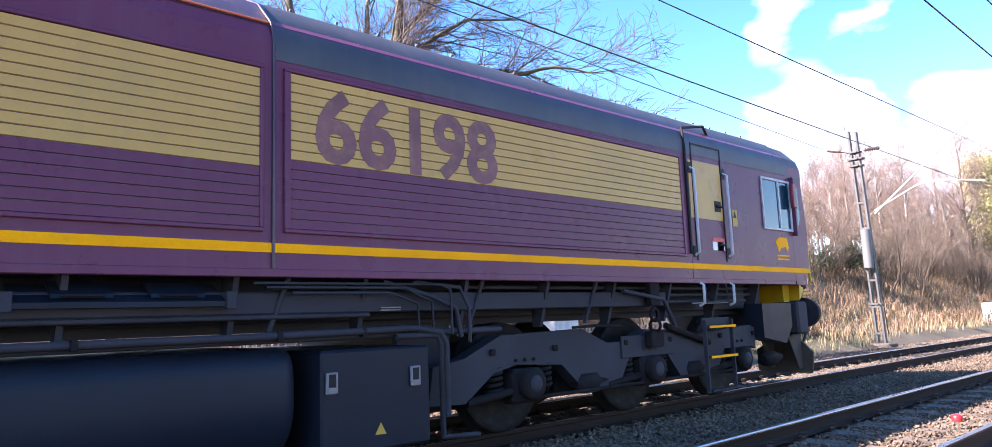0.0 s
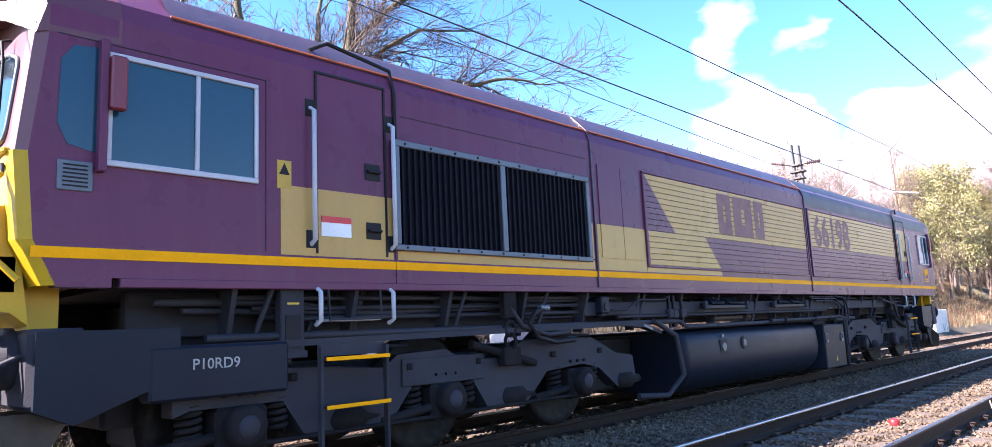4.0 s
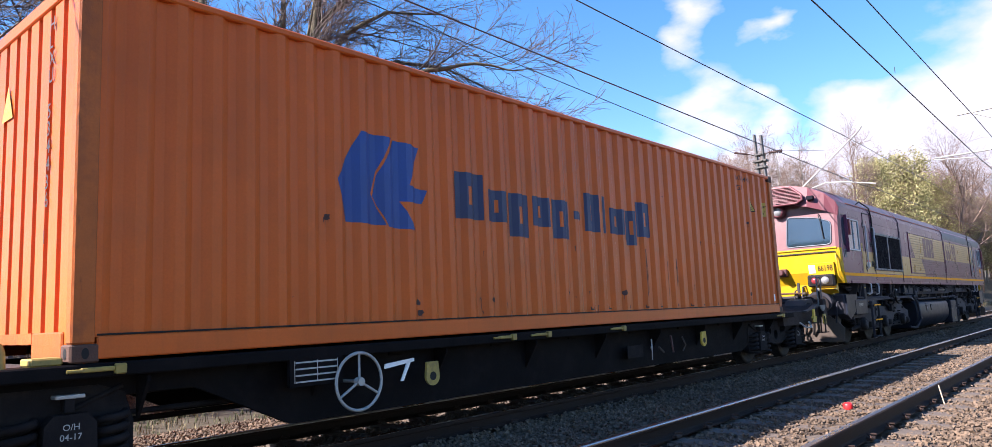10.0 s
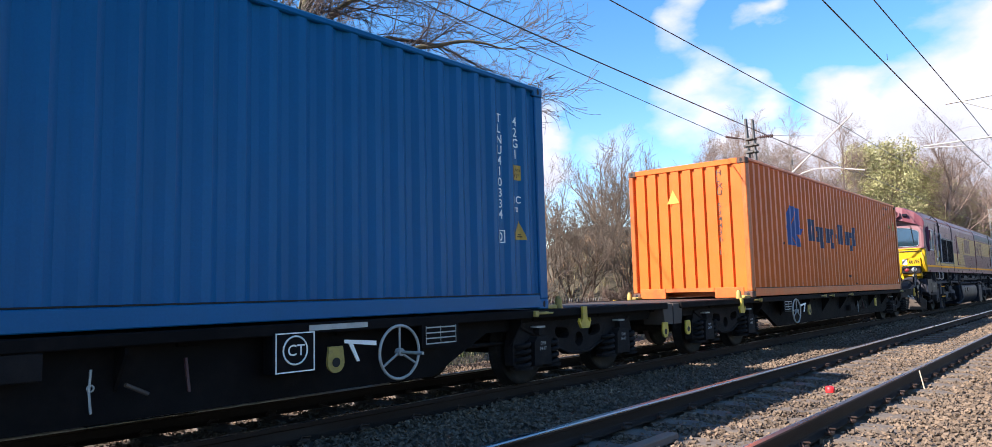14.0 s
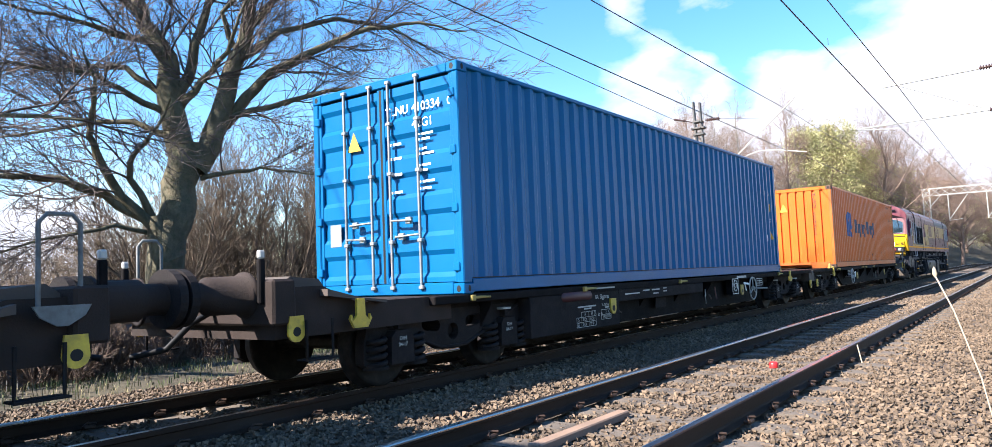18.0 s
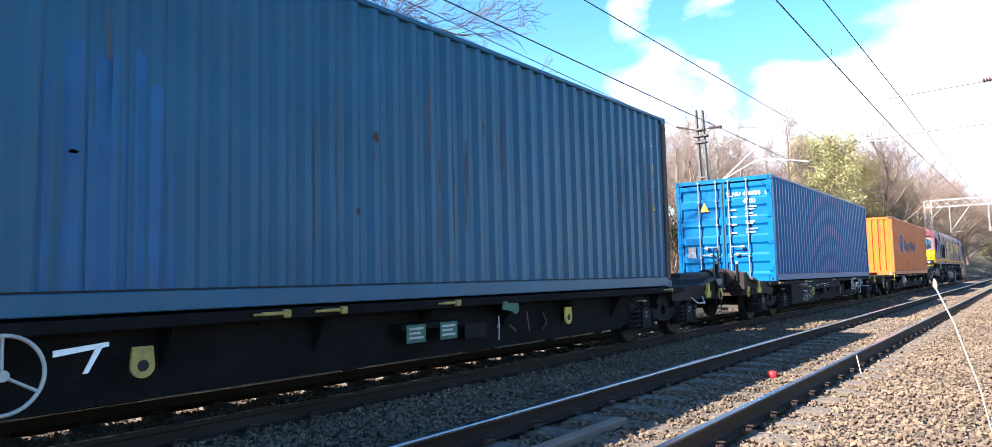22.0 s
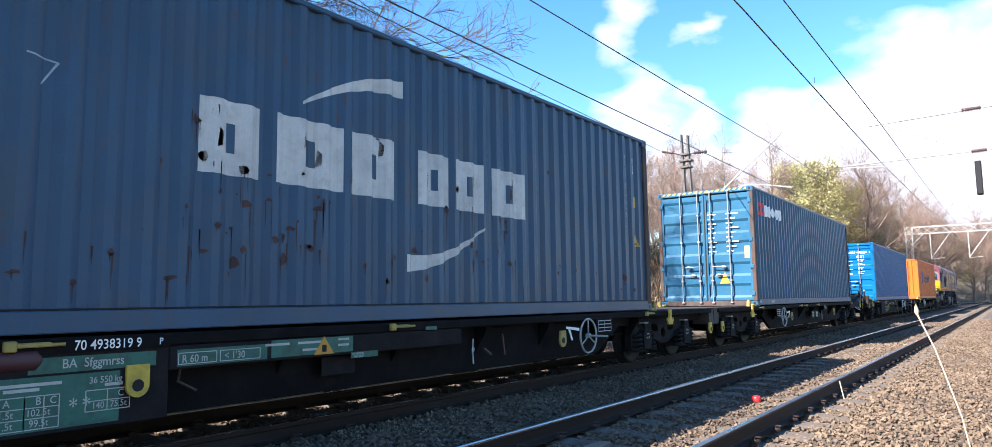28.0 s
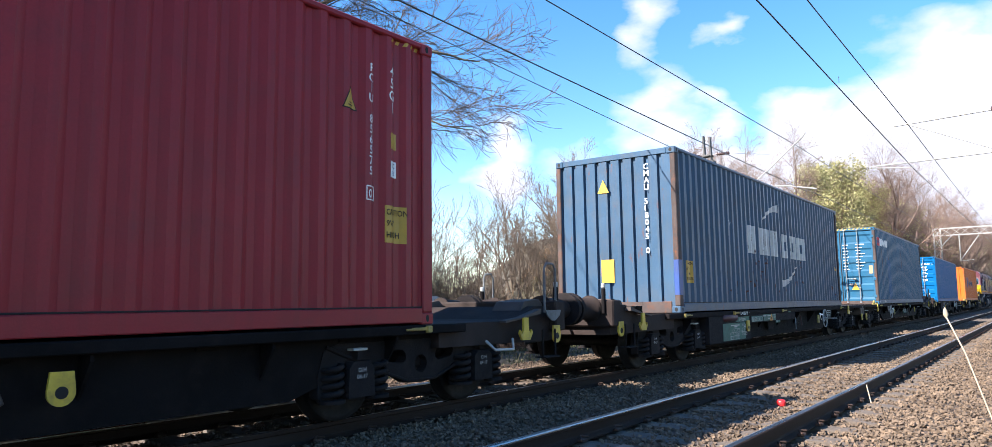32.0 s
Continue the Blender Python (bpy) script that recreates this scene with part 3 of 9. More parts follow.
def container(name, label, height, coat, doors_back, group="containers of the train", posts=None, ends=None):
    """A forty-foot container, its middle at x = 0 and its underside at z = 0."""
    box = thing(name, label, "container", group)
    hx, hy = L / 2, W / 2
    ends = ends or coat
    for s, n in ((-1, "side_wall"), (1, "side_wall")):
        part(n, side_wall(-hx + 0.12, hx - 0.12, 0.16, height - 0.06, s), coat, box, "pressed steel side wall")
        part("bottom_rail", Mesh().box(-hx + 0.16, hx - 0.16, s * (hy - 0.05), s * hy, 0.02, 0.165, 0.008).box(-hx + 0.16, hx - 0.16, s * (hy - 0.09), s * (hy - 0.05), 0.02, 0.04), coat, box)
        # black strip: the shade and dirt of the wall's lower joint, put in as colour
        part("wall_seam", Mesh().box(-hx + 0.16, hx - 0.16, s * (hy - 0.045), s * (hy - 0.006), 0.167, 0.180, 0.002), M_BLACK, box, "dark strip for the shaded gap and dirt over the bottom rail")
        part("top_rail", Mesh().box(-hx + 0.16, hx - 0.16, s * (hy - 0.06), s * hy, height - 0.065, height - 0.005, 0.012), coat, box)
        for e in (-1, 1):
            part("corner_post", Mesh().box(e * (hx - 0.15), e * (hx - 0.004), s * (hy - 0.10), s * (hy - 0.004), 0.118, height - 0.118, 0.012), posts or coat, box)
            for z in (0, height - 0.118):
                c = Mesh().box(e * (hx - 0.178), e * hx, s * (hy - 0.162), s * hy, z, z + 0.118, 0.012)
                cc = part("corner_casting", c, coat if coat.name != "orange_coat" else M_CASTING, box)
                hole = Mesh().slab([(p[0] * 0.62 + e * (hx - 0.09), p[1] + z + 0.06) for p in arc(0, 0, 0.036, 0, 345, 14)], s * (hy + 0.0015), s * (hy - 0.004), "xz")
                part("casting_hole", hole, M_BLACK, cc, "dark slot for a lifting hook")
                hole = Mesh().slab([(p[0] * 0.8 + s * (hy - 0.08), p[1] + z + 0.06) for p in arc(0, 0, 0.036, 0, 345, 14)], e * (hx + 0.0015), e * (hx - 0.004), "yz")
                part("casting_hole", hole, M_BLACK, cc, "dark slot for a lifting hook")
    roof = Mesh()
    xs = list(np.arange(-hx + 0.15, hx - 0.15, 0.11)) + [hx - 0.15]
    v = [(x, y, height - 0.012 - 0.012 * (i % 2)) for i, x in enumerate(xs) for y in (-hy + 0.03, hy - 0.03)]
    roof.add(v, [(2 * i, 2 * i + 2, 2 * i + 3, 2 * i + 1) for i in range(len(xs) - 1)])
    roof.box(-hx + 0.1, hx - 0.1, -hy + 0.05, hy - 0.05, height - 0.06, height - 0.03)
    part("roof", roof, coat, box)
    fl = Mesh().box(-hx + 0.1, hx - 0.1, -hy + 0.06, hy - 0.06, 0.12, 0.15)
    for i in range(20):
        x = -hx + 0.5 + i * (L - 1) / 19
        fl.box(x - 0.03, x + 0.03, -hy + 0.06, hy - 0.06, 0.03, 0.12)
    part("floor", fl, coat, box)
    for e in (-1, 1):
        if e == doors_back:
            part("end_sill", Mesh().box(e * (hx - 0.12), e * (hx - 0.004), -hy + 0.16, hy - 0.16, 0.0, 0.13, 0.01), posts or ends, box)
        else:
            part("end_sill", Mesh().box(e * (hx - 0.12), e * (hx - 0.004), -hy + 0.16, -0.5, 0.0, 0.2, 0.01).box(e * (hx - 0.12), e * (hx - 0.004), 0.5, hy - 0.16, 0.0, 0.2, 0.01).box(e * (hx - 0.12), e * (hx - 0.004), -0.5, 0.5, 0.125, 0.2), posts or ends, box, "lower sill with a tunnel slot")
        part("end_header", Mesh().box(e * (hx - 0.1), e * (hx - 0.004), -hy + 0.16, hy - 0.16, height - 0.11, height - 0.005, 0.01), ends, box)
        if e != doors_back:
            end = Mesh()
            k = 9
            step = (W - 0.2) / k
            pts = []
            for i in range(k):
                a = -hy + 0.1 + i * step
                pts += [(a, 0), (a + step * 0.66, 0), (a + step * 0.72, 0.05), (a + step * 0.94, 0.05)]
            pts.append((hy - 0.1, 0))
            vv = [(e * (hx - 0.02 - d), y, z) for y, d in pts for z in (0.12, height - 0.1)]
            ff = [(2 * i, 2 * i + 2, 2 * i + 3, 2 * i + 1) for i in range(len(pts) - 1)]
            end.add(vv, ff if e > 0 else [q[::-1] for q in ff])
            part("end_wall", end, ends, box, "pressed steel end wall")
        else:
            for s in (-1, 1):
                door = Mesh()
                y0, y1 = s * 0.012, s * (hy - 0.1)
                zs = [0.14]
                for i in range(5):
                    a = 0.14 + (height - 0.28) * i / 5
                    b = (height - 0.28) / 5
                    zs += [a + b * q for q in (0.12, 0.24, 0.66, 0.78)]
                zs.append(height - 0.14)
                dd = [0] + [0, 0.035, 0.035, 0] * 5 + [0]
                vv = [(e * (hx - 0.03 - d), y, z) for z, d in zip(zs, dd) for y in (y0, y1)]
                ff = [(2 * i, 2 * i + 1, 2 * i + 3, 2 * i + 2) for i in range(len(zs) - 1)]
                door.add(vv, ff if (e * s) > 0 else [q[::-1] for q in ff])
                for y in (y0 + s * 0.02, y1 - s * 0.02):
                    door.box(e * (hx - 0.06), e * (hx - 0.022), y - 0.025, y + 0.025, 0.13, height - 0.12, 0.006)
                leaf = part("door", door, ends, box, "pressed steel cargo door")
                for q in (0.13, 0.50):
                    y = s * q * hy
                    bar = part("locking_bar", Mesh().tube([(e * (hx + 0.012), y, 0.07), (e * (hx + 0.012), y, height - 0.05)], 0.018, 8), M_GALV, leaf, "galvanised locking bar")
                    for z in (0.085, 0.62, height * 0.55, height * 0.78, height - 0.07):
                        part("bar_bracket", Mesh().box(e * (hx - 0.03), e * (hx + 0.034), y - 0.036, y + 0.036, z - 0.022, z + 0.022, 0.008), M_GALV, bar)
                    z = height * (0.335 if q < 0.3 else 0.265)
                    out = s if q < 0.3 else -s
                    h = Mesh().tube([(e * (hx + 0.012), y, z), (e * (hx + 0.045), y + out * 0.04, z), (e * (hx + 0.045), y + out * 0.36, z - 0.012)], 0.013, 6).box(e * (hx - 0.01), e * (hx + 0.035), y + out * 0.24, y + out * 0.33, z - 0.05, z + 0.03, 0.008)
                    part("door_handle", h, M_GALV, leaf, "galvanised door handle")
                part("door_gasket", Mesh().box(e * (hx - 0.05), e * (hx - 0.02), s * 0.002, s * 0.018, 0.14, height - 0.13), M_BLACK, leaf, "black rubber door seal")
                for z in (0.3, 0.95, 1.6, height - 0.35):
                    part("hinge", Mesh().box(e * (hx - 0.03), e * (hx + 0.012), s * (hy - 0.14), s * (hy - 0.05), z - 0.05, z + 0.05, 0.01), ends, leaf)
    return box


def decal(box, name, spec, u0, z0, mat, label=""):
    bm_part(name, wrap(*bars(spec), u0, z0), mat, box, label)


def lettering(box, text, u0, z0, h, mat, name="lettering", upright=False, bold=0.01, spread=1.0, step=1.0):
    """Words on the near wall, run along it or stacked down it."""
    vs, fs = [], []
    if upright:
        for i, ch in enumerate(text):
            if ch == " ":
                continue
            v, f = words(ch, h, bold, spread)
            w = max(p[0] for p in v)
            k = len(vs)
            vs += [(p[0] - w / 2, 0, p[2] - i * h * step) for p in v]
            fs += [tuple(q + k for q in g) for g in f]
    else:
        vs, fs = words(text, h, bold, spread)
    bm_part(name, wrap(vs, fs, u0, z0), mat, box)["kind"] = "stuff"


def warning(box, u, z, s, mat_edge=None):
    m = [[(-s / 2, 0), (s / 2, 0), (0, s * 1.05)]]
    decal(box, "warning_sign", m, u, z, mat_edge or M_BLACK, "yellow warning triangle sticker")
    t = [[(-s * 0.42, s * 0.05), (s * 0.42, s * 0.05), (0, s * 0.95)]]
    bm_part("warning_face", wrap(*bars(t), u, z, 0.005), M_SIGN, box)
    bm_part("warning_mark", wrap(*bars([rect(-s * 0.18, s * 0.18, s * 0.14, s * 0.2), rect(-s * 0.12, s * 0.12, s * 0.26, s * 0.31)]), u, z, 0.007), M_BLACK, box)


ORANGE = paint("orange_coat", (0.56, 0.108, 0.015), 0.36, spec=0.2, vary=0.1, scale=0.7, grime=0.25, grime_color=(0.26, 0.07, 0.02), streak=0.25, rust=0.25, bump=0.08)
BLUE = paint("blue_coat", (0.001, 0.09, 0.235), 0.34, spec=0.14, vary=0.1, scale=0.7, grime=0.15, grime_color=(0.006, 0.066, 0.15), streak=0.15, bump=0.08)
TEAL = paint("weathered_blue_coat", (0.0165, 0.087, 0.158), 0.36, spec=0.18, vary=0.16, scale=0.8, grime=0.3, grime_color=(0.0508, 0.0847, 0.096), streak=0.25, rust=0.35, bump=0.1)
DEEP_BLUE = paint("faded_blue_coat", (0.037, 0.078, 0.13), 0.36, spec=0.17, vary=0.16, scale=0.8, grime=0.5, grime_color=(0.068, 0.076, 0.085), streak=0.55, rust=0.75, bump=0.1)
RUSTY_POST = paint("rusty_post", (0.062, 0.048, 0.044), 0.7, spec=0.2, vary=0.3, scale=3, grime=0.8, grime_color=(0.11, 0.045, 0.025), rust=0.8, bump=0.2)
ORANGE_POST = paint("rusty_orange_post", (0.4, 0.1, 0.02), 0.45, spec=0.2, vary=0.2, scale=2, grime=0.6, grime_color=(0.17, 0.05, 0.022), streak=0.5, rust=0.8, bump=0.15)
CRIMSON = paint("red_coat", (0.245, 0.023, 0.03), 0.36, spec=0.15, vary=0.1, scale=0.8, grime=0.2, streak=0.2, rust=0.15, bump=0.08)

DECK = 0.87  # height of the wagon deck over the rails
CX = [-19.57, -38.0, -56.44, -74.88, -93.34]  # middles of the wagons along the train


M_RUST = paint("rust_stain", (0.055, 0.026, 0.024), 0.85, vary=0.35, scale=14, grime=0.7, grime_color=(0.085, 0.03, 0.018), bump=0.1)


def rust_marks(box, seed, n, u0, u1, z0, z1, long):
    """Ragged rusty scars with thin runs below them, strewn over a stretch of the near wall."""
    r = random.Random(seed)
    for _ in range(n):
        w = 0.012 + 0.11 * r.random() ** 2.5
        h = w * r.uniform(0.4, 1.5)
        n_ = r.randint(7, 10)
        spec = [[(w * (0.5 + 0.5 * math.cos(6.283 * k / n_) * r.uniform(0.45, 1.0)), h * (0.5 + 0.5 * math.sin(6.283 * k / n_) * r.uniform(0.4, 1.0))) for k in range(n_)]]
        for _ in range(r.choice((0, 0, 1, 1, 2, 3))):
            run, a, k = long * r.uniform(0.1, 1.0) ** 2, r.uniform(0.15, 0.85) * w, r.uniform(0.002, 0.006)
            spec.append([(a + r.uniform(-0.004, 0.004), -run), (a + k, -run * 0.4), (a + k, h * 0.4), (a - k, h * 0.4), (a - k, -run * 0.3)])
        decal(box, "rust_mark", spec, r.uniform(u0, u1), r.uniform(z0, z1), M_RUST, "rusty scar with thin runs below it")


def build_orange():
    b = container("shipping_container", "orange forty-foot shipping container with a dark blue emblem", 2.591, ORANGE, 1, posts=ORANGE_POST)
    z = -DECK
    c = -CX[0]
    # emblem: two slanted blocks with an arrow
    e0 = -23.62 + c
    decal(b, "emblem", [[(0, 0.39), (0.26, 0.85), (0.62, 0.84), (0.44, 0.50), (0.38, 0.30), (0.53, 0.02), (0.10, 0.03)], [(0.66, 0.83), (0.98, 0.80), (0.82, 0.42), (1.05, 0.39), (1.0, 0.26), (0.72, 0.26), (0.90, 0.0), (0.56, 0.01), (0.40, 0.28), (0.45, 0.48)]], e0, 1.88 + z, M_LOGO_BLUE, "blue shipping line emblem")
    x = -22.16 + c
    h, k = 0.48, 0.34
    # name of the line, as plain blocks of its letters' sizes
    for u, w, top, drop in ((0, 0.40, h, 0), (0.47, 0.31, k, 0), (0.84, 0.33, k, 0.14), (1.22, 0.32, k, 0), (1.6, 0.35, k, 0.12), (2.03, 0.17, 0.23, -0.13), (2.28, 0.31, h, 0), (2.66, 0.12, h, 0), (2.84, 0.35, k, 0), (3.22, 0.32, k, 0.13), (3.56, 0.34, h, 0)):
        decal(b, "letter_block", block(u, w, -drop, top), x, 2.04 + z, M_NAVY, "dark blue block of the painted name")
    R = 6.096
    lettering(b, "HLXU 534436 1", R - 1.70, 2.36, 0.085, M_BROWNBLACK, spread=0.9)
    lettering(b, "42G1", R - 1.70, 2.19, 0.085, M_BROWNBLACK)
    lettering(b, "1C", R - 1.70, 1.97, 0.07, M_NAVY)
    lettering(b, "81", R - 1.68, 1.87, 0.06, M_NAVY)
    warning(b, R - 1.04, 1.84, 0.25)
    decal(b, "height_sticker", [rect(0, 0.17, 0, 0.26)], R - 0.56, 1.79, M_SIGN, "yellow height sticker")
    small_print(wrap(*words("2,6m", 0.06), R - 0.545, 1.95, 0.006), M_BLACK, b)
    small_print(wrap(*words("8'6\"", 0.06), R - 0.535, 1.83, 0.006), M_BLACK, b)
    decal(b, "white_label", [rect(0, 0.1, 0, 0.12)], R - 0.38, 0.23, M_WHITE, "small white label")
    decal(b, "patch_plate", [rect(0, 1.9, 0, 0.008), rect(0, 0.012, 0, 0.1), rect(1.89, 1.9, 0, 0.1)], 2.0, 0.17, M_CASTING, "seam of a welded patch")
    for u, zz, ln in ((1.1, 0.35, 0.65), (1.75, 0.30, 0.8), (2.05, 0.5, 0.4), (3.4, 1.15, 0.05), (0.6, 1.1, 0.06)):
        decal(b, "scratch", [[(0, 0), (0.012, 0), (0.02, ln), (0.0, ln)], [(0.03, 0.05), (0.036, 0.05), (0.04, ln * 0.7), (0.03, ln * 0.7)]], u, zz, M_CASTING, "dark rust scratch")
    rust_marks(b, 34, 26, -5.0, 5.8, 0.19, 0.42, 0.13)
    rust_marks(b, 35, 7, -5.0, 5.8, 0.5, 2.0, 0.1)
    for i in range(9):
        decal(b, "lashing_mark", [rect(0, 0.06, 0, 0.018), rect(0, 0.014, 0.018, 0.04)], -0.3 + i * 0.45, 0.20, M_BROWNBLACK, "small painted mark")
    x = -6.096 + 0.016
    for i, ch in enumerate("HLXU 534436 1"):
        if ch != " ":
            v, f = words(ch, 0.1, 0.012)
            flat_on_end(b, "lettering", v, f, -0.65, 2.3 - i * 0.125, x - 0.008, M_BROWNBLACK)["kind"] = "stuff"
    flat_on_end(b, "warning_sign", *bars([[(-0.13, 0), (0.13, 0), (0, 0.27)]]), 0.25, 1.85, x - 0.008, M_SIGN, "yellow warning triangle sticker")
    return b


def build_blue():
    b = container("shipping_container", "bright blue forty-foot shipping container with cargo doors at its back", 2.591, BLUE, -1)
    R = 6.096
    lettering(b, "TLNU410334", R - 0.77, 2.07, 0.095, M_WHITE, upright=True, step=1.25)
    lettering(b, "0", R - 0.81, 0.76, 0.09, M_WHITE)
    decal(b, "check_digit_frame", [rect(-0.03, 0.1, -0.025, -0.013), rect(-0.03, 0.1, 0.103, 0.115), rect(-0.03, -0.018, -0.025, 0.115), rect(0.088, 0.1, -0.025, 0.115)], R - 0.81, 0.76, M_WHITE)
    lettering(b, "42G1", R - 0.49, 2.07, 0.1, M_WHITE, upright=True, step=1.24)
    decal(b, "height_sticker", [rect(0, 0.13, 0, 0.17)], R - 0.55, 1.45, M_SIGN, "yellow height sticker")
    small_print(wrap(*words("2,6m", 0.04), R - 0.54, 1.55, 0.006), M_BLACK, b)
    small_print(wrap(*words("8'6\"", 0.04), R - 0.53, 1.48, 0.006), M_BLACK, b)
    lettering(b, "1C", R - 0.54, 1.19, 0.08, M_WHITE)
    lettering(b, "70", R - 0.54, 1.09, 0.055, M_WHITE)
    warning(b, R - 0.46, 0.78, 0.2, M_SIGN)
    x = -6.096 - 0.004
    for text, y0, z0, h in (("TLNU", 0.0, 2.12, 0.1), ("410334", -0.42, 2.12, 0.1), ("0", -0.96, 2.12, 0.09), ("42G1", -0.42, 1.93, 0.1)):
        v, f = words(text, h, 0.01)
        flat_on_end(b, "lettering", v, f, y0 - 0.08, z0, x + 0.03, M_WHITE)
    lines = []
    for i, zz in enumerate((1.83, 1.77, 1.66, 1.60, 1.47, 1.41, 1.28, 1.2)):
        lines += [rect(0.45, 0.72 - 0.05 * (i % 3), zz, zz + 0.026)] + ([rect(0.02, 0.22, zz - 0.01, zz + 0.02)] if i % 2 else [])
    flat_on_end(b, "weight_table", *bars(lines), -0.1, 0.0, x + 0.03, M_WHITE, "white weight markings")["kind"] = "stuff"
    flat_on_end(b, "warning_sign", *bars([[(-0.12, 0), (0.12, 0), (0, 0.24)]]), 0.48, 1.78, x + 0.03, M_SIGN, "yellow warning triangle sticker")
    flat_on_end(b, "data_plate", *bars([rect(0, 0.2, 0, 0.28)]), 0.95, 0.62, x + 0.03, M_GALV, "metal data plate")
    return b


def build_teal():
    b = container("shipping_container", "weathered blue-green shipping container with rust and a freshly painted patch", 2.896, TEAL, -1, posts=RUSTY_POST)
    z = -DECK
    c = -CX[2]
    e = c - 62.06
    for u, w in ((0, 0.29), (0.32, 0.2)):
        decal(b, "letter_block", block(u, w, 0, 0.32), e, 3.10 + z, M_RED, "red block of the painted name")
    for a in (0.56, 0.88, 1.22, 1.56, 1.87):
        decal(b, "letter_block", [[(a + 0.15 + 0.165 * math.cos(q * math.pi / 8), 0.13 + 0.15 * math.sin(q * math.pi / 8)) for q in range(16)]], e, 3.12 + z, M_WHITE, "white block of the painted name")
    fresh = paint("fresh_blue_patch", (0.008, 0.078, 0.19), 0.4, spec=0.25, vary=0.25, grime=0.5, grime_color=(0.02, 0.09, 0.15))
    pr = random.Random(41)
    for u, w, top in ((0.0, 0.07, 1.35), (0.136, 0.13, 1.62), (0.29, 0.05, 1.1), (0.34, 0.14, 1.58), (0.5, 0.06, 1.3), (0.61, 0.07, 1.66), (0.70, 0.12, 1.42), (0.86, 0.06, 0.9)):
        edge = [(u + w * k / 4, top + pr.uniform(-0.05, 0.05)) for k in range(5)][::-1]
        decal(b, "repair_patch", [[(u, -0.02), (u + w, -0.02)] + edge], 0.55 - 4.25, 0.2, fresh, "streak of fresh bright blue paint")
    R = 6.096
    lettering(b, "SEGU 439986", R - 0.81, 2.58, 0.085, M_WHITE, upright=True, step=1.24)
    lettering(b, "5", R - 0.84, 1.29, 0.085, M_WHITE)
    lettering(b, "45G1", R - 0.53, 2.55, 0.085, M_WHITE, upright=True, step=1.24)
    decal(b, "height_sticker", [rect(0, 0.12, 0, 0.17)], R - 0.6, 1.88, M_SIGN, "yellow height sticker")
    lettering(b, "1C", R - 0.59, 1.67, 0.08, M_WHITE)
    lettering(b, "81", R - 0.57, 1.57, 0.05, M_WHITE)
    warning(b, R - 0.53, 1.25, 0.22, M_BLACK)
    for a, n in ((-4.9, "HJPA6"), (-5.9, "ML")):
        v, f = words(n, 0.07)
        m = Mesh()
        m.add([(p[0] + a, -W / 2 - 0.003, p[2] + 0.06) for p in v], f)
        part("chalk_mark", m, M_WHITE, b, "faint chalk marks")
    faint = paint("faint_rust_run", (0.075, 0.075, 0.09), 0.6, spec=0.2, vary=0.4, scale=3)
    r = random.Random(36)
    for i in range(18):
        top = r.uniform(1.6, 2.75)
        decal(b, "rust_run", [[(0, 0), (0.018, 0), (0.03, r.uniform(0.4, 1.3)), (-0.01, r.uniform(0.4, 1.3))]], -5.6 + 11 * r.random(), top - 1.2, faint, "faded upright rust run")
    rust_marks(b, 33, 16, -5.6, 5.4, 0.5, 2.2, 0.2)
    x = -6.096 - 0.004
    lines = []
    for i in range(9):
        zz = 2.25 - i * 0.115
        lines += [rect(0, 0.2 - 0.05 * (i % 2), zz, zz + 0.02), rect(0.45, 0.75 - 0.07 * (i % 3), zz, zz + 0.024)]
    flat_on_end(b, "weight_table", *bars(lines), -0.08, 0.0, x + 0.03, M_WHITE, "white weight markings")["kind"] = "stuff"
    flat_on_end(b, "warning_sign", *bars([[(-0.13, 0), (0.13, 0), (0, 0.27)]]), -0.45, 0.55, x + 0.03, M_SIGN, "yellow warning triangle sticker")
    flat_on_end(b, "data_plate", *bars([rect(0, 0.16, 0, 0.3)]), -0.95, 1.15, x + 0.03, paint("old_sticker", (0.33, 0.23, 0.13), 0.6), "brown paper sticker")
    hz = []
    for i in range(16):
        a = -1.1 + i * 0.14
        hz.append([(a, 0), (a + 0.07, 0), (a + 0.12, 0.05), (a + 0.05, 0.05)])
    flat_on_end(b, "hazard_stripes", *bars(hz), 0.0, 2.83, x + 0.006, M_SIGN, "yellow and black hazard stripes")
    return b


def swoosh(x0, z0, x1, z1, rise, w):
    out = []
    n = 10
    for i in range(n):
        a, b = i / n, (i + 1) / n
        def at(t, s):
            q = w * (0.15 + 0.85 * t) * s
            return (x0 + (x1 - x0) * t, z0 + (z1 - z0) * t + rise * math.sin(math.pi * t * 0.9) + q)
        out.append([at(a, -0.5), at(b, -0.5), at(b, 0.5), at(a, 0.5)])
    return out


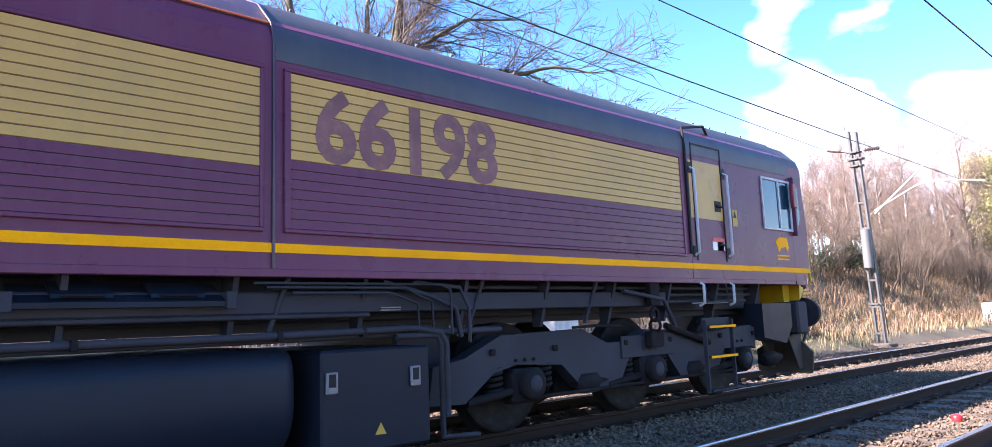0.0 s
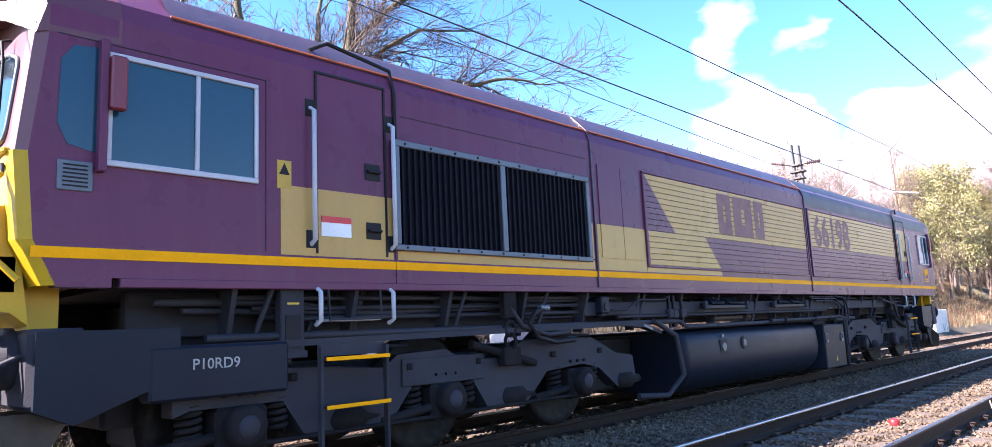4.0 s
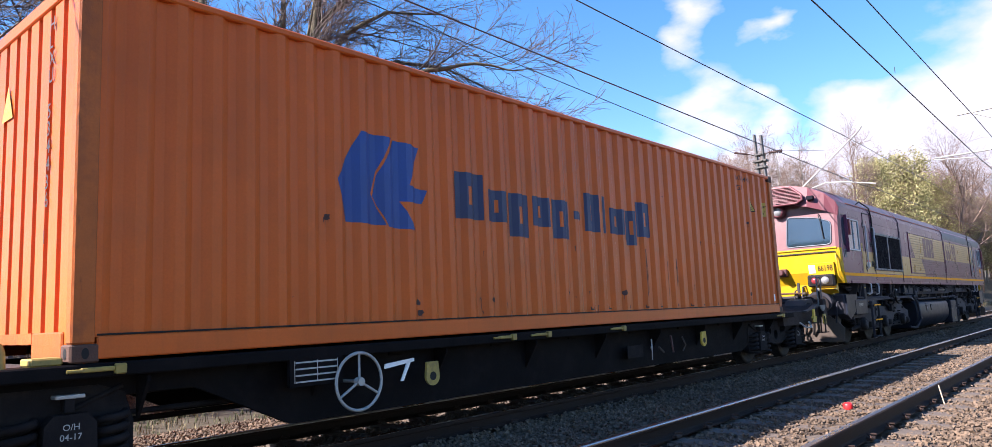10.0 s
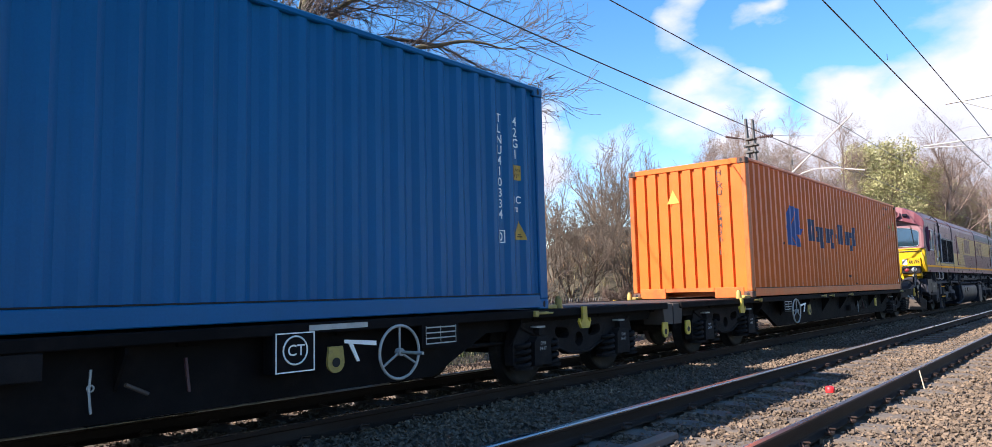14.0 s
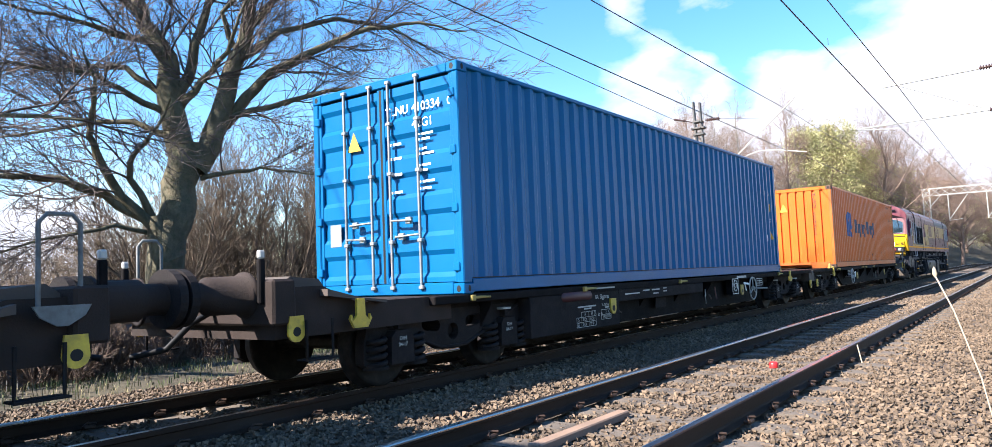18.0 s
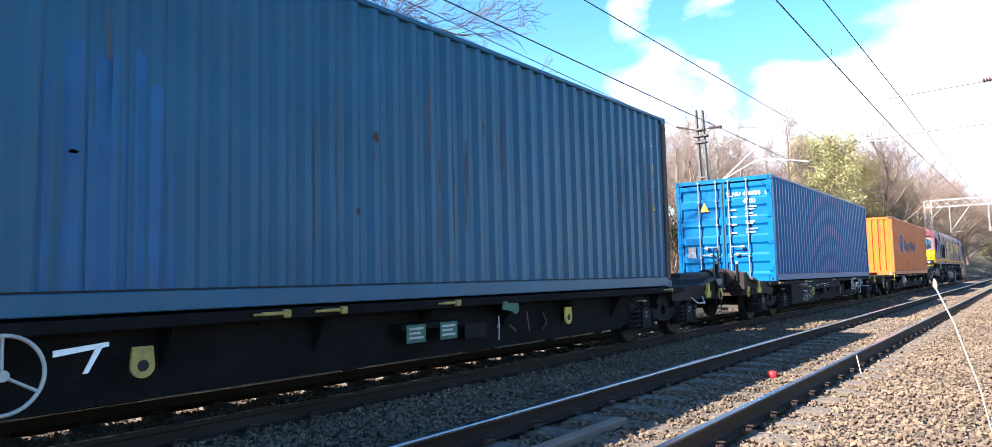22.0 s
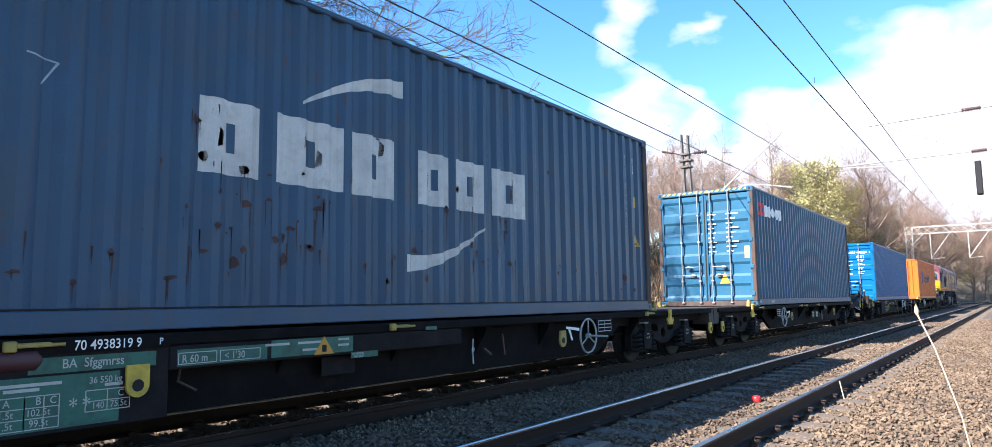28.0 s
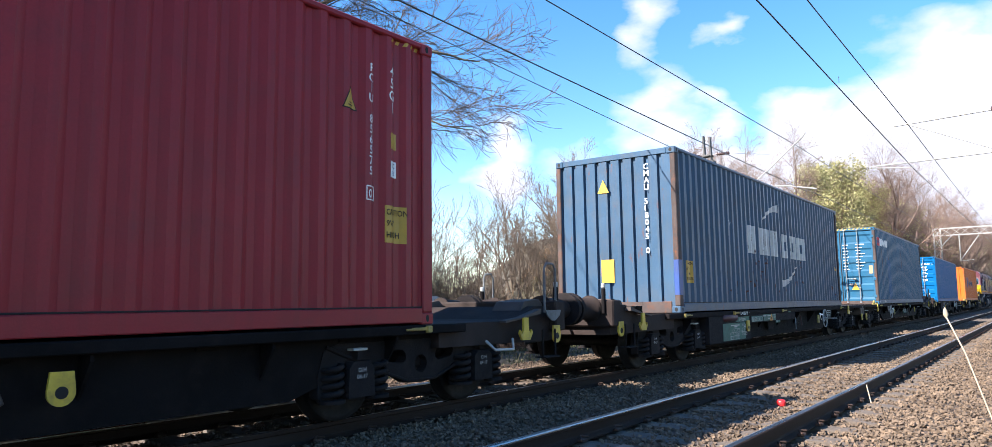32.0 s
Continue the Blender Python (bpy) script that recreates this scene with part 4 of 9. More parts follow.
def build_faded():
    b = container("shipping_container", "faded dark blue shipping container with rust streaks and white lettering", 2.896, DEEP_BLUE, 1, posts=RUSTY_POST)
    z = -DECK
    c = -CX[3]
    for u, w, h in ((-77.17, 0.55, 0.6), (-76.47, 0.76, 0.6), (-75.6, 0.6, 0.6), (-74.65, 0.52, 0.57), (-74.04, 0.52, 0.57), (-73.31, 0.68, 0.57)):
        decal(b, "letter_block", block(u + c, w, 0, h), 0, 2.08 + z, M_WORN_WHITE, "white block of the painted name, streaked with rust")
    decal(b, "name_curve", swoosh(-76.2 + c, 2.82 + z, -74.9 + c, 3.2 + z, 0.12, 0.18), 0, 0, M_WORN_WHITE, "white curved stroke")
    decal(b, "name_curve", swoosh(-73.5 + c, 1.9 + z, -74.85 + c, 1.5 + z, -0.14, 0.18), 0, 0, M_WORN_WHITE, "white curved stroke")
    R = 6.096
    lettering(b, "CMAU 518045 0", R - 0.83, 2.45, 0.075, M_WHITE, upright=True, step=1.24)
    lettering(b, "45G1", R - 0.51, 2.45, 0.075, M_WHITE, upright=True, step=1.24)
    warning(b, R - 0.48, 1.05, 0.2, M_SIGN)
    decal(b, "height_sticker", [rect(0, 0.12, 0, 0.17)], R - 0.56, 1.7, M_SIGN, "yellow height sticker")
    decal(b, "caution_sticker", [rect(0, 0.29, 0, 0.39)], -R + 0.36, 0.52, M_SIGN, "yellow caution sticker")
    for i, w in enumerate(("CAUTION", "9'6\"", "HIGH", "CONTAINER")):
        small_print(wrap(*words(w, 0.05, 0.01, (0.82, 0.95, 0.95, 0.68)[i]), -R + (0.375, 0.43, 0.43, 0.368)[i], 0.84 - i * 0.09, 0.006), M_BLACK, b)
    part("fresh_patch", Mesh().box(-R + 0.001, -R + 0.152, -W / 2 + 0.001, -W / 2 + 0.103, 0.3, 0.92, 0.012), paint("fresh_dark_blue", (0.016, 0.05, 0.19), 0.45, vary=0.2, grime=0.3), b, "patch of brighter blue on the corner post")
    decal(b, "chalk_stroke", [[(0, 0), (0.2, -0.02), (0.2, -0.032), (0, -0.012)], [(0.2, -0.02), (0.1, -0.19), (0.112, -0.19), (0.212, -0.03)]], -78.4 + c, 2.68 + z, M_PALE_CHALK, "chalk tick")
    rust_marks(b, 31, 60, -5.8, 5.6, 0.2, 0.75, 0.3)
    rust_marks(b, 37, 40, -2.6, -0.9, 0.55, 1.3, 0.4)
    rust_marks(b, 38, 22, 0.2, 2.6, 0.45, 1.3, 0.4)
    rust_marks(b, 32, 14, -4.0, 3.2, 1.35, 1.9, 0.18)
    for u, zz in ((-2.15, 1.42), (-1.15, 1.4), (-1.3, 1.55), (-0.35, 1.62), (0.35, 1.4), (1.15, 1.5), (-0.75, 1.3), (1.9, 1.42)):
        decal(b, "rust_run", [[(0, 0), (0.05, 0.02), (0.06, 0.12), (0.02, 0.16)]], u, zz, M_RUST, "orange rust on the white lettering")
    x = -6.096 + 0.012
    for i, ch in enumerate("CMAU 518045 0"):
        if ch != " ":
            v, f = words(ch, 0.1, 0.012)
            flat_on_end(b, "lettering", v, f, -0.62, 2.55 - i * 0.125, x - 0.008, M_WHITE)
    flat_on_end(b, "caution_sticker", *bars([rect(0, 0.26, 0, 0.42)]), 0.28, 0.55, x - 0.008, M_SIGN, "yellow caution sticker")
    flat_on_end(b, "warning_sign", *bars([[(-0.12, 0), (0.12, 0), (0, 0.25)]]), 0.2, 2.2, x - 0.008, M_SIGN, "yellow warning triangle sticker")
    return b


def build_red():
    b = container("shipping_container", "dark red shipping container with yellow caution stickers", 2.896, CRIMSON, -1)
    R = 6.096
    lettering(b, "FCIU 856575", R - 0.85, 2.42, 0.08, M_WHITE, upright=True, step=1.25)
    lettering(b, "0", R - 0.885, 1.2, 0.08, M_WHITE)
    decal(b, "check_digit_frame", [rect(-0.03, 0.1, -0.025, -0.013), rect(-0.03, 0.1, 0.103, 0.115), rect(-0.03, -0.018, -0.025, 0.115), rect(0.088, 0.1, -0.025, 0.115)], R - 0.885, 1.2, M_WHITE)
    lettering(b, "45G1", R - 0.575, 2.44, 0.1, M_WHITE, upright=True, step=1.24)
    decal(b, "height_sticker", [rect(0, 0.11, 0, 0.16)], R - 0.60, 1.71, M_SIGN, "yellow height sticker")
    decal(b, "class_sticker", [rect(0, 0.11, 0, 0.16)], R - 0.60, 1.43, M_WHITE, "white class sticker")
    small_print(wrap(*words("1C", 0.05), R - 0.585, 1.52, 0.006), M_NAVY, b)
    small_print(wrap(*words("33", 0.04), R - 0.58, 1.45, 0.006), M_NAVY, b)
    warning(b, R - 1.11, 2.0, 0.21, M_BLACK)
    decal(b, "caution_sticker", [rect(0, 0.29, 0, 0.36)], R - 0.67, 0.79, M_SIGN, "yellow caution sticker")
    for i, w in enumerate(("CAUTION", "9'6\"", "HIGH")):
        small_print(wrap(*words(w, 0.055, 0.01, 0.8 if i == 0 else 1.1), R - 0.655, 1.06 - i * 0.11, 0.006), M_BLACK, b)
    hz = []
    for i in range(5):
        a = i * 0.09
        hz.append([(a, 0), (a + 0.045, 0), (a + 0.075, 0.05), (a + 0.03, 0.05)])
    decal(b, "hazard_stripes", hz, R - 0.6, 2.79, M_SIGN, "yellow and black hazard stripes")
    return b


BOXES = [build_orange(), build_blue(), build_teal(), build_faded(), build_red()]


# ---- wagons ----
M_FRAME = paint("wagon_frame", (0.0065, 0.0058, 0.0062), 0.8, vary=0.35, scale=2, grime=0.6, grime_color=(0.016, 0.012, 0.0115), bump=0.2, spec=0.08)
M_DECK = paint("worn_deck", (0.0255, 0.0188, 0.0158), 0.75, vary=0.3, scale=2, grime=0.5, bump=0.2)
M_BOGIE = paint("bogie_grime", (0.014, 0.012, 0.0125), 0.85, vary=0.35, scale=3, grime=0.6, grime_color=(0.026, 0.021, 0.019), bump=0.3, spec=0.12)
M_WHEEL = paint("wheel_steel", (0.010, 0.009, 0.009), 0.7, spec=0.2, metal=0.2, vary=0.3, scale=4, grime=0.4)
M_TREAD = paint("wheel_tread", (0.4, 0.38, 0.36), 0.3, metal=1.0, vary=0.1)
M_YELLOW = paint("yellow_fitting", (0.50, 0.34, 0.03), 0.55, vary=0.25, scale=5, grime=0.5)
M_END = paint("wagon_end", (0.026, 0.018, 0.0155), 0.8, vary=0.35, scale=3, grime=0.6, grime_color=(0.02, 0.015, 0.013), bump=0.25, spec=0.2)
M_LOCK = paint("tarnished_lock", (0.30, 0.215, 0.045), 0.6, grime_color=(0.10, 0.075, 0.04), vary=0.3, scale=6, grime=0.5)
M_ENDPLATE = paint("end_plate_brown", (0.055, 0.041, 0.034), 0.8, vary=0.35, scale=3, grime=0.5, bump=0.2)
M_GREEN_PANEL = paint("green_panel", (0.014, 0.095, 0.066), 0.6, scale=5, grime_color=(0.012, 0.03, 0.024), vary=0.25, grime=0.75)
M_PALE = paint("pale_fitting", (0.36, 0.36, 0.34), 0.55, vary=0.2, grime=0.4)
M_HOOP = paint("dull_grey_tube", (0.12, 0.125, 0.125), 0.6, vary=0.25, scale=5, grime=0.5, spec=0.25)
M_BROWN = paint("red_brown_pipe", (0.055, 0.013, 0.015), 0.6, vary=0.2, grime=0.3)


def wheelset(parent, x, radius):
    w = part("wheelset", Mesh().tube([(0, -0.95, 0), (0, 0.95, 0)], 0.075, 12), M_WHEEL, parent, "axle with two steel wheels", at=pose(x, 0, radius))
    for s in (-1, 1):
        prof = [(0, 0.12), (0.03, 0.14), (0.035, radius * 0.45), (0.02, radius * 0.72), (-0.01, radius * 0.86), (-0.012, radius * 0.985), (0.0, radius), (0.10, radius + 0.004), (0.105, radius + 0.027), (0.125, radius + 0.027), (0.135, radius + 0.01), (0.135, radius * 0.86), (0.09, radius * 0.7), (0.09, 0.14), (0.12, 0.12)]
        part("wheel", Mesh().lathe((0, s * 0.83, 0), (0, -s, 0), prof, 32), M_WHEEL, w, "spoked-free rolling wheel, dull steel")
    return w


def coil(x, y, z0, z1, r, thick, turns):
    n = turns * 10
    return Mesh().tube([(x + r * math.cos(2 * math.pi * i / 10), y + r * math.sin(2 * math.pi * i / 10), z0 + (z1 - z0) * i / n) for i in range(n + 1)], thick, 6)


def bogie(parent, x):
    """A two-axle freight bogie under a wagon."""
    b = part("bogie", Mesh().box(x - 0.2, x + 0.2, -0.95, 0.95, 0.42, 0.66, 0.03).tube([(x, -0.9, 0.52), (x, 0.9, 0.52)], 0.14, 12), M_BOGIE, parent, "grimy two-axle freight bogie")
    for s in (-1, 1):
        y0, y1 = s * 0.92, s * 1.04
        o = [(x - 1.32, 0.46), (x - 1.26, 0.66), (x - 1.1, 0.72), (x + 1.1, 0.72), (x + 1.26, 0.66), (x + 1.32, 0.46), (x + 1.32, 0.26), (x + 1.2, 0.20), (x + 0.56, 0.20), (x + 0.56, 0.30), (x + 0.62, 0.42), (x + 0.52, 0.45), (x + 0.36, 0.38), (x + 0.2, 0.30), (x, 0.285), (x - 0.2, 0.30), (x - 0.36, 0.38), (x - 0.52, 0.45), (x - 0.62, 0.42), (x - 0.56, 0.30), (x - 0.56, 0.20), (x - 1.2, 0.20), (x - 1.32, 0.26)]
        holes = [[(x + u, z) for u, z in arc(0, 0.475, 0.09, 0, 340, 17)]]
        for q in (-1, 1):
            holes.append([(x + q * 0.36 + u, 0.57 + v + 0.12 * q * u) for u, v in [(0.08 + 0.065 * math.cos(radians(a)), 0.065 * math.sin(radians(a))) for a in range(-90, 91, 30)] + [(-0.08 + 0.065 * math.cos(radians(a)), 0.065 * math.sin(radians(a))) for a in range(90, 271, 30)]])
        part("side_frame", Mesh().plate(o, holes, y0, y1), M_BOGIE, b, "cast side frame with slots and a round hole")
        rim = Mesh().tube([(x + 1.24, s * 1.045, 0.70), (x + 0.62, s * 1.045, 0.455), (x + 0.2, s * 1.045, 0.315), (x - 0.2, s * 1.045, 0.315), (x - 0.62, s * 1.045, 0.455), (x - 1.24, s * 1.045, 0.70)], 0.018, 6)
        part("frame_rim", rim, M_BOGIE, b)
        for q in (-0.9, 0.9):
            box = Mesh().slab([(x + q - 0.16, 0.24), (x + q + 0.16, 0.24), (x + q + 0.15, 0.5), (x + q + 0.1, 0.56), (x + q - 0.1, 0.56), (x + q - 0.15, 0.5)], s * 0.96, s * 1.15)
            ab = part("axle_box", box, M_BOGIE, b, "axle box with a smooth cover")
            part("box_bracket", Mesh().box(x + q - 0.085, x + q + 0.085, s * 1.0, s * 1.13, 0.655, 0.678, 0.004), M_PALE, ab, "pale bracket over the axle box")
            part("box_hanger", Mesh().box(x + q - 0.03, x + q + 0.03, s * 1.0, s * 1.12, 0.57, 0.654, 0.004), M_BOGIE, ab)
            for text, z in (("O/H", 0.465), ("04-17", 0.405)):
                v, f = words(text, 0.038, 0.005)
                wide = max(p[0] for p in v)
                part("date_mark", Mesh().add([(x + q - s * (p[0] - wide / 2), s * 1.153, z + p[2]) for p in v], f if s < 0 else [g[::-1] for g in f]), M_PALE, ab, "small white painted date", kind="stuff")
            for d in (-0.27, 0.27):
                part("coil_spring", coil(x + q + d, s * 1.04, 0.24, 0.53, 0.095, 0.028, 4), M_BOGIE, b, "thick coil spring")
                part("spring_seat", Mesh().lathe((x + q + d, s * 1.04, 0.205), (0, 0, 1), [(0, 0.13), (0.03, 0.13)], 14), M_BOGIE, b)
    return b


def hook_plate(parent, x, z, s=-1, mat=None):
    """A lashing ring hanging from the frame."""
    m = Mesh()
    o = [(x - 0.07, z + 0.13), (x + 0.07, z + 0.13)] + [(x + p[0], z + p[1]) for p in arc(0, 0, 0.085, 10, -190, 12)]
    y = s * 1.235
    n = len(o)
    hole = [(x + p[0], z + p[1]) for p in arc(0, 0, 0.04, 0, 340, 12)]
    m.slab(o, y, y + s * 0.025)
    ring = part("lashing_ring", m, mat or M_YELLOW, parent, "yellow lashing ring")
    part("ring_hole", Mesh().slab(hole, y + s * 0.027, y - s * 0.002), M_BLACK, ring)


def claw(parent, x, z, s=-1):
    y = s * 1.25
    o = [(x - 0.045, z + 0.2), (x + 0.045, z + 0.2), (x + 0.05, z + 0.05), (x + 0.1, z + 0.0), (x + 0.11, z + 0.06), (x + 0.13, z + 0.02), (x + 0.08, z - 0.06), (x - 0.08, z - 0.06), (x - 0.13, z + 0.02), (x - 0.11, z + 0.06), (x - 0.1, z + 0.0), (x - 0.05, z + 0.05)]
    part("rope_hook", Mesh().slab(o, y, y + s * 0.03), M_YELLOW, parent, "yellow rope hook")


def handwheel(parent, x, z, s=-1):
    y = s * 1.26
    m = Mesh().ring((x, y, z), (0, 1, 0), 0.235, 0.014, 32, 6).lathe((x, y - 0.03, z), (0, 1, 0), [(0, 0.035), (0.06, 0.035)], 12)
    for i in range(3):
        a = radians(90 + 120 * i)
        m.tube([(x, y, z), (x + 0.235 * math.cos(a), y, z + 0.235 * math.sin(a))], 0.011, 6)
    m.tube([(x, y, z), (x, y + 0.3, z)], 0.015, 6)
    part("brake_handwheel", m, M_PALE, parent, "pale three-spoked brake handwheel")
    part("arrow_plate", Mesh().slab([(x + 0.28, z + 0.08), (x + 0.62, z + 0.12), (x + 0.62, z + 0.15), (x + 0.28, z + 0.12)], y, y + 0.012).slab([(x + 0.46, z - 0.04), (x + 0.49, z - 0.04), (x + 0.58, z + 0.12), (x + 0.54, z + 0.12)], y, y + 0.012), M_WHITE, parent, "white arrow mark")


def wagon(label):
    """A half of a twin container flat, outer end towards +x; its middle is at x = 0."""
    w = thing("container_wagon", label, "wagon", "wagons of the train")
    hx, end = 6.096, 9.215
    top = DECK - 0.005
    for s in (-1, 1):
        o = [(-9.0, top), (8.25, top), (8.25, 0.66), (5.6, 0.62), (4.5, 0.27), (-4.4, 0.27), (-5.2, 0.64), (-8.75, 0.64)]
        part("sole_bar", Mesh().slab(o, s * 0.96, s * 1.03), M_FRAME, w, "deep black steel girder")
        part("deck_edge", Mesh().box(-9.0, 6.6, s * 1.05, s * 1.235, top - 0.09, top, 0.01), M_FRAME, w)
        for x in np.arange(-5.6, 5.7, 1.4):
            part("outrigger", Mesh().slab([(s * 1.03, top - 0.1), (s * 1.2, top - 0.1), (s * 1.2, top - 0.14), (s * 1.03, top - 0.4)], x - 0.012, x + 0.012, "yz"), M_FRAME, w)
    for x in np.arange(-8.9, 6.2, 1.4):
        part("cross_bearer", Mesh().box(x - 0.09, x + 0.09, -1.05, 1.05, top - 0.13, top - 0.035, 0.01), M_FRAME, w)
    part("end_plate", Mesh().box(-9.0, -6.1, -1.05, 1.05, top - 0.03, top - 0.004), M_DECK, w, "worn brown deck plate")
    # outer end: raised beam, headstock, buffers
    part("end_deck", Mesh().slab([(6.25, top), (6.25, 0.62), (8.5, 0.60), (8.5, 1.03), (8.0, 1.03), (7.62, 0.88), (7.5, top)], -1.15, 1.15), M_END, w, "raised dark brown end of the wagon")
    part("headstock", Mesh().box(8.35, 8.58, -1.25, 1.25, 0.72, 1.10, 0.02), M_END, w)
    for s in (-1, 1):
        bf = Mesh().lathe((8.58, s * 0.875, 0.98), (1, 0, 0), [(0, 0.19), (0.03, 0.19), (0.03, 0.16), (0.36, 0.155), (0.40, 0.12), (0.56, 0.12)], 20)
        buf = part("buffer", bf, M_END, w, "black sprung buffer")
        part("buffer_head", Mesh().slab([(p[0] * 1.15 + s * 0.875, p[1] + 0.98) for p in arc(0, 0, 0.225, 0, 345, 22)], 9.14, 9.205, "yz"), M_BOGIE, buf)
        part("end_step", Mesh().tube([(8.0, s * 1.28, 0.75), (8.0, s * 1.28, 0.42), (8.28, s * 1.28, 0.42), (8.28, s * 1.28, 0.75)], 0.014, 6).box(7.98, 8.30, s * 1.18, s * 1.34, 0.41, 0.425), M_BOGIE, w, "grimy foot step")
        if s < 0:
            part("rail_plate", Mesh().slab([(8.1, 0.98), (8.45, 0.98), (8.41, 0.91), (8.31, 0.85), (8.24, 0.85), (8.14, 0.91)], s * 1.252, s * 1.27), M_HOOP, w, "grey plate at the foot of the grab rail")
            part("bent_handle", Mesh().tube([(6.98, s * 1.2, 0.66), (7.02, s * 1.3, 0.56), (7.36, s * 1.3, 0.55), (7.46, s * 1.22, 0.66)], 0.016, 8), M_PALE, w, "white bent shunting handle")
            part("grab_rail", Mesh().tube([(8.15, s * 1.22, 0.95), (8.15, s * 1.22, 1.5), (8.2, s * 1.22, 1.56), (8.35, s * 1.22, 1.56), (8.4, s * 1.22, 1.5), (8.4, s * 1.22, 0.95)], 0.016, 8), M_HOOP, w, "dull grey bent grab rail")
        part("side_post", Mesh().box(8.56, 8.62, s * 1.08, s * 1.13, 0.9, 1.27, 0.01), M_FRAME, w)
        part("post_cap", Mesh().box(8.563, 8.617, s * 1.08, s * 1.13, 1.272, 1.34, 0.01), M_PALE, w, "pale-painted post top")
        part("stop_wedge", Mesh().slab([(7.86, 0.98), (7.95, 1.09), (8.26, 1.12), (8.40, 1.02), (8.40, 0.98)], s * 0.62, s * 1.05), M_ENDPLATE, w)
        hook_plate(w, 8.36, 0.66, s)
        claw(w, 7.66, 0.70, s)
        part("end_slope", Mesh().slab([(7.3, top - 0.02), (7.3, top + 0.01), (7.62, top + 0.04), (8.02, 1.0), (8.02, 0.94)], s * 1.152, s * 1.25), M_ENDPLATE, w, "worn sloping end plate")
        claw(w, -6.75, 0.68, s)
        hook_plate(w, -8.85, 0.46, s)
        if s < 0:
            hook_plate(w, 2.6, 0.55, s)
        hook_plate(w, -3.05, 0.53, s, M_LOCK)
        for x in ((-5.9, -1.95, -1.34, 0.25, 5.9) if s < 0 else (-5.9, 0.12, 3.44, 5.9)):
            lock = part("container_lock", Mesh().box(x - 0.14, x + 0.06, s * 1.16, s * 1.262, top - 0.052, top - 0.022, 0.006), M_LOCK, w, "yellow container lock on the deck edge")
            part("lock_block", Mesh().box(x + 0.06, x + 0.13, s * 1.12, s * 1.272, top - 0.075, top - 0.008, 0.008), M_LOCK, lock)
            part("lock_pin", Mesh().tube([(x - 0.22, s * 1.25, top - 0.04), (x - 0.13, s * 1.25, top - 0.04)], 0.012, 6), M_LOCK, lock)
        part("twist_lock", Mesh().box(-6.3, -6.12, s * 1.0, s * 1.19, top, top + 0.05, 0.01), M_LOCK, w)
        part("lock_cone", Mesh().lathe((-6.45, s * 1.1, top), (0, 0, 1), [(0, 0.05), (0.1, 0.045), (0.15, 0.025)], 10), M_LOCK, w, "yellow container locating cone")
        part("wagon_plate", Mesh().box(0.6, 1.0, s * 1.12, s * 1.132, 0.42, 0.58), M_BOGIE, w)
        pl = Mesh()
        for i in range(4):
            pl.box(-4.5, -4.1, s * 1.238, s * 1.241, 0.60 + i * 0.05, 0.612 + i * 0.05)
        pl.box(-4.51, -4.505, s * 1.238, s * 1.241, 0.6, 0.77).box(-4.105, -4.1, s * 1.238, s * 1.241, 0.6, 0.77).box(-4.3, -4.295, s * 1.238, s * 1.241, 0.6, 0.77)
        part("data_panel", Mesh().box(-4.55, -4.05, s * 1.2, s * 1.236, 0.57, 0.79), M_FRAME, w)
        part("data_table", pl, M_PALE, w, "pale painted data table", kind="stuff")
        part("air_pipe", Mesh().tube([(-6.0, s * 0.85, 0.5), (-2, s * 0.85, 0.5), (-1.6, s * 0.85, 0.42), (3.5, s * 0.85, 0.42), (5.5, s * 0.85, 0.55)], 0.022, 6), M_BOGIE, w)
    handwheel(w, -3.9, 0.56, -1)
    handwheel(w, -3.75, 0.56, 1)
    for s in (-1, 1):
        for x, ln in ((-3.0, 0.5), (-1.6, 0.35), (1.4, 0.6), (3.4, 0.4)):
            part("gear_box", Mesh().box(x, x + ln, s * 0.72, s * 1.0, 0.30 + 0.03 * ((x * 7) % 3), 0.6, 0.02), M_BOGIE, w)
        part("hanging_chain", Mesh().tube([(s * -1.2, s * 1.15, 0.64), (s * -1.2 + 0.01, s * 1.15, 0.5), (s * -1.2 - 0.005, s * 1.15, 0.36)], 0.009, 5).ring((s * -1.2, s * 1.15, 0.52), (0, 1, 0), 0.02, 0.007, 10, 4), M_PALE, w, "short pale hanging chain")
        part("pull_rod", Mesh().tube([(s * -1.85, s * 1.1, 0.66), (s * -1.87, s * 1.12, 0.42)], 0.014, 6), M_BROWN, w, "red-brown pull rod")
        part("lever", Mesh().tube([(s * -1.58, s * 1.12, 0.44), (s * -1.42, s * 1.14, 0.52)], 0.016, 6), M_ENDPLATE, w)
        part("release_handle", Mesh().tube([(2.3, s * 1.05, 0.62), (2.34, s * 1.08, 0.5), (2.2, s * 1.1, 0.42)], 0.012, 6), M_ENDPLATE, w, "grimy release handle")
    part("air_tank", Mesh().lathe((-1.2, 0.55, 0.5), (1, 0, 0), [(0, 0.1), (0.05, 0.17), (0.95, 0.17), (1.0, 0.1)], 18), M_BOGIE, w)
    part("brake_cylinder", Mesh().lathe((1.6, -0.35, 0.45), (1, 0, 0), [(0, 0.16), (0.35, 0.16), (0.4, 0.1), (0.7, 0.05)], 18), M_BOGIE, w)
    part("brake_rod", Mesh().tube([(-5.5, 0, 0.35), (5.5, 0, 0.35)], 0.025, 6), M_BOGIE, w)
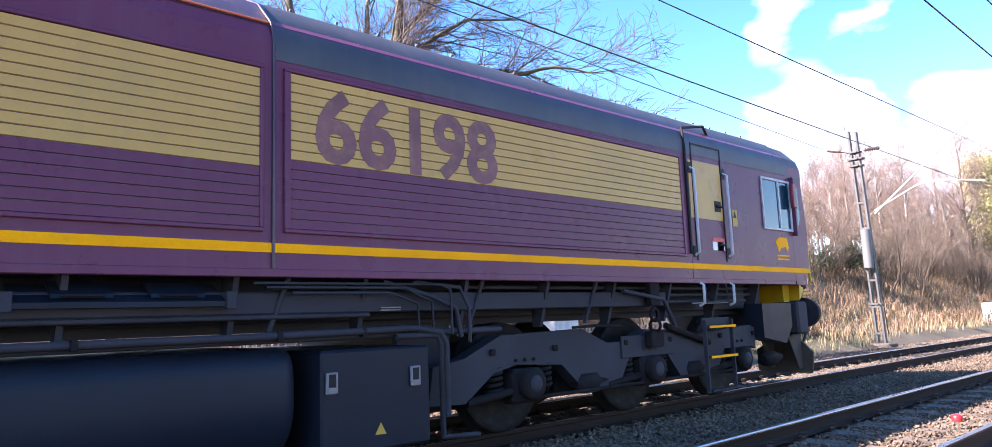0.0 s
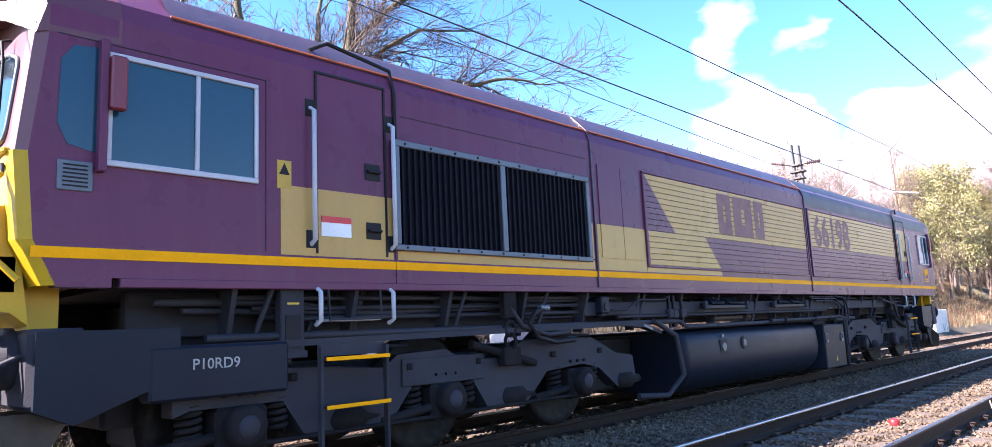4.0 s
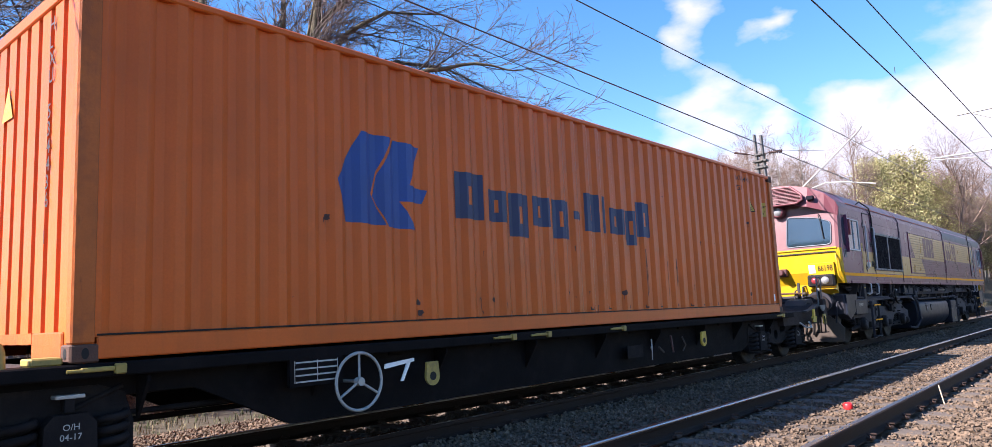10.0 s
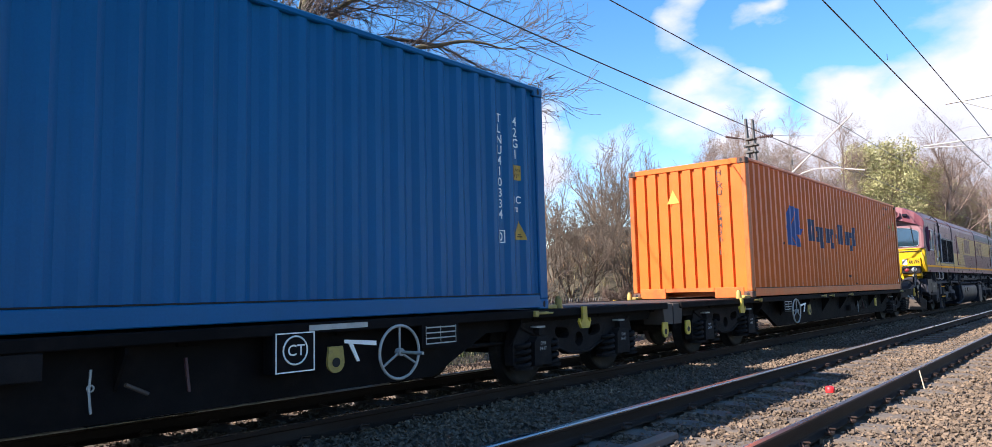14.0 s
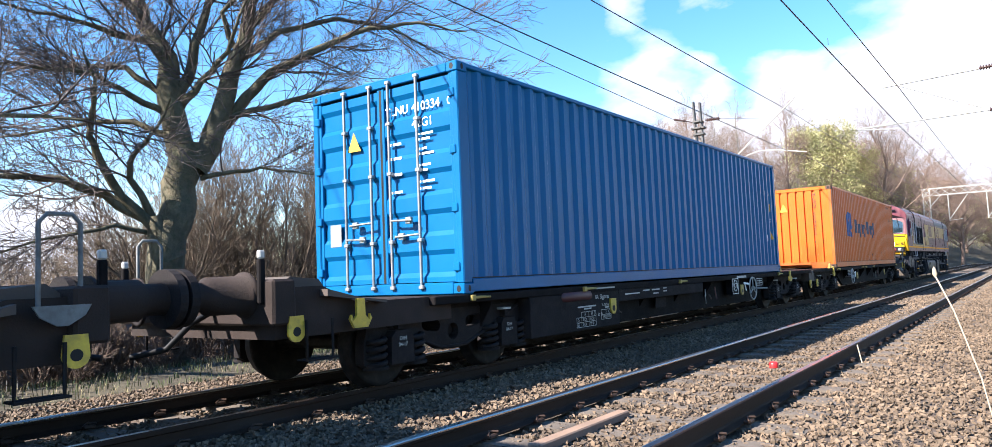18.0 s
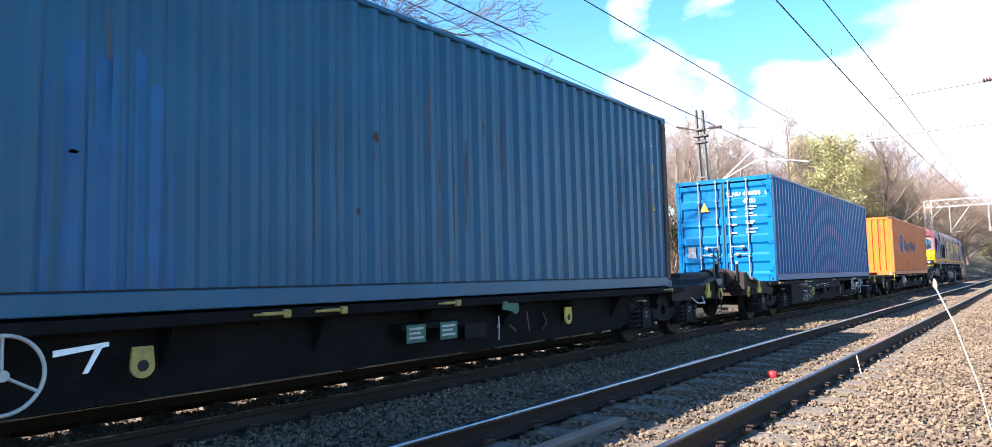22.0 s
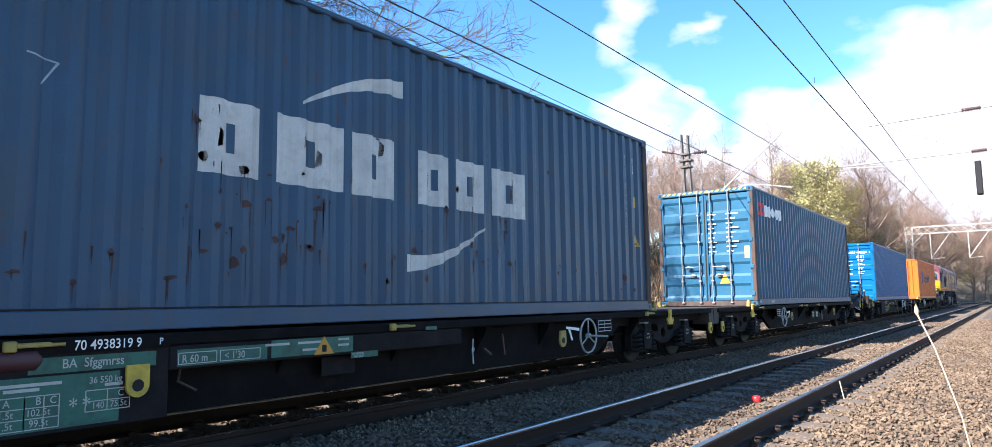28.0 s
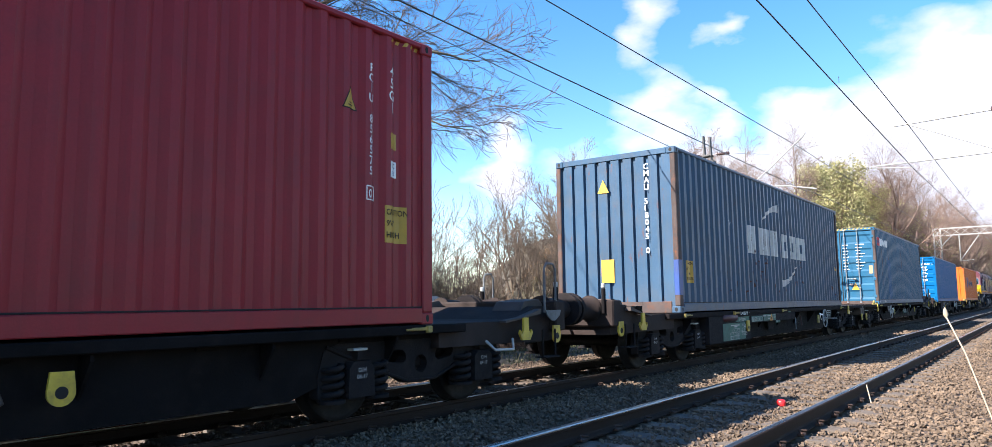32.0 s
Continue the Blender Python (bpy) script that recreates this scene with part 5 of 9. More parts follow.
    part("brake_rod", Mesh().tube([(2.3, -0.35, 0.45), (4.8, -0.2, 0.4)], 0.02, 6), M_BOGIE, w)
    part("coupling_hook", Mesh().box(8.5, 8.8, -0.03, 0.03, 0.9, 1.02, 0.01).ring((8.9, 0, 0.93), (0, 1, 0), 0.1, 0.02, 16, 6).ring((9.03, 0, 0.85), (1, 0, 0), 0.09, 0.02, 16, 6), M_BOGIE, w)
    part("brake_hose", Mesh().tube([(8.58, 0.4, 0.85), (8.8, 0.42, 0.75), (8.95, 0.3, 0.55), (9.15, 0.1, 0.5)], 0.028, 8), M_BLACK, w)
    # inner end: joint plate between the two halves
    part("joint_bar", Mesh().box(-9.21, -8.8, -0.35, 0.35, 0.62, 0.8, 0.02), M_FRAME, w)
    for s in (-1, 1):
        part("joint_flap", Mesh().slab([(-9.2, 0.55), (-8.95, 0.55), (-8.9, top - 0.02), (-9.2, top - 0.02)], s * 0.86, s * 1.2), M_ENDPLATE, w, "brown-grey steel end plate")
    bogie(w, 6.1)
    bogie(w, -6.95)
    for x in (5.2, 7.0, -7.85, -6.05):
        wheelset(w, x, 0.42)
    return w


def marked(w, green):
    """White tables and marks on the deep girder plate, on green grounds where green; the wagon runs turned round."""
    y = 1.226
    part("belly_plate", Mesh().box(2.5, 4.85, 1.04, y, 0.27, 0.772, 0.008), M_BOGIE, w, "deep girder plate with painted tables")
    part("marking_band", Mesh().box(-0.9, 2.498, 1.1, y, 0.60, 0.772, 0.008), M_BOGIE, w)
    part("number_board", Mesh().box(2.5, 3.4, 1.236, 1.241, 0.765, 0.852), M_FRAME, w)
    part("red_reservoir", Mesh().lathe((3.34, 1.2, 0.735), (1, 0, 0), [(0, 0.03), (0.04, 0.07), (0.74, 0.07), (0.78, 0.03)], 14), M_BROWN, w, "dull red air reservoir")
    if green:
        for a, b, c, d in ((2.6, 3.42, 0.645, 0.745), (2.85, 4.15, 0.30, 0.63), (1.66, 2.44, 0.62, 0.74), (0.72, 1.62, 0.625, 0.765), (0.40, 0.74, 0.56, 0.615)):
            part("green_panel", Mesh().box(a, b, y - 0.003, y + 0.003, c, d), M_GREEN_PANEL, w, "green ground behind white markings")
        part("green_panel", Mesh().box(-0.46, -0.28, 1.236, 1.24, 0.775, 0.81), M_GREEN_PANEL, w, "small green plate")
        part("warning_sign", Mesh().slab([(0.95, 0.62), (1.18, 0.62), (1.065, 0.775)], y + 0.003, y + 0.008), paint("orange_sign", (0.5, 0.22, 0.02), 0.6, vary=0.15, grime=0.3), w, "orange warning triangle")
        part("sign_mark", Mesh().box(1.04, 1.09, y + 0.008, y + 0.010, 0.64, 0.70), M_BLACK, w)
    y += 0.005
    marks = [("BA  Sfggmrss", 3.22, y, 0.672, 0.058), ("A", 3.55, y, 0.462, 0.045), ("B", 3.365, y, 0.462, 0.045), ("C", 3.285, y, 0.462, 0.045), ("S", 3.72, y, 0.395, 0.045), ("SS", 3.745, y, 0.33, 0.045), ("91.5t", 3.60, y, 0.395, 0.042), ("102.5t", 3.41, y, 0.395, 0.042), ("91.5t", 3.60, y, 0.33, 0.042), ("99.5t", 3.40, y, 0.33, 0.042), ("* *", 3.17, y, 0.385, 0.09), ("C", 2.86, y, 0.462, 0.045), ("140", 3.02, y, 0.395, 0.042), ("75.5t", 2.91, y, 0.395, 0.042), ("36 550 kg", 3.05, y, 0.56, 0.042)]
    if green:
        marks += [("70 4938319 9", 3.16, 1.243, 0.782, 0.062), ("P", 2.585, 1.243, 0.79, 0.045), ("R 60 m", 2.40, y, 0.645, 0.055), ("< 1'30", 2.05, y, 0.648, 0.055), ("AIR PRESSURE", 0.73, y, 0.59, 0.018), ("TEST POINT", 0.71, y, 0.566, 0.018)]
    for text, x, yy, z, h in marks:
        v, f = words(text, h, 0.008, 0.9)
        part("marking", Mesh().add([(x - p[0], yy, z + p[2]) for p in v], f), M_PALE if z < 0.7 else M_WHITE, w, "white painted marking", kind="stuff")
    m = Mesh()

    def grid(xs, zs):
        for x in xs:
            m.box(x - 0.003, x + 0.003, y - 0.002, y, min(zs), max(zs))
        for z in zs:
            m.box(min(xs), max(xs), y - 0.002, y, z - 0.003, z + 0.003)
    grid((3.76, 3.63), (0.315, 0.38, 0.445))
    grid((3.63, 3.43), (0.315, 0.38, 0.445, 0.515))
    grid((3.43, 3.32, 3.23), (0.315, 0.38, 0.445, 0.515))
    grid((3.07, 2.93, 2.78), (0.38, 0.445, 0.515))
    if green:
        grid((2.43, 2.12), (0.635, 0.715))
        grid((2.09, 1.73), (0.635, 0.715))
    part("load_table", m, M_PALE, w, "pale ruled load table", kind="stuff")
    m = Mesh()
    for x, z, ln in ((3.72, 0.575, 0.5), (3.55, 0.545, 0.2), (2.95, 0.535, 0.12), (1.68, 0.72, 0.24), (1.35, 0.72, 0.3), (1.3, 0.66, 0.2), (0.9, 0.73, 0.13), (0.9, 0.68, 0.13)) + (() if green else ((3.2, 0.81, 0.55), (2.3, 0.69, 0.5))):
        m.box(x - ln, x, y - 0.002, y if z < 0.77 else 1.243, z, z + 0.02)
    part("faint_line", m, M_PALE, w, "row of worn white marks", kind="stuff")
    m = Mesh().slab([(2.66, 0.66), (2.82, 0.66), (2.82, 0.53)] + [(2.74 + p[0], 0.52 + p[1]) for p in arc(0, 0, 0.08, 0, -180, 12)] + [(2.66, 0.53)], y + 0.004, y + 0.03)
    ring = part("lashing_ring", m, M_YELLOW, w, "large yellow lashing ring")
    part("ring_hole", Mesh().slab([(2.74 + p[0], 0.52 + p[1]) for p in arc(0, 0, 0.042, 0, 340, 12)], y + 0.032, y + 0.002), M_BLACK, ring)


WAGON_OUT_FRONT = wagon("black twin container wagon with grimy bogies")
WAGONS = [WAGON_OUT_FRONT]
for i in range(1, 5):
    WAGONS.append(copy_thing(WAGON_OUT_FRONT, pose(0, 0, 0)))
TURNED = [0, 180, 0, 180, 0]
marked(WAGONS[3], True)
marked(WAGONS[1], False)


def patched(w):
    """Green paint patches with pale bars on the girder."""
    part("green_patch", Mesh().slab(arc(1.22, 0.74, 0.07, 40, 200, 8) + arc(1.42, 0.72, 0.07, -150, 60, 8), -1.245, -1.236), M_GREEN_PANEL, w, "smeared green paint patch")
    for a in (-0.39, 0.11):
        p = part("green_panel", Mesh().box(a, a + 0.28, -1.2, -1.19, 0.45, 0.63, 0.004), M_GREEN_PANEL, w, "green panel with pale markings")
        for i in range(3):
            part("marking_bar", Mesh().box(a + 0.03, a + 0.24 - 0.04 * (i % 2), -1.203, -1.2, 0.49 + 0.045 * i, 0.512 + 0.045 * i), M_PALE, p)
    part("panel_hanger", Mesh().box(-0.45, 0.45, -1.189, -1.03, 0.58, 0.64), M_FRAME, w)


def badged(w):
    """A white outlined square with a round badge; the wagon runs turned round."""
    part("badge_plate", Mesh().box(-2.87, -2.47, 1.1, 1.24, 0.48, 0.80, 0.005), M_FRAME, w)
    m = Mesh()
    for a, b, c, d in ((-2.85, -2.49, 0.785, 0.795), (-2.85, -2.49, 0.485, 0.495), (-2.85, -2.84, 0.495, 0.785), (-2.50, -2.49, 0.495, 0.785)):
        m.box(a, b, 1.238, 1.243, c, d)
    m.ring((-2.67, 1.241, 0.655), (0, 1, 0), 0.11, 0.008, 24, 4)
    part("badge", m, M_WHITE, w, "white ring badge in a square outline")
    v, f = words("CT", 0.085, 0.01)
    part("marking", Mesh().add([(-2.60 - p[0], 1.243, 0.615 + p[2]) for p in v], f), M_WHITE, w)
    part("number_strip", Mesh().box(-3.4, -2.8, 1.236, 1.241, 0.80, 0.845), M_PALE, w, "pale painted number strip")


patched(WAGONS[2])
badged(WAGONS[1])


# ---- locomotive ----
M_MAROON = paint("maroon_coat", (0.125, 0.034, 0.072), 0.3, spec=0.13, vary=0.12, scale=0.6, grime=0.2, grime_color=(0.14, 0.07, 0.09), streak=0.3, bump=0.04)
M_OLD_MAROON = paint("faded_maroon_lettering", (0.185, 0.078, 0.082), 0.5, spec=0.2, vary=0.2, scale=4, grime=0.35, grime_color=(0.32, 0.2, 0.09))
M_GOLD = paint("gold_coat", (0.49, 0.295, 0.085), 0.3, spec=0.15, vary=0.1, scale=0.6, grime=0.25, grime_color=(0.31, 0.21, 0.09), streak=0.2, bump=0.04)
M_STRIPE = paint("yellow_stripe", (0.92, 0.37, 0.0), 0.5, spec=0.06, vary=0.08, grime=0.15, grime_color=(0.42, 0.18, 0.01))
M_WARN = paint("warning_yellow", (0.468, 0.2886, 0.0062), 0.4, spec=0.3, vary=0.08, grime=0.25, grime_color=(0.273, 0.1716, 0.0312), streak=0.2)
M_ROOF = paint("roof_grey", (0.04, 0.0384, 0.0464), 0.5, vary=0.2, scale=0.8, grime=0.4, grime_color=(0.08, 0.072, 0.072), streak=0.2)
M_ROOF_MAROON = paint("roof_maroon", (0.05, 0.027, 0.04), 0.4, vary=0.2, scale=0.8, grime=0.4, grime_color=(0.10, 0.08, 0.09), streak=0.3)
M_UNDER = paint("under_frame", (0.031, 0.031, 0.039), 0.72, spec=0.2, vary=0.3, scale=1.5, grime=0.5, grime_color=(0.0286, 0.026, 0.026), bump=0.15)
M_TANK = paint("fuel_tank", (0.0096, 0.0136, 0.0232), 0.45, spec=0.14, vary=0.2, scale=1.2, grime=0.35, grime_color=(0.0144, 0.016, 0.0208))
M_PLOUGH = paint("dusty_plough", (0.062, 0.046, 0.034), 0.8, vary=0.25, scale=2, grime=0.7, grime_color=(0.03, 0.024, 0.02), streak=0.3)
M_CAPGREY = paint("worn_cap", (0.16, 0.16, 0.17), 0.5, metal=0.3, vary=0.3, scale=14, grime=0.4)
M_GRILLE = paint("grille_dark", (0.006, 0.006, 0.011), 0.7, vary=0.2, spec=0.12)
M_GRILLE_FRAME = paint("grille_frame", (0.10, 0.115, 0.135), 0.5, metal=0.4, vary=0.2)
M_RAILBAR = paint("grab_rail_grey", (0.42, 0.42, 0.44), 0.45, vary=0.15)
M_ORANGE_LINE = paint("orange_line", (0.42, 0.09, 0.03), 0.5, vary=0.1)
M_GLASS = paint("cab_glass", (0.008, 0.022, 0.03), 0.04, vary=0.05, bump=0.0, spec=1.0)
M_GLASS.node_tree.nodes["Principled BSDF"].inputs["IOR"].default_value = 1.65
# blue in the base colour stands for the sky that the panes mirror
M_SIDE_GLASS = paint("cab_side_glass", (0.008, 0.045, 0.07), 0.04, vary=0.05, bump=0.0, spec=0.5)
# maroon with the sun's tint put into its colour, for the rear cab front
M_SUNLIT_MAROON = paint("sunlit_maroon_tint", (0.1462, 0.0544, 0.0598), 0.4, vary=0.12, scale=0.8, grime=0.3, grime_color=(0.1768, 0.0952, 0.0816), streak=0.3)
M_HOOD = paint("hood_red", (0.1232, 0.0306, 0.0374), 0.42, vary=0.15, scale=0.9, grime=0.3, grime_color=(0.068, 0.0298, 0.0298), streak=0.2)
M_LAMP = paint("lamp_lens", (0.2, 0.205, 0.21), 0.12, vary=0.05)
M_MIRROR = paint("mirror_red", (0.16, 0.015, 0.025), 0.4, vary=0.1)
M_LAMP_RED = paint("lamp_red", (0.22, 0.03, 0.035), 0.2, vary=0.05)

X0, X1, HALF = -9.62, 10.80, 1.32


def build_loco():
    t = thing("locomotive", "maroon and gold diesel locomotive with yellow stripe and yellow cab front", "locomotive")
    near = -HALF
    side = [(-HALF, 1.50), (-HALF, 3.20), (-1.27, 3.34), (-1.05, 3.56), (-0.7, 3.74), (-0.3, 3.84), (0.0, 3.86)]
    prof = side + [(-y, z) for y, z in side[::-1][1:]]

    def shell(a, b, grow=0.0):
        m = Mesh()
        p = [(y * (1 + grow), z + grow) for y, z in prof]
        n = len(p)
        v = [(a, y, z) for y, z in p] + [(b, y, z) for y, z in p]
        m.add(v, [(i, i + n, (i + 1) % n + n, (i + 1) % n) for i in range(n)])
        return m.add(v[:n], [tuple(range(n))]).add(v[n:], [tuple(range(n))[::-1]])
    # body in its sections, with open joints between them
    secs = ((-9.25, -7.0), (-6.99, -4.096), (-4.084, 2.324), (2.336, 7.725), (7.735, 10.45))
    for a, b in secs:
        part("body_section", shell(a, b), M_MAROON, t, "painted steel body section")
    part("body_core", Mesh().box(-9.2, 10.4, -1.2, 1.2, 1.45, 3.3), M_UNDER, t)
    # roof skins over the middle sections
    low_roof = [(-1.326, 3.05), (-1.326, 3.19), (-1.29, 3.31)]
    rp = [(-1.285, 3.32), (-1.06, 3.575), (-0.7, 3.757), (-0.3, 3.857), (0, 3.877), (0.3, 3.857), (0.7, 3.757), (1.06, 3.575), (1.285, 3.32)]
    for a, b in ((-8.9, -4.096), (-4.084, 2.324), (2.336, 7.725), (7.735, 10.4)):
        m = Mesh()
        rq = low_roof + rp[1:-1] + [(-y, z) for y, z in low_roof[::-1]] if a > 0 else rp
        v = [(x, y, z) for x in (a, b) for y, z in rq]
        n = len(rq)
        m.add(v, [(i, i + n, i + n + 1, i + 1) for i in range(n - 1)], True)
        part("roof_panel", m, M_ROOF if a > 0 else M_ROOF_MAROON, t, "curved roof panel, dull with soot")
        if a < 0:
            part("orange_line", Mesh().tube([(a, -1.272, 3.345), (b, -1.272, 3.345)], 0.010, 5), M_ORANGE_LINE, t)
    for a, b in ((3.3, 4.6), (5.0, 6.2), (-2.0, -0.4)):
        part("roof_hatch", Mesh().box(a, b, -0.34, 0.34, 3.7, 3.888, 0.02), M_ROOF, t)
    part("exhaust", Mesh().box(0.8, 1.5, -0.25, 0.25, 3.8, 3.91, 0.02), M_ROOF, t)
    for x in np.arange(-8.7, 10.2, 0.42):
        part("roof_bolt", Mesh().lathe((x, -0.98, 3.625), (0, -0.55, 0.83), [(0, 0.016), (0.022, 0.012)], 6), M_ROOF_MAROON, t)
    # raised strips at the joints, and eaves pipes by the doors
    for x in (-4.09, 2.33):
        o = [(y * 1.008, z + (0.012 if z > 3.3 else 0)) for y, z in side]
        part("joint_strip", Mesh().tube([(x, y, z) for y, z in o], 0.012, 6), M_ROOF_MAROON, t)
    for s, x in ((1, -7.0), (-1, 7.73)):
        part("rain_strip", Mesh().tube([(x - s * 0.75, -1.2, 3.42), (x - s * 0.6, -1.24, 3.5), (x, -1.3, 3.38), (x + s * 0.02, -1.335, 3.15), (x + s * 0.02, -1.335, 1.8)], 0.018, 6), M_BLACK, t)

    def skin(name, o, mat, y=0.004, label=""):
        return part(name, Mesh().slab(o, near - y, near + 0.002), mat, t, label)
    # stripe along the bottom, with maroon valance below
    for a, b in ((-9.70, -7.0), (-6.994, -4.094), (-4.086, 2.326), (2.334, 7.726), (7.734, 10.90)):
        skin("yellow_stripe", rect(a, b, 1.615, 1.683), M_STRIPE, 0.007, "bright yellow waist stripe")
    part("valance", Mesh().box(-9.2, 10.4, near - 0.012, near + 0.05, 1.44, 1.50, 0.006), M_MAROON, t)
    # gold areas
    skin("gold_panel", [(-8.08, 1.70), (-7.02, 1.70), (-7.02, 2.23), (-8.08, 2.23)], M_GOLD)
    skin("gold_panel", rect(-6.97, -4.13, 1.70, 2.23), M_GOLD)
    skin("gold_panel", rect(-4.05, -3.04, 1.70, 2.23), M_GOLD)
    skin("gold_panel", rect(7.78, 8.52, 2.25, 2.98), M_GOLD)
    skin("gold_panel", rect(-3.03, -1.05, 1.70, 1.80), M_GOLD)
    for a, b, z in ((-3.98, -3.52, 2.95), (-3.51, -3.1, 2.95)):
        e = Mesh().box(a, b, near - 0.012, near - 0.005, 1.86, 2.235).box(a, b, near - 0.012, near - 0.005, 2.24, z)
        part("equipment_door", Mesh().box(a, b, near - 0.012, near - 0.005, 2.235, z), M_MAROON, t)
        part("equipment_door", Mesh().box(a, b, near - 0.012, near - 0.005, 1.84, 2.232), M_GOLD, t)

    # ribbed panels: every rib in its colours
    def ribs(x0, x1, z0, z1, n, split):
        step = (z1 - z0) / n
        for i in range(n):
            a = z0 + i * step
            zc = a + step / 2
            for (u, v, col), (u1, v1, _) in zip(split(a, zc), split(a + step * 0.975, zc)):
                u, v, u1, v1 = max(u, x0), min(v, x1), max(u1, x0), min(v1, x1)
                if v - u < 0.01:
                    continue
                y = near - 0.004
                pr = [(y, a + 0.001), (y - 0.012, a + 0.005), (y - 0.013, a + step * 0.915), (y, a + step * 0.975)]
                vv = [(u if q < zc else u1, p, q) for p, q in pr] + [(v if q < zc else v1, p, q) for p, q in pr]
                part("rib", Mesh().add(vv, [(0, 4, 5, 1), (1, 5, 6, 2), (2, 6, 7, 3), (0, 1, 2, 3), (7, 6, 5, 4)]), M_GOLD if col else M_MAROON, t)
        part("panel_back", Mesh().box(x0, x1, near - 0.005, near + 0.002, z0, z1), M_ROOF_MAROON, t)
        fr = Mesh()
        for a, b, c, d in ((x0 - 0.05, x1 + 0.03, z1, z1 + 0.03), (x0 - 0.05, x1 + 0.03, z0 - 0.03, z0), (x0 - 0.05, x0, z0, z1), (x1, x1 + 0.03, z0, z1)):
            fr.box(a, b, near - 0.028, near, c, d, 0.005)
        part("panel_frame", fr, M_MAROON, t)

    def first(z, zc):
        if zc > 2.25:
            cut = -3.0 + (2.97 - z) / 0.70 * 0.66
            return ((-3.0, cut, 0), (cut, 9, 1))
        low = -1.52 + (2.25 - z) / 0.52 * 0.49
        return ((-9, low, 1), (low, 9, 0))
    ribs(-2.98, 2.22, 1.79, 2.96, 16, first)
    ribs(2.46, 7.56, 1.79, 2.97, 16, lambda z, zc: ((0, 9, 1),) if zc > 2.28 else ((0, 9, 0),))

    # number and name on the ribs
    v, f = words("66198", 0.54, 0.03, 1.0)
    part("running_number", Mesh().add([(p[0] * 1.88 / max(q[0] for q in v) + 2.66, near - 0.0195, p[2] + 2.34) for p in v], f), M_OLD_MAROON, t, "large faded maroon running number")
    for u, w in ((0, 0.42), (0.5, 0.64), (1.22, 0.34)):
        v, f = bars(block(u, w, 0, 0.6))
        part("letter_block", Mesh().add([(p[0] - 1.05, near - 0.0195, p[2] + 2.31) for p in v], f), M_OLD_MAROON, t, "maroon block of the painted name")

    # radiator grille
    g = part("radiator_grille", Mesh().box(-7.0 + 0.0, -4.25, near - 0.012, near + 0.002, 1.80, 2.72), M_GRILLE, t, "dark radiator grille in a grey frame")
    fr = Mesh()
    for a, b, c, d in ((-7.02, -4.21, 2.69, 2.75), (-7.02, -4.21, 1.78, 1.83), (-7.02, -6.96, 1.83, 2.69), (-4.27, -4.21, 1.83, 2.69), (-5.68, -5.61, 1.83, 2.69)):
        fr.box(a, b, near - 0.05, near, c, d, 0.006)
    part("grille_frame", fr, M_GRILLE_FRAME, g)
    for a, b in ((-6.96, -5.68), (-5.61, -4.27)):
        sl = Mesh()
        for i in range(18):
            x = a + (b - a) * (i + 0.5) / 18
            sl.box(x - 0.008, x + 0.012, near - 0.04, near - 0.01, 1.83, 2.69)
        part("grille_slats", sl, M_GRILLE, g)

    # cab doors with their rails, steps, windows
    for s, xd in ((1, -7.43), (-1, 8.2)):
        d0, d1 = xd - 0.33, xd + 0.33
        fr = Mesh()
        for a, b, c, d in ((d0 - 0.02, d0, 1.72, 3.2), (d1, d1 + 0.02, 1.72, 3.2), (d0, d1, 3.18, 3.2)):
            fr.box(a, b, near - 0.011, near, c, d)
        door = part("cab_door", fr, M_BLACK, t, "cab door set in the side")
        for a in (d0 - 0.06, d1 + 0.06):
            part("grab_rail", Mesh().tube([(a, near + 0.0, 2.88), (a, near - 0.06, 2.85), (a, near - 0.06, 1.82), (a, near, 1.79)], 0.019, 8), M_RAILBAR, door, "grey grab rail")
            for z in (1.83, 2.88):
                part("rail_cup", Mesh().box(a - 0.045, a + 0.045, near - 0.008, near, z - 0.07, z + 0.07, 0.003), M_BLACK, door)
        for z in (1.93, 2.43):
            h = Mesh().box(d1 - 0.2, d1 - 0.05, near - 0.009, near, z - 0.07, z + 0.07).tube([(d1 - 0.19, near - 0.03, z), (d1 - 0.06, near - 0.03, z)], 0.014, 6)
            part("door_handle", h, M_BLACK, door)
        part("warning_label", Mesh().box(xd - s * 0.16 - 0.14, xd - s * 0.16 + 0.14, near - 0.009, near, 1.86, 2.02), M_WHITE, door, "white notice with a red head")
        part("label_head", Mesh().box(xd - s * 0.16 - 0.14, xd - s * 0.16 + 0.14, near - 0.011, near, 1.97, 2.02), M_RED, door)
        # ladder under the door
        ld = part("ladder", Mesh().box(xd - 0.32, xd + 0.30, near + 0.02, near + 0.04, 0.93, 1.02), M_UNDER, t, "cab steps with yellow edges")
        for a in (xd - 0.32, xd + 0.30):
            part("stile", Mesh().box(a - 0.012, a + 0.012, near - 0.03, near + 0.018, 0.12, 1.0), M_UNDER, ld)
        for z in (0.16, 0.56, 0.92):
            part("step", Mesh().box(xd - 0.31, xd + 0.29, near - 0.07, near + 0.03, z - 0.02, z, 0.004), M_UNDER, ld)
            if z > 0.2:
                part("step_edge", Mesh().box(xd - 0.31, xd + 0.29, near - 0.078, near - 0.068, z - 0.025, z + 0.004), M_STRIPE, ld, "yellow step edge")
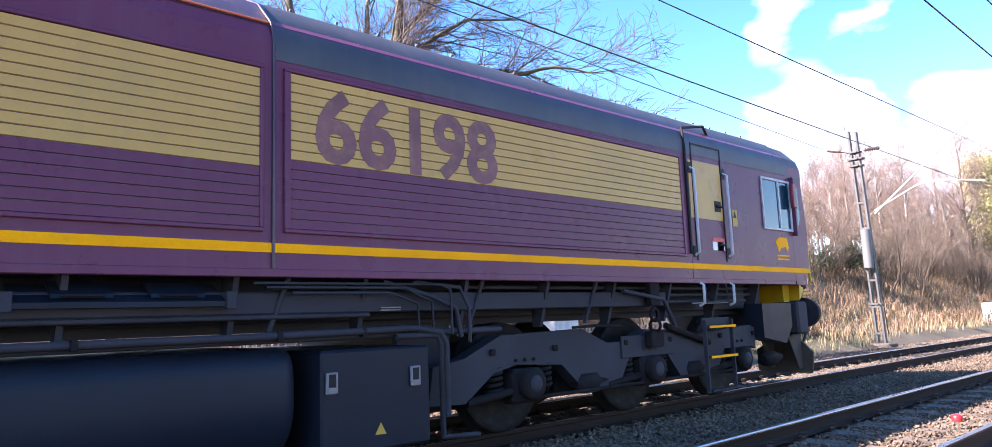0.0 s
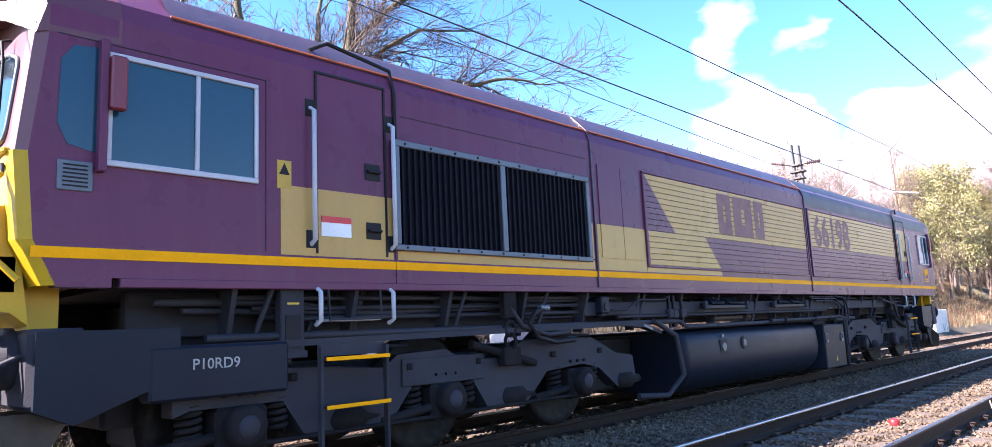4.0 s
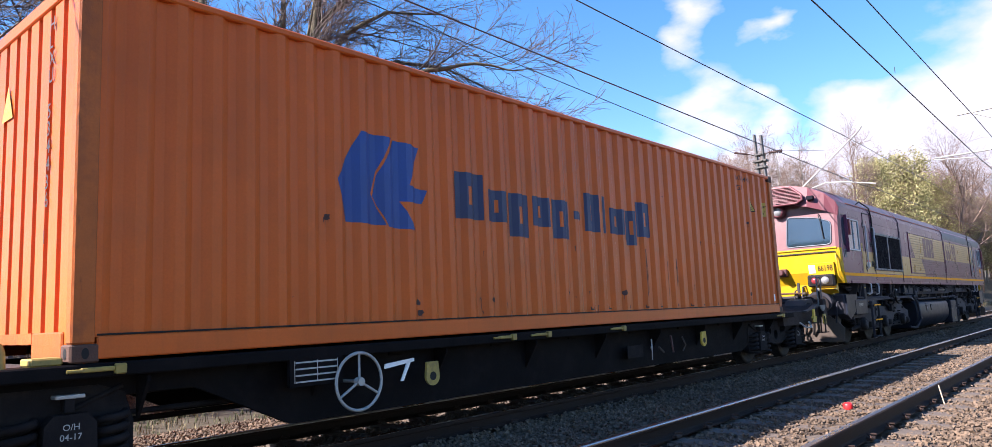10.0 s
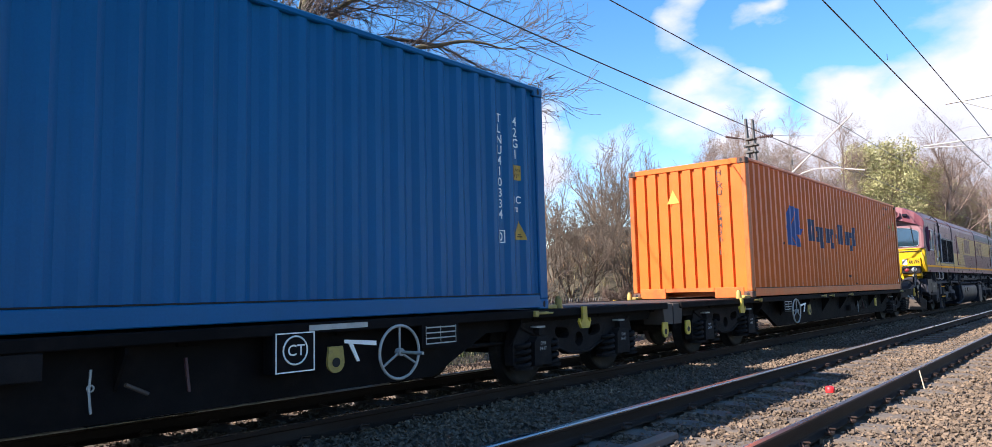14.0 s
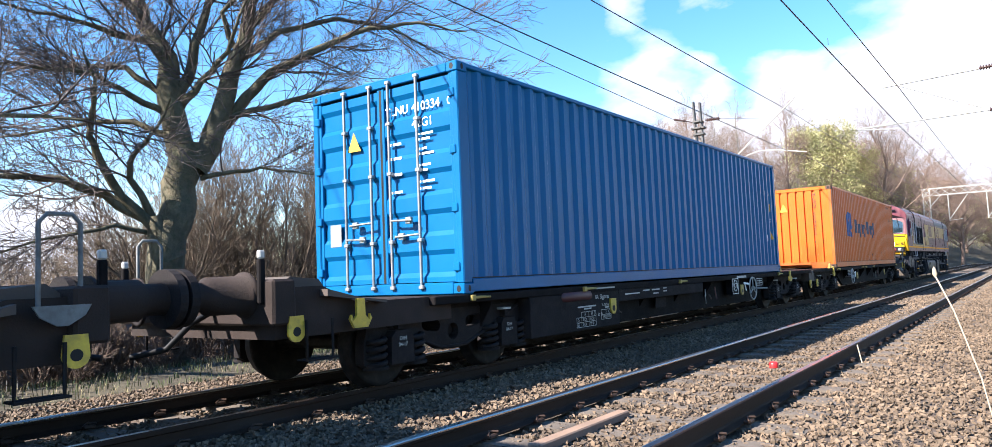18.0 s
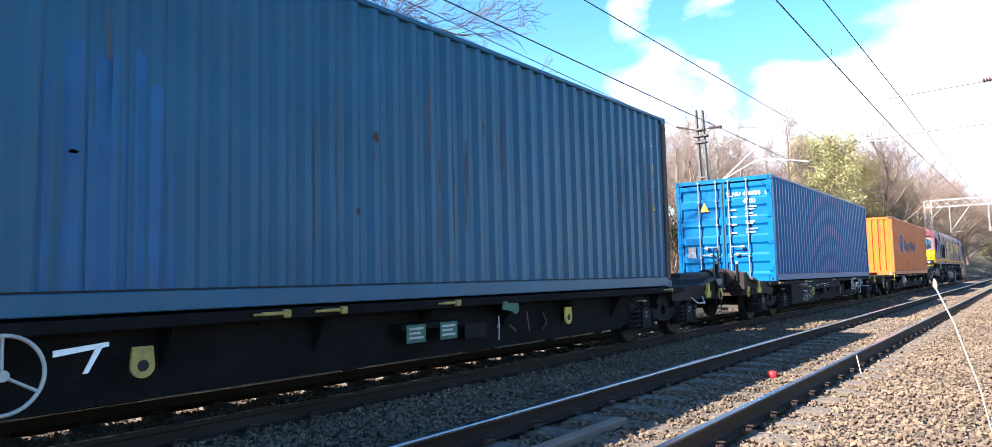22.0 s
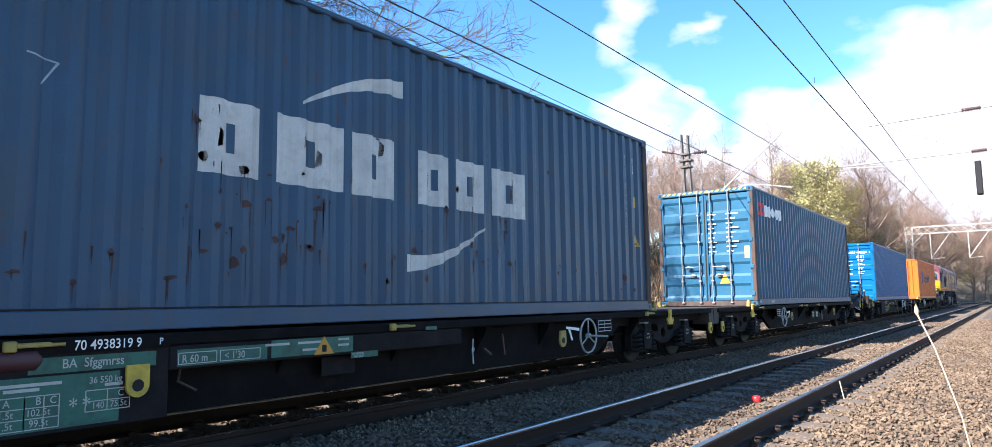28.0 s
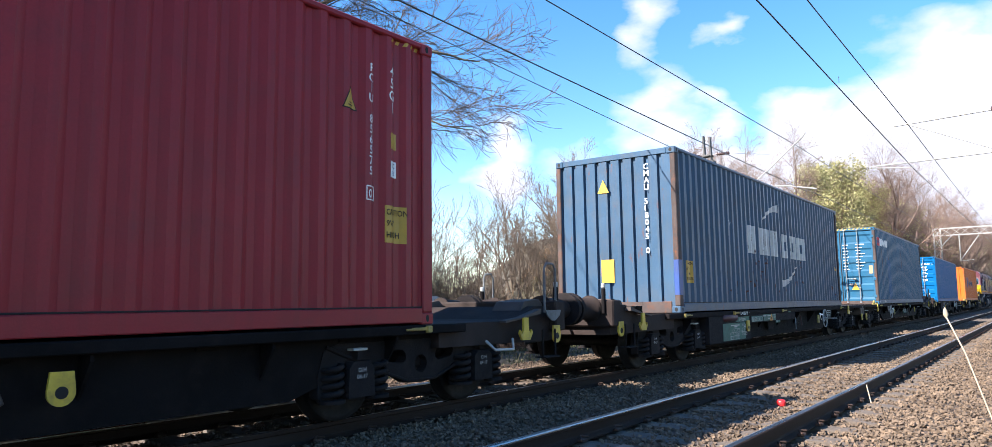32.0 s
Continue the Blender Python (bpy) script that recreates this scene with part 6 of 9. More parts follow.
        for a in (xd - 0.34, xd + 0.36):
            part("lower_rail", Mesh().tube([(a, near + 0.02, 1.46), (a, near - 0.05, 1.42), (a, near - 0.05, 1.2), (a, near + 0.02, 1.17)], 0.018, 8), M_RAILBAR, t, "grey grab rail")
        part("step_frame", Mesh().tube([(xd - 0.24, near + 0.0, 1.45), (xd - 0.24, near - 0.02, 1.21), (xd + 0.26, near - 0.02, 1.21), (xd + 0.26, near + 0.0, 1.45)], 0.011, 6), M_UNDER, t, "hung steel frame of the top step")
        # the light on this tread is put into its pale grey
        part("top_step", Mesh().box(xd - 0.23, xd + 0.25, near - 0.02, near + 0.2, 1.195, 1.215, 0.004), M_RAILBAR, t, "step plate in pale grey, coloured as its lit tread")
        if s > 0:
            gauge = part("gauge_post", Mesh().box(xd - 0.62, xd - 0.42, near + 0.05, near + 0.14, 0.96, 1.45, 0.008).box(xd - 0.64, xd - 0.40, near + 0.04, near + 0.15, 0.93, 0.985, 0.006), M_UNDER, t, "slate-grey steel post with a dark pocket")
            part("pocket", Mesh().box(xd - 0.585, xd - 0.455, near + 0.044, near + 0.05, 1.0, 1.25), M_BLACK, gauge, "dark open pocket")
            part("mark", Mesh().box(xd - 0.57, xd - 0.47, near + 0.044, near + 0.05, 1.33, 1.345), M_YELLOW, gauge, "small yellow mark")
        # side window in two panes, quarter light, mirror
        wa, wb = (-9.28, -8.3) if s > 0 else (9.62, 10.42)
        win = part("side_window", Mesh().box(wa, wb, near - 0.006, near + 0.002, 2.24, 2.96), M_SIDE_GLASS, t, "dark two-pane cab side window")
        fr = Mesh()
        for a, b, c, d in ((wa - 0.03, wb + 0.03, 2.93, 2.965), (wa - 0.03, wb + 0.03, 2.21, 2.25), (wa - 0.03, wa, 2.25, 2.93), (wb, wb + 0.03, 2.25, 2.93), ((wa + wb) / 2 + 0.05, (wa + wb) / 2 + 0.08, 2.25, 2.93)):
            fr.box(a, b, near - 0.025, near, c, d, 0.005)
        part("window_frame", fr, M_RAILBAR, win)
        xe = wa - 0.07 if s > 0 else wb + 0.07
        o = [(xe, 2.28), (xe, 2.98), (xe - s * 0.16, 2.96), (xe - s * 0.23, 2.86), (xe - s * 0.24, 2.45), (xe - s * 0.18, 2.32)]
        part("quarter_light", Mesh().slab(o, near - 0.006, near + 0.002), M_SIDE_GLASS, t, "small dark quarter window")
        part("mirror_post", Mesh().box(xe - 0.02, xe + 0.03, near - 0.07, near, 2.16, 3.03, 0.006), M_MAROON, t)
        part("mirror", Mesh().box(xe + s * 0.03, xe + s * 0.13, near - 0.11, near - 0.05, 2.56, 2.92, 0.012), M_MIRROR, t, "red folded cab mirror")
        part("hazard_label", Mesh().box(xd - s * 0.62 - 0.06, xd - s * 0.62 + 0.06, near - 0.005, near, 2.2, 2.42), M_SIGN, t, "yellow electric hazard sign")
        part("label_mark", Mesh().slab([(xd - s * 0.62 - 0.045, 2.31), (xd - s * 0.62 + 0.045, 2.31), (xd - s * 0.62, 2.40)], near - 0.007, near), M_BLACK, t)
    part("emblem", Mesh().slab([(9.9, 2.05), (10.02, 2.12), (10.25, 2.11), (10.28, 1.98), (10.24, 1.9), (10.2, 1.98), (10.05, 1.96), (9.98, 1.9)], near - 0.006, near).box(9.92, 10.28, near - 0.006, near, 1.84, 1.86).box(9.92, 10.28, near - 0.006, near, 1.79, 1.81), M_STRIPE, t, "gold company emblem")
    part("vent_plate", Mesh().box(-9.58, -9.38, near - 0.012, near, 2.03, 2.22, 0.004), M_GRILLE_FRAME, t, "small grey vent plate")

    for i in range(6):
        part("vent_bar", Mesh().box(-9.55, -9.41, near - 0.016, near - 0.011, 2.055 + i * 0.026, 2.065 + i * 0.026), M_BLACK, t)
    # thin seams and a row of bolts on the cab side
    for a, b in (((-9.6, 3.02), (-8.2, 3.02)), ((-8.2, 1.72), (-8.2, 3.02)), ((-6.9, 2.98), (-4.2, 2.98))):
        part("seam", Mesh().box(min(a[0], b[0]) - 0.003, max(a[0], b[0]) + 0.003, near - 0.003, near, min(a[1], b[1]) - 0.003, max(a[1], b[1]) + 0.003), M_BLACK, t)
    for x in np.arange(-6.9, -4.2, 0.3):
        for z in (1.805, 2.72):
            part("bolt", Mesh().lathe((x, near - 0.05, z), (0, -1, 0), [(0, 0.012), (0.01, 0.01)], 6), M_BLACK, t)
    # cab ends
    def soft(poly, r, n=4):
        """The outline with its corners rounded."""
        out = []
        for i, q in enumerate(poly):
            q = Vector(q)
            a, b = Vector(poly[i - 1]) - q, Vector(poly[(i + 1) % len(poly)]) - q
            a, b = q + a.normalized() * r, q + b.normalized() * r
            for j in range(n + 1):
                k = j / n
                out.append(tuple(a * (1 - k) ** 2 + q * 2 * k * (1 - k) + b * k * k))
        return out
    for s, xe in ((-1, -9.25), (1, 10.45)):
        def X(d):
            return xe + s * d
        turn = 1 if s > 0 else -1
        cols = [(-1.322, -0.09), (-1.29, -0.02), (-1.22, 0.0), (1.22, 0.0), (1.29, -0.02), (1.322, -0.09)]

        def front(rows):
            m = Mesh()
            v = [(X(d + e), y, z) for d, z in rows for y, e in cols]
            n = len(cols)
            return m.add(v, [(i * n + j, i * n + j + 1, i * n + n + j + 1, i * n + n + j)[::turn] for i in range(len(rows) - 1) for j in range(n - 1)])
        part("cab_front", front([(0.40, 1.45), (0.53, 1.72), (0.575, 2.25)]), M_WARN, t, "bright yellow cab front")
        part("cab_front", front([(0.565, 2.25), (0.49, 3.02), (0.485, 3.08)]).box(X(0.1), X(0.44), -1.2, 1.2, 3.0, 3.2).box(X(0.1), X(0.44), -0.85, 0.85, 3.2, 3.42), M_SUNLIT_MAROON if s < 0 else M_MAROON, t, "maroon windscreen surround, the rear one tinted as sunlit")
        for q in (-1, 1):
            cheek = [(X(0), 1.44), (X(0.31), 1.44), (X(0.44), 1.72), (X(0.485), 2.25), (X(0.40), 3.02), (X(0.40), 3.2), (X(0), 3.2)]
            part("cab_cheek", Mesh().slab(cheek, q * 1.3215, q * 1.2), M_MAROON, t)
        # windscreens with rounded corners, their wipers
        for q in (-1, 1):
            def P(y, z, off):
                return (X(0.565 - 0.075 * (z - 2.25) / 0.77 + off), y, z)
            o = soft([(q * 0.13, 2.34), (q * 1.13, 2.34), (q * 1.15, 2.86), (q * 0.85, 2.98), (q * 0.17, 3.06)], 0.09)
            w = Mesh().add([P(y, z, 0.006) for y, z in o], [tuple(range(len(o)))[::turn * q]])
            ws = part("windscreen", w, M_GLASS, t, "cab windscreen mirroring branches and sky")
            part("windscreen_frame", Mesh().tube([P(y, z, 0.008) for y, z in o + o[:2]], 0.015, 6), M_GRILLE_FRAME, ws)
            part("wiper", Mesh().tube([P(q * 0.9, 3.06, 0.02), P(q * 0.9, 3.04, 0.07), P(q * 0.93, 2.9, 0.05), P(q * 0.98, 2.48, 0.03)], 0.011, 5), M_BLACK, ws)
        # hood over the windscreens
        arch = [(-1.322, 3.03)] + [(y, z) for y, z in prof if z > 3.15] + [(1.322, 3.03)]
        n = len(arch)
        rows = [[(X(-0.02), y, z + 0.004) for y, z in arch], [(X(0.50 - 0.08 * (abs(y) / 1.32) ** 2), y, z - 0.015) for y, z in arch],
                [(X(0.72 - 0.25 * (abs(y) / 1.32) ** 2), y * 0.985, 3.35 - 0.35 * (abs(y) / 1.32) ** 2) for y, z in arch], [(X(0.42), y * 0.97, 3.37 - 0.37 * (abs(y) / 1.32) ** 2) for y, z in arch]]
        hood = Mesh().add([p for r in rows for p in r], [(k * n + i, k * n + i + 1, k * n + n + i + 1, k * n + n + i)[::turn] for k in range(3) for i in range(n - 1)])
        part("roof_hood", hood, M_HOOD if s < 0 else M_ROOF, t, "red-maroon hood over the windscreens")

        def G(y, k, off):
            return (X(0.50 + 0.22 * k + 0.9 * off), y, 3.84 - 0.10 * y * y - 0.49 * k + 0.42 * off)
        o = [(-0.30, 0.10), (0.30, 0.10), (0.60, 0.55), (0.62, 0.80), (0.5, 0.98), (-0.5, 0.98), (-0.62, 0.80), (-0.60, 0.55)]
        part("grille_back", Mesh().add([G(y, k, 0.012) for y, k in o], [tuple(range(8))]), M_GRILLE, t)
        part("grille_rim", Mesh().tube([G(y, k, 0.03) for y, k in o + o[:1]], 0.03, 6), M_HOOD, t, "red rim of the hood grille")
        for i in range(12):
            k = 0.15 + i * 0.07
            y = 0.30 + (k - 0.1) * 0.66 if k < 0.55 else (0.61 if k < 0.8 else 0.62 - (k - 0.8) * 0.66)
            part("grille_slat", Mesh().tube([G(-y, k, 0.035), G(0, k, 0.035), G(y, k, 0.035)], 0.012, 4), M_HOOD, t)
        part("hood_lamp", Mesh().box(X(0.56), X(0.66), -0.86, -0.70, 3.40, 3.50, 0.015), M_GRILLE, t)
        part("headlamp", Mesh().lathe((X(0.44), 0.0, 3.21), (s, 0, 0), [(0, 0.15), (0.17, 0.15), (0.19, 0.115)], 8), M_HOOD, t)
        part("headlamp_lens", Mesh().lathe((X(0.625), 0.0, 3.21), (s, 0, 0), [(0, 0.10), (0.025, 0.085), (0.035, 0.02)], 18), M_LAMP, t, "round white headlamp")
        # ledge below the windscreens, lamp boxes, number panel
        part("front_ledge", Mesh().box(X(0.55), X(0.60), -1.24, 1.24, 2.235, 2.275, 0.012), M_WARN, t)
        part("ledge_line", Mesh().tube([(X(0.583), -1.2, 2.12), (X(0.585), -1.2, 2.17), (X(0.585), 1.2, 2.17), (X(0.583), 1.2, 2.12)], 0.014, 6), M_UNDER, t)
        for q in (-1, 1):
            y = q * 0.86
            part("lamp_box", Mesh().slab([(X(0.40), 1.22), (X(0.55), 1.34), (X(0.62), 1.92), (X(0.5), 1.95)], y - 0.29, y + 0.29), M_WARN, t, "yellow box behind the lamps")
            lc = part("lamp_unit", Mesh().box(X(0.45), X(0.70), y - 0.29, y + 0.29, 1.39, 1.66, 0.03), M_BLACK, t, "red and white lamps in a black housing")
            part("lamp_plate", Mesh().box(X(0.70), X(0.705), y - 0.24, y + 0.24, 1.43, 1.62, 0.002), M_BOGIE, lc)
            part("tail_lamp", Mesh().lathe((X(0.70), y - q * 0.13, 1.525), (s, 0, 0), [(0, 0.075), (0.02, 0.065), (0.03, 0.02)], 16), M_LAMP_RED, lc, "red tail lamp")
            part("marker_lamp", Mesh().lathe((X(0.70), y + q * 0.10, 1.525), (s, 0, 0), [(0, 0.09), (0.02, 0.08), (0.03, 0.02)], 16), M_LAMP, lc, "white marker lamp")
            part("lamp_step", Mesh().slab([(X(0.5), 1.30), (X(0.78), 1.32), (X(0.78), 1.335), (X(0.5), 1.335)], y - 0.3, y + 0.1), M_WARN, t)
        vv, ff = words("66198", 0.13, 0.012)
        wide = max(q[0] for q in vv)
        part("front_number", Mesh().add([(X(0.615 + (p[2] - 0.1) * 0.11), s * (0.80 + p[0] * 0.32 / wide), p[2] + 1.74) for p in vv], [q[::turn] for q in ff]), M_BLACK, t, "black running number on the cab front")
        part("white_square", Mesh().slab([(X(0.604), 1.70), (X(0.60), 1.70), (X(0.62), 1.89), (X(0.626), 1.89)], s * 0.60, s * 0.74), M_WHITE, t, "white panel with an emblem")
        part("white_square", Mesh().slab([(X(0.604), 1.70), (X(0.60), 1.70), (X(0.62), 1.85), (X(0.626), 1.85)], -s * 1.10, -s * 0.98), M_WHITE, t, "white panel with an emblem")
        part("jumper_socket", Mesh().box(X(0.5), X(0.64), -0.10, 0.16, 1.66, 1.84, 0.02).lathe((X(0.62), 0.03, 1.75), (s, 0, 0), [(0, 0.08), (0.09, 0.08), (0.10, 0.05)], 12), M_BROWN, t, "rusty jumper socket")
        part("front_rail", Mesh().tube([(X(0.56), 1.25, 2.25), (X(0.66), 1.3, 2.17), (X(0.62), 1.3, 1.6), (X(0.5), 1.25, 1.5)], 0.016, 6), M_UNDER, t)
        part("front_rail", Mesh().tube([(X(0.585), -1.2, 2.12), (X(0.64), -1.22, 2.05), (X(0.62), -1.24, 1.62), (X(0.5), -1.3, 1.48)], 0.02, 6), M_WARN, t)
        # lower yellow apron, buffer beam, buffers, plough
        part("apron", Mesh().slab([(X(0.2), 1.0), (X(0.36), 1.05), (X(0.40), 1.5), (X(0.2), 1.5)], -1.0, 1.0), M_WARN, t, "lower yellow apron")
        part("buffer_beam", Mesh().box(X(0.1), X(0.42), -1.25, 1.25, 0.72, 1.2, 0.03), M_UNDER, t)
        for y in (-0.875, 0.875):
            bu = part("buffer", Mesh().lathe((X(0.42), y, 1.03), (s, 0, 0), [(0, 0.19), (0.05, 0.19), (0.05, 0.15), (0.42, 0.15), (0.43, 0.1), (0.62, 0.1)], 20), M_UNDER, t, "black cylindrical buffer")
            part("buffer_head", Mesh().slab([(p[0] * 1.2 + y, p[1] + 1.03) for p in arc(0, 0, 0.24, 0, 345, 22)], X(1.0), X(1.07), "yz"), M_UNDER, bu)
        for q in (-1, 1):
            o = [(q * 0.34, 0.16), (q * 0.5, 0.12), (q * 1.2, 0.15), (q * 1.23, 0.44), (q * 1.08, 0.6), (q * 0.92, 0.72), (q * 0.52, 0.72), (q * 0.46, 0.55), (q * 0.34, 0.48)]
            od = part("obstacle_deflector", Mesh().slab(o, X(0.5), X(0.545), "yz"), M_PLOUGH, t, "dusty brown obstacle deflector plate")
            for y in (q * 0.62, q * 1.05):
                part("gusset", Mesh().slab([(X(0.1), 0.7), (X(0.5), 0.7), (X(0.5), 0.2), (X(0.4), 0.2)], y - 0.012, y + 0.012), M_PLOUGH, od)
            part("deflector_foot", Mesh().box(X(0.54), X(0.58), min(q * 0.5, q * 1.18), max(q * 0.5, q * 1.18), 0.13, 0.2, 0.01), M_PLOUGH, od)
            part("end_pipe", Mesh().tube([(X(0.3), q * 1.12, 1.1), (X(0.56), q * 1.12, 0.98), (X(0.6), q * 1.1, 0.7), (X(0.5), q * 1.05, 0.5)], 0.02, 6), M_UNDER, t)
        part("coupling", Mesh().box(X(0.4), X(0.7), -0.05, 0.05, 0.92, 1.08, 0.02).ring((X(0.78), 0, 0.95), (0, 1, 0), 0.11, 0.025, 16, 6), M_BOGIE, t)
        for y, top, low in ((-0.42, 1.42, 1.02), (-0.24, 1.34, 0.98), (0.22, 1.5, 1.0), (0.52, 1.38, 0.96)):
            part("front_pipe", Mesh().tube([(X(0.40), y, top), (X(0.50), y + 0.03, top - 0.02), (X(0.54), y + 0.05, low + 0.12), (X(0.60), y - 0.03, low), (X(0.52), y - 0.1, low - 0.1)], 0.017, 6), M_UNDER, t, "dark bent air pipe on the apron")
            part("pipe_clip", Mesh().box(X(0.38), X(0.55), y - 0.035, y + 0.035, low + 0.2, low + 0.26, 0.008), M_PLOUGH, t)
        part("coupling_rod", Mesh().tube([(X(0.42), -0.5, 1.22), (X(0.58), -0.3, 1.26), (X(0.58), 0.3, 1.26), (X(0.42), 0.5, 1.22)], 0.022, 6), M_CASTING, t, "rusty uncoupling rod")
        for y in (-0.3, 0.28):
            part("lamp_iron", Mesh().box(X(0.50), X(0.54), y - 0.03, y + 0.03, 1.28, 1.5, 0.006), M_UNDER, t)
        for y in (-0.62, -0.45, 0.4, 0.6, 0.72):
            part("brake_hose", Mesh().tube([(X(0.45), y, 1.0), (X(0.62), y, 0.85), (X(0.66), y, 0.5), (X(0.58), y + 0.05, 0.3)], 0.026, 8), M_BLACK, t)

    # under the floor
    part("sole_bar", Mesh().box(-9.0, 10.2, -0.86, -0.74, 1.12, 1.46, 0.01).box(-9.0, 10.2, 0.74, 0.86, 1.12, 1.46, 0.01).box(-8.6, 9.8, -0.74, 0.74, 1.05, 1.4), M_UNDER, t)
    part("side_duct", Mesh().box(-4.2, 7.3, near + 0.12, near + 0.3, 1.18, 1.34, 0.01), M_UNDER, t)
    part("pipe", Mesh().tube([(-8.6, near + 0.1, 1.1), (-2.2, near + 0.1, 1.08), (-2.0, near + 0.1, 1.0), (4.6, near + 0.1, 1.0)], 0.03, 8), M_UNDER, t)
    part("pipe", Mesh().tube([(-3.6, near + 0.12, 1.16), (3.2, near + 0.12, 1.16)], 0.02, 6), M_UNDER, t)
    part("pipe", Mesh().tube([(3.4, near + 0.04, 0.98), (3.82, near + 0.04, 0.98), (3.86, near + 0.04, 0.9), (3.86, near + 0.04, 0.14), (4.3, near + 0.1, 0.1)], 0.026, 8), M_UNDER, t)
    part("bent_pipe", Mesh().tube([(3.3, near + 0.06, 1.42), (3.8, near + 0.06, 1.3), (4.05, near + 0.06, 1.2), (4.1, near + 0.06, 0.95)], 0.022, 8), M_UNDER, t)
    part("bent_pipe", Mesh().tube([(3.6, near + 0.06, 1.42), (4.1, near + 0.06, 1.38), (4.2, near + 0.06, 1.2), (4.2, near + 0.06, 0.9)], 0.018, 6), M_UNDER, t)
    part("bent_pipe", Mesh().tube([(-2.9, near + 0.05, 1.1), (-2.4, near + 0.05, 0.9), (-2.35, near + 0.0, 0.4), (-2.6, near + 0.1, 0.16), (-3.2, near + 0.15, 0.2)], 0.035, 8), M_UNDER, t)
    part("bent_pipe", Mesh().tube([(-5.6, near + 0.05, 1.35), (-5.4, near + 0.02, 1.1), (-5.0, near + 0.02, 1.0), (-4.6, near + 0.05, 1.02)], 0.025, 8), M_UNDER, t)
    part("bent_pipe", Mesh().tube([(6.4, near + 0.05, 1.35), (7.1, near + 0.02, 1.25), (7.3, near + 0.02, 0.95)], 0.025, 8), M_UNDER, t)
    for x in np.arange(-8.4, 9.6, 1.05):
        part("bracket", Mesh().slab([(near + 0.06, 1.46), (near + 0.30, 1.46), (near + 0.30, 1.0), (near + 0.2, 1.0)], x - 0.02, x + 0.02, "yz"), M_UNDER, t)
    part("air_hose", Mesh().tube([(-5.05, near + 0.02, 1.27), (-5.22, near - 0.01, 1.24), (-5.32, near - 0.01, 1.12), (-5.2, near - 0.01, 0.98), (-4.9, near + 0.02, 0.92), (-4.55, near + 0.03, 0.93)], 0.026, 8), M_BLACK, t, "thick black air hose")
    part("hose_end", Mesh().tube([(-5.12, near + 0.02, 1.275), (-4.98, near + 0.02, 1.275)], 0.032, 8), M_CAPGREY, t, "worn metal hose end")
    part("valve_box", Mesh().box(-4.02, -3.86, near + 0.02, near + 0.12, 1.2, 1.4, 0.015).lathe((-3.86, near + 0.07, 1.26), (1, 0, 0), [(0, 0.03), (0.07, 0.03), (0.08, 0.02)], 10), M_TANK, t, "small valve box with a dial")
    part("dial", Mesh().lathe((-3.94, near + 0.02, 1.3), (0, -1, 0), [(0, 0.022), (0.006, 0.02)], 12), M_CAPGREY, t)
    for a, b, za, zb in ((2.2, 3.95, 1.40, 1.40), (2.3, 3.75, 1.37, 1.30), (2.5, 3.6, 1.33, 1.28)):
        part("thin_pipe", Mesh().tube([(a, near + 0.03, za), (b - 0.25, near + 0.03, za), (b - 0.1, near + 0.03, zb), (b + 0.02, near + 0.03, zb - 0.04), (b + 0.03, near + 0.03, 0.98)], 0.011, 6), M_UNDER, t, "thin bent pipe")
    part("cross_pipe", Mesh().tube([(0.6, near + 0.06, 1.02), (2.1, near + 0.05, 1.02), (3.6, near + 0.03, 1.04), (3.84, near + 0.02, 1.0), (3.9, near + 0.02, 0.9), (3.9, near + 0.02, 0.3)], 0.028, 8), M_UNDER, t, "bent pipe round the battery box")
    for x in (1.1, 2.4, 3.1):
        part("pipe_clip", Mesh().box(x - 0.02, x + 0.02, near + 0.01, near + 0.1, 0.985, 1.06, 0.006), M_BOGIE, t)
    part("plate_mark", Mesh().box(3.3, 3.5, near + 0.10, near + 0.119, 1.19, 1.2).box(3.3, 3.5, near + 0.10, near + 0.119, 1.21, 1.22), M_CAPGREY, t, "two pale marks on the duct")
    part("cream_pipe", Mesh().tube([(-0.95, near + 0.25, 1.1), (0.25, near + 0.25, 1.1)], 0.03, 8), M_ENDPLATE, t, "pale brown pipe behind the brackets")
    for x in (-7.6, -5.0, 5.6, 7.9):
        part("guard_iron", Mesh().tube([(x, near + 0.1, 0.98), (x + 0.3, near + 0.06, 0.99), (x + 0.75, near + 0.06, 0.97)], 0.016, 6), M_BOGIE, t)
    for i, z in enumerate((1.39, 1.31, 1.23)):
        for a, b in ((-8.4, -3.5), (4.3, 9.6)):
            part("pipe", Mesh().tube([(a + 0.2 * i, near + 0.22, z), (b - 0.15 * i, near + 0.22, z)], 0.022, 6), M_UNDER, t)
    for x in (-8.1, -6.1, -4.9, -3.0, 0.25, 2.5, 4.4, 6.0):
        part("stay", Mesh().tube([(x, near + 0.08, 1.46), (x - 0.14, near + 0.16, 1.02)], 0.022, 6), M_UNDER, t)
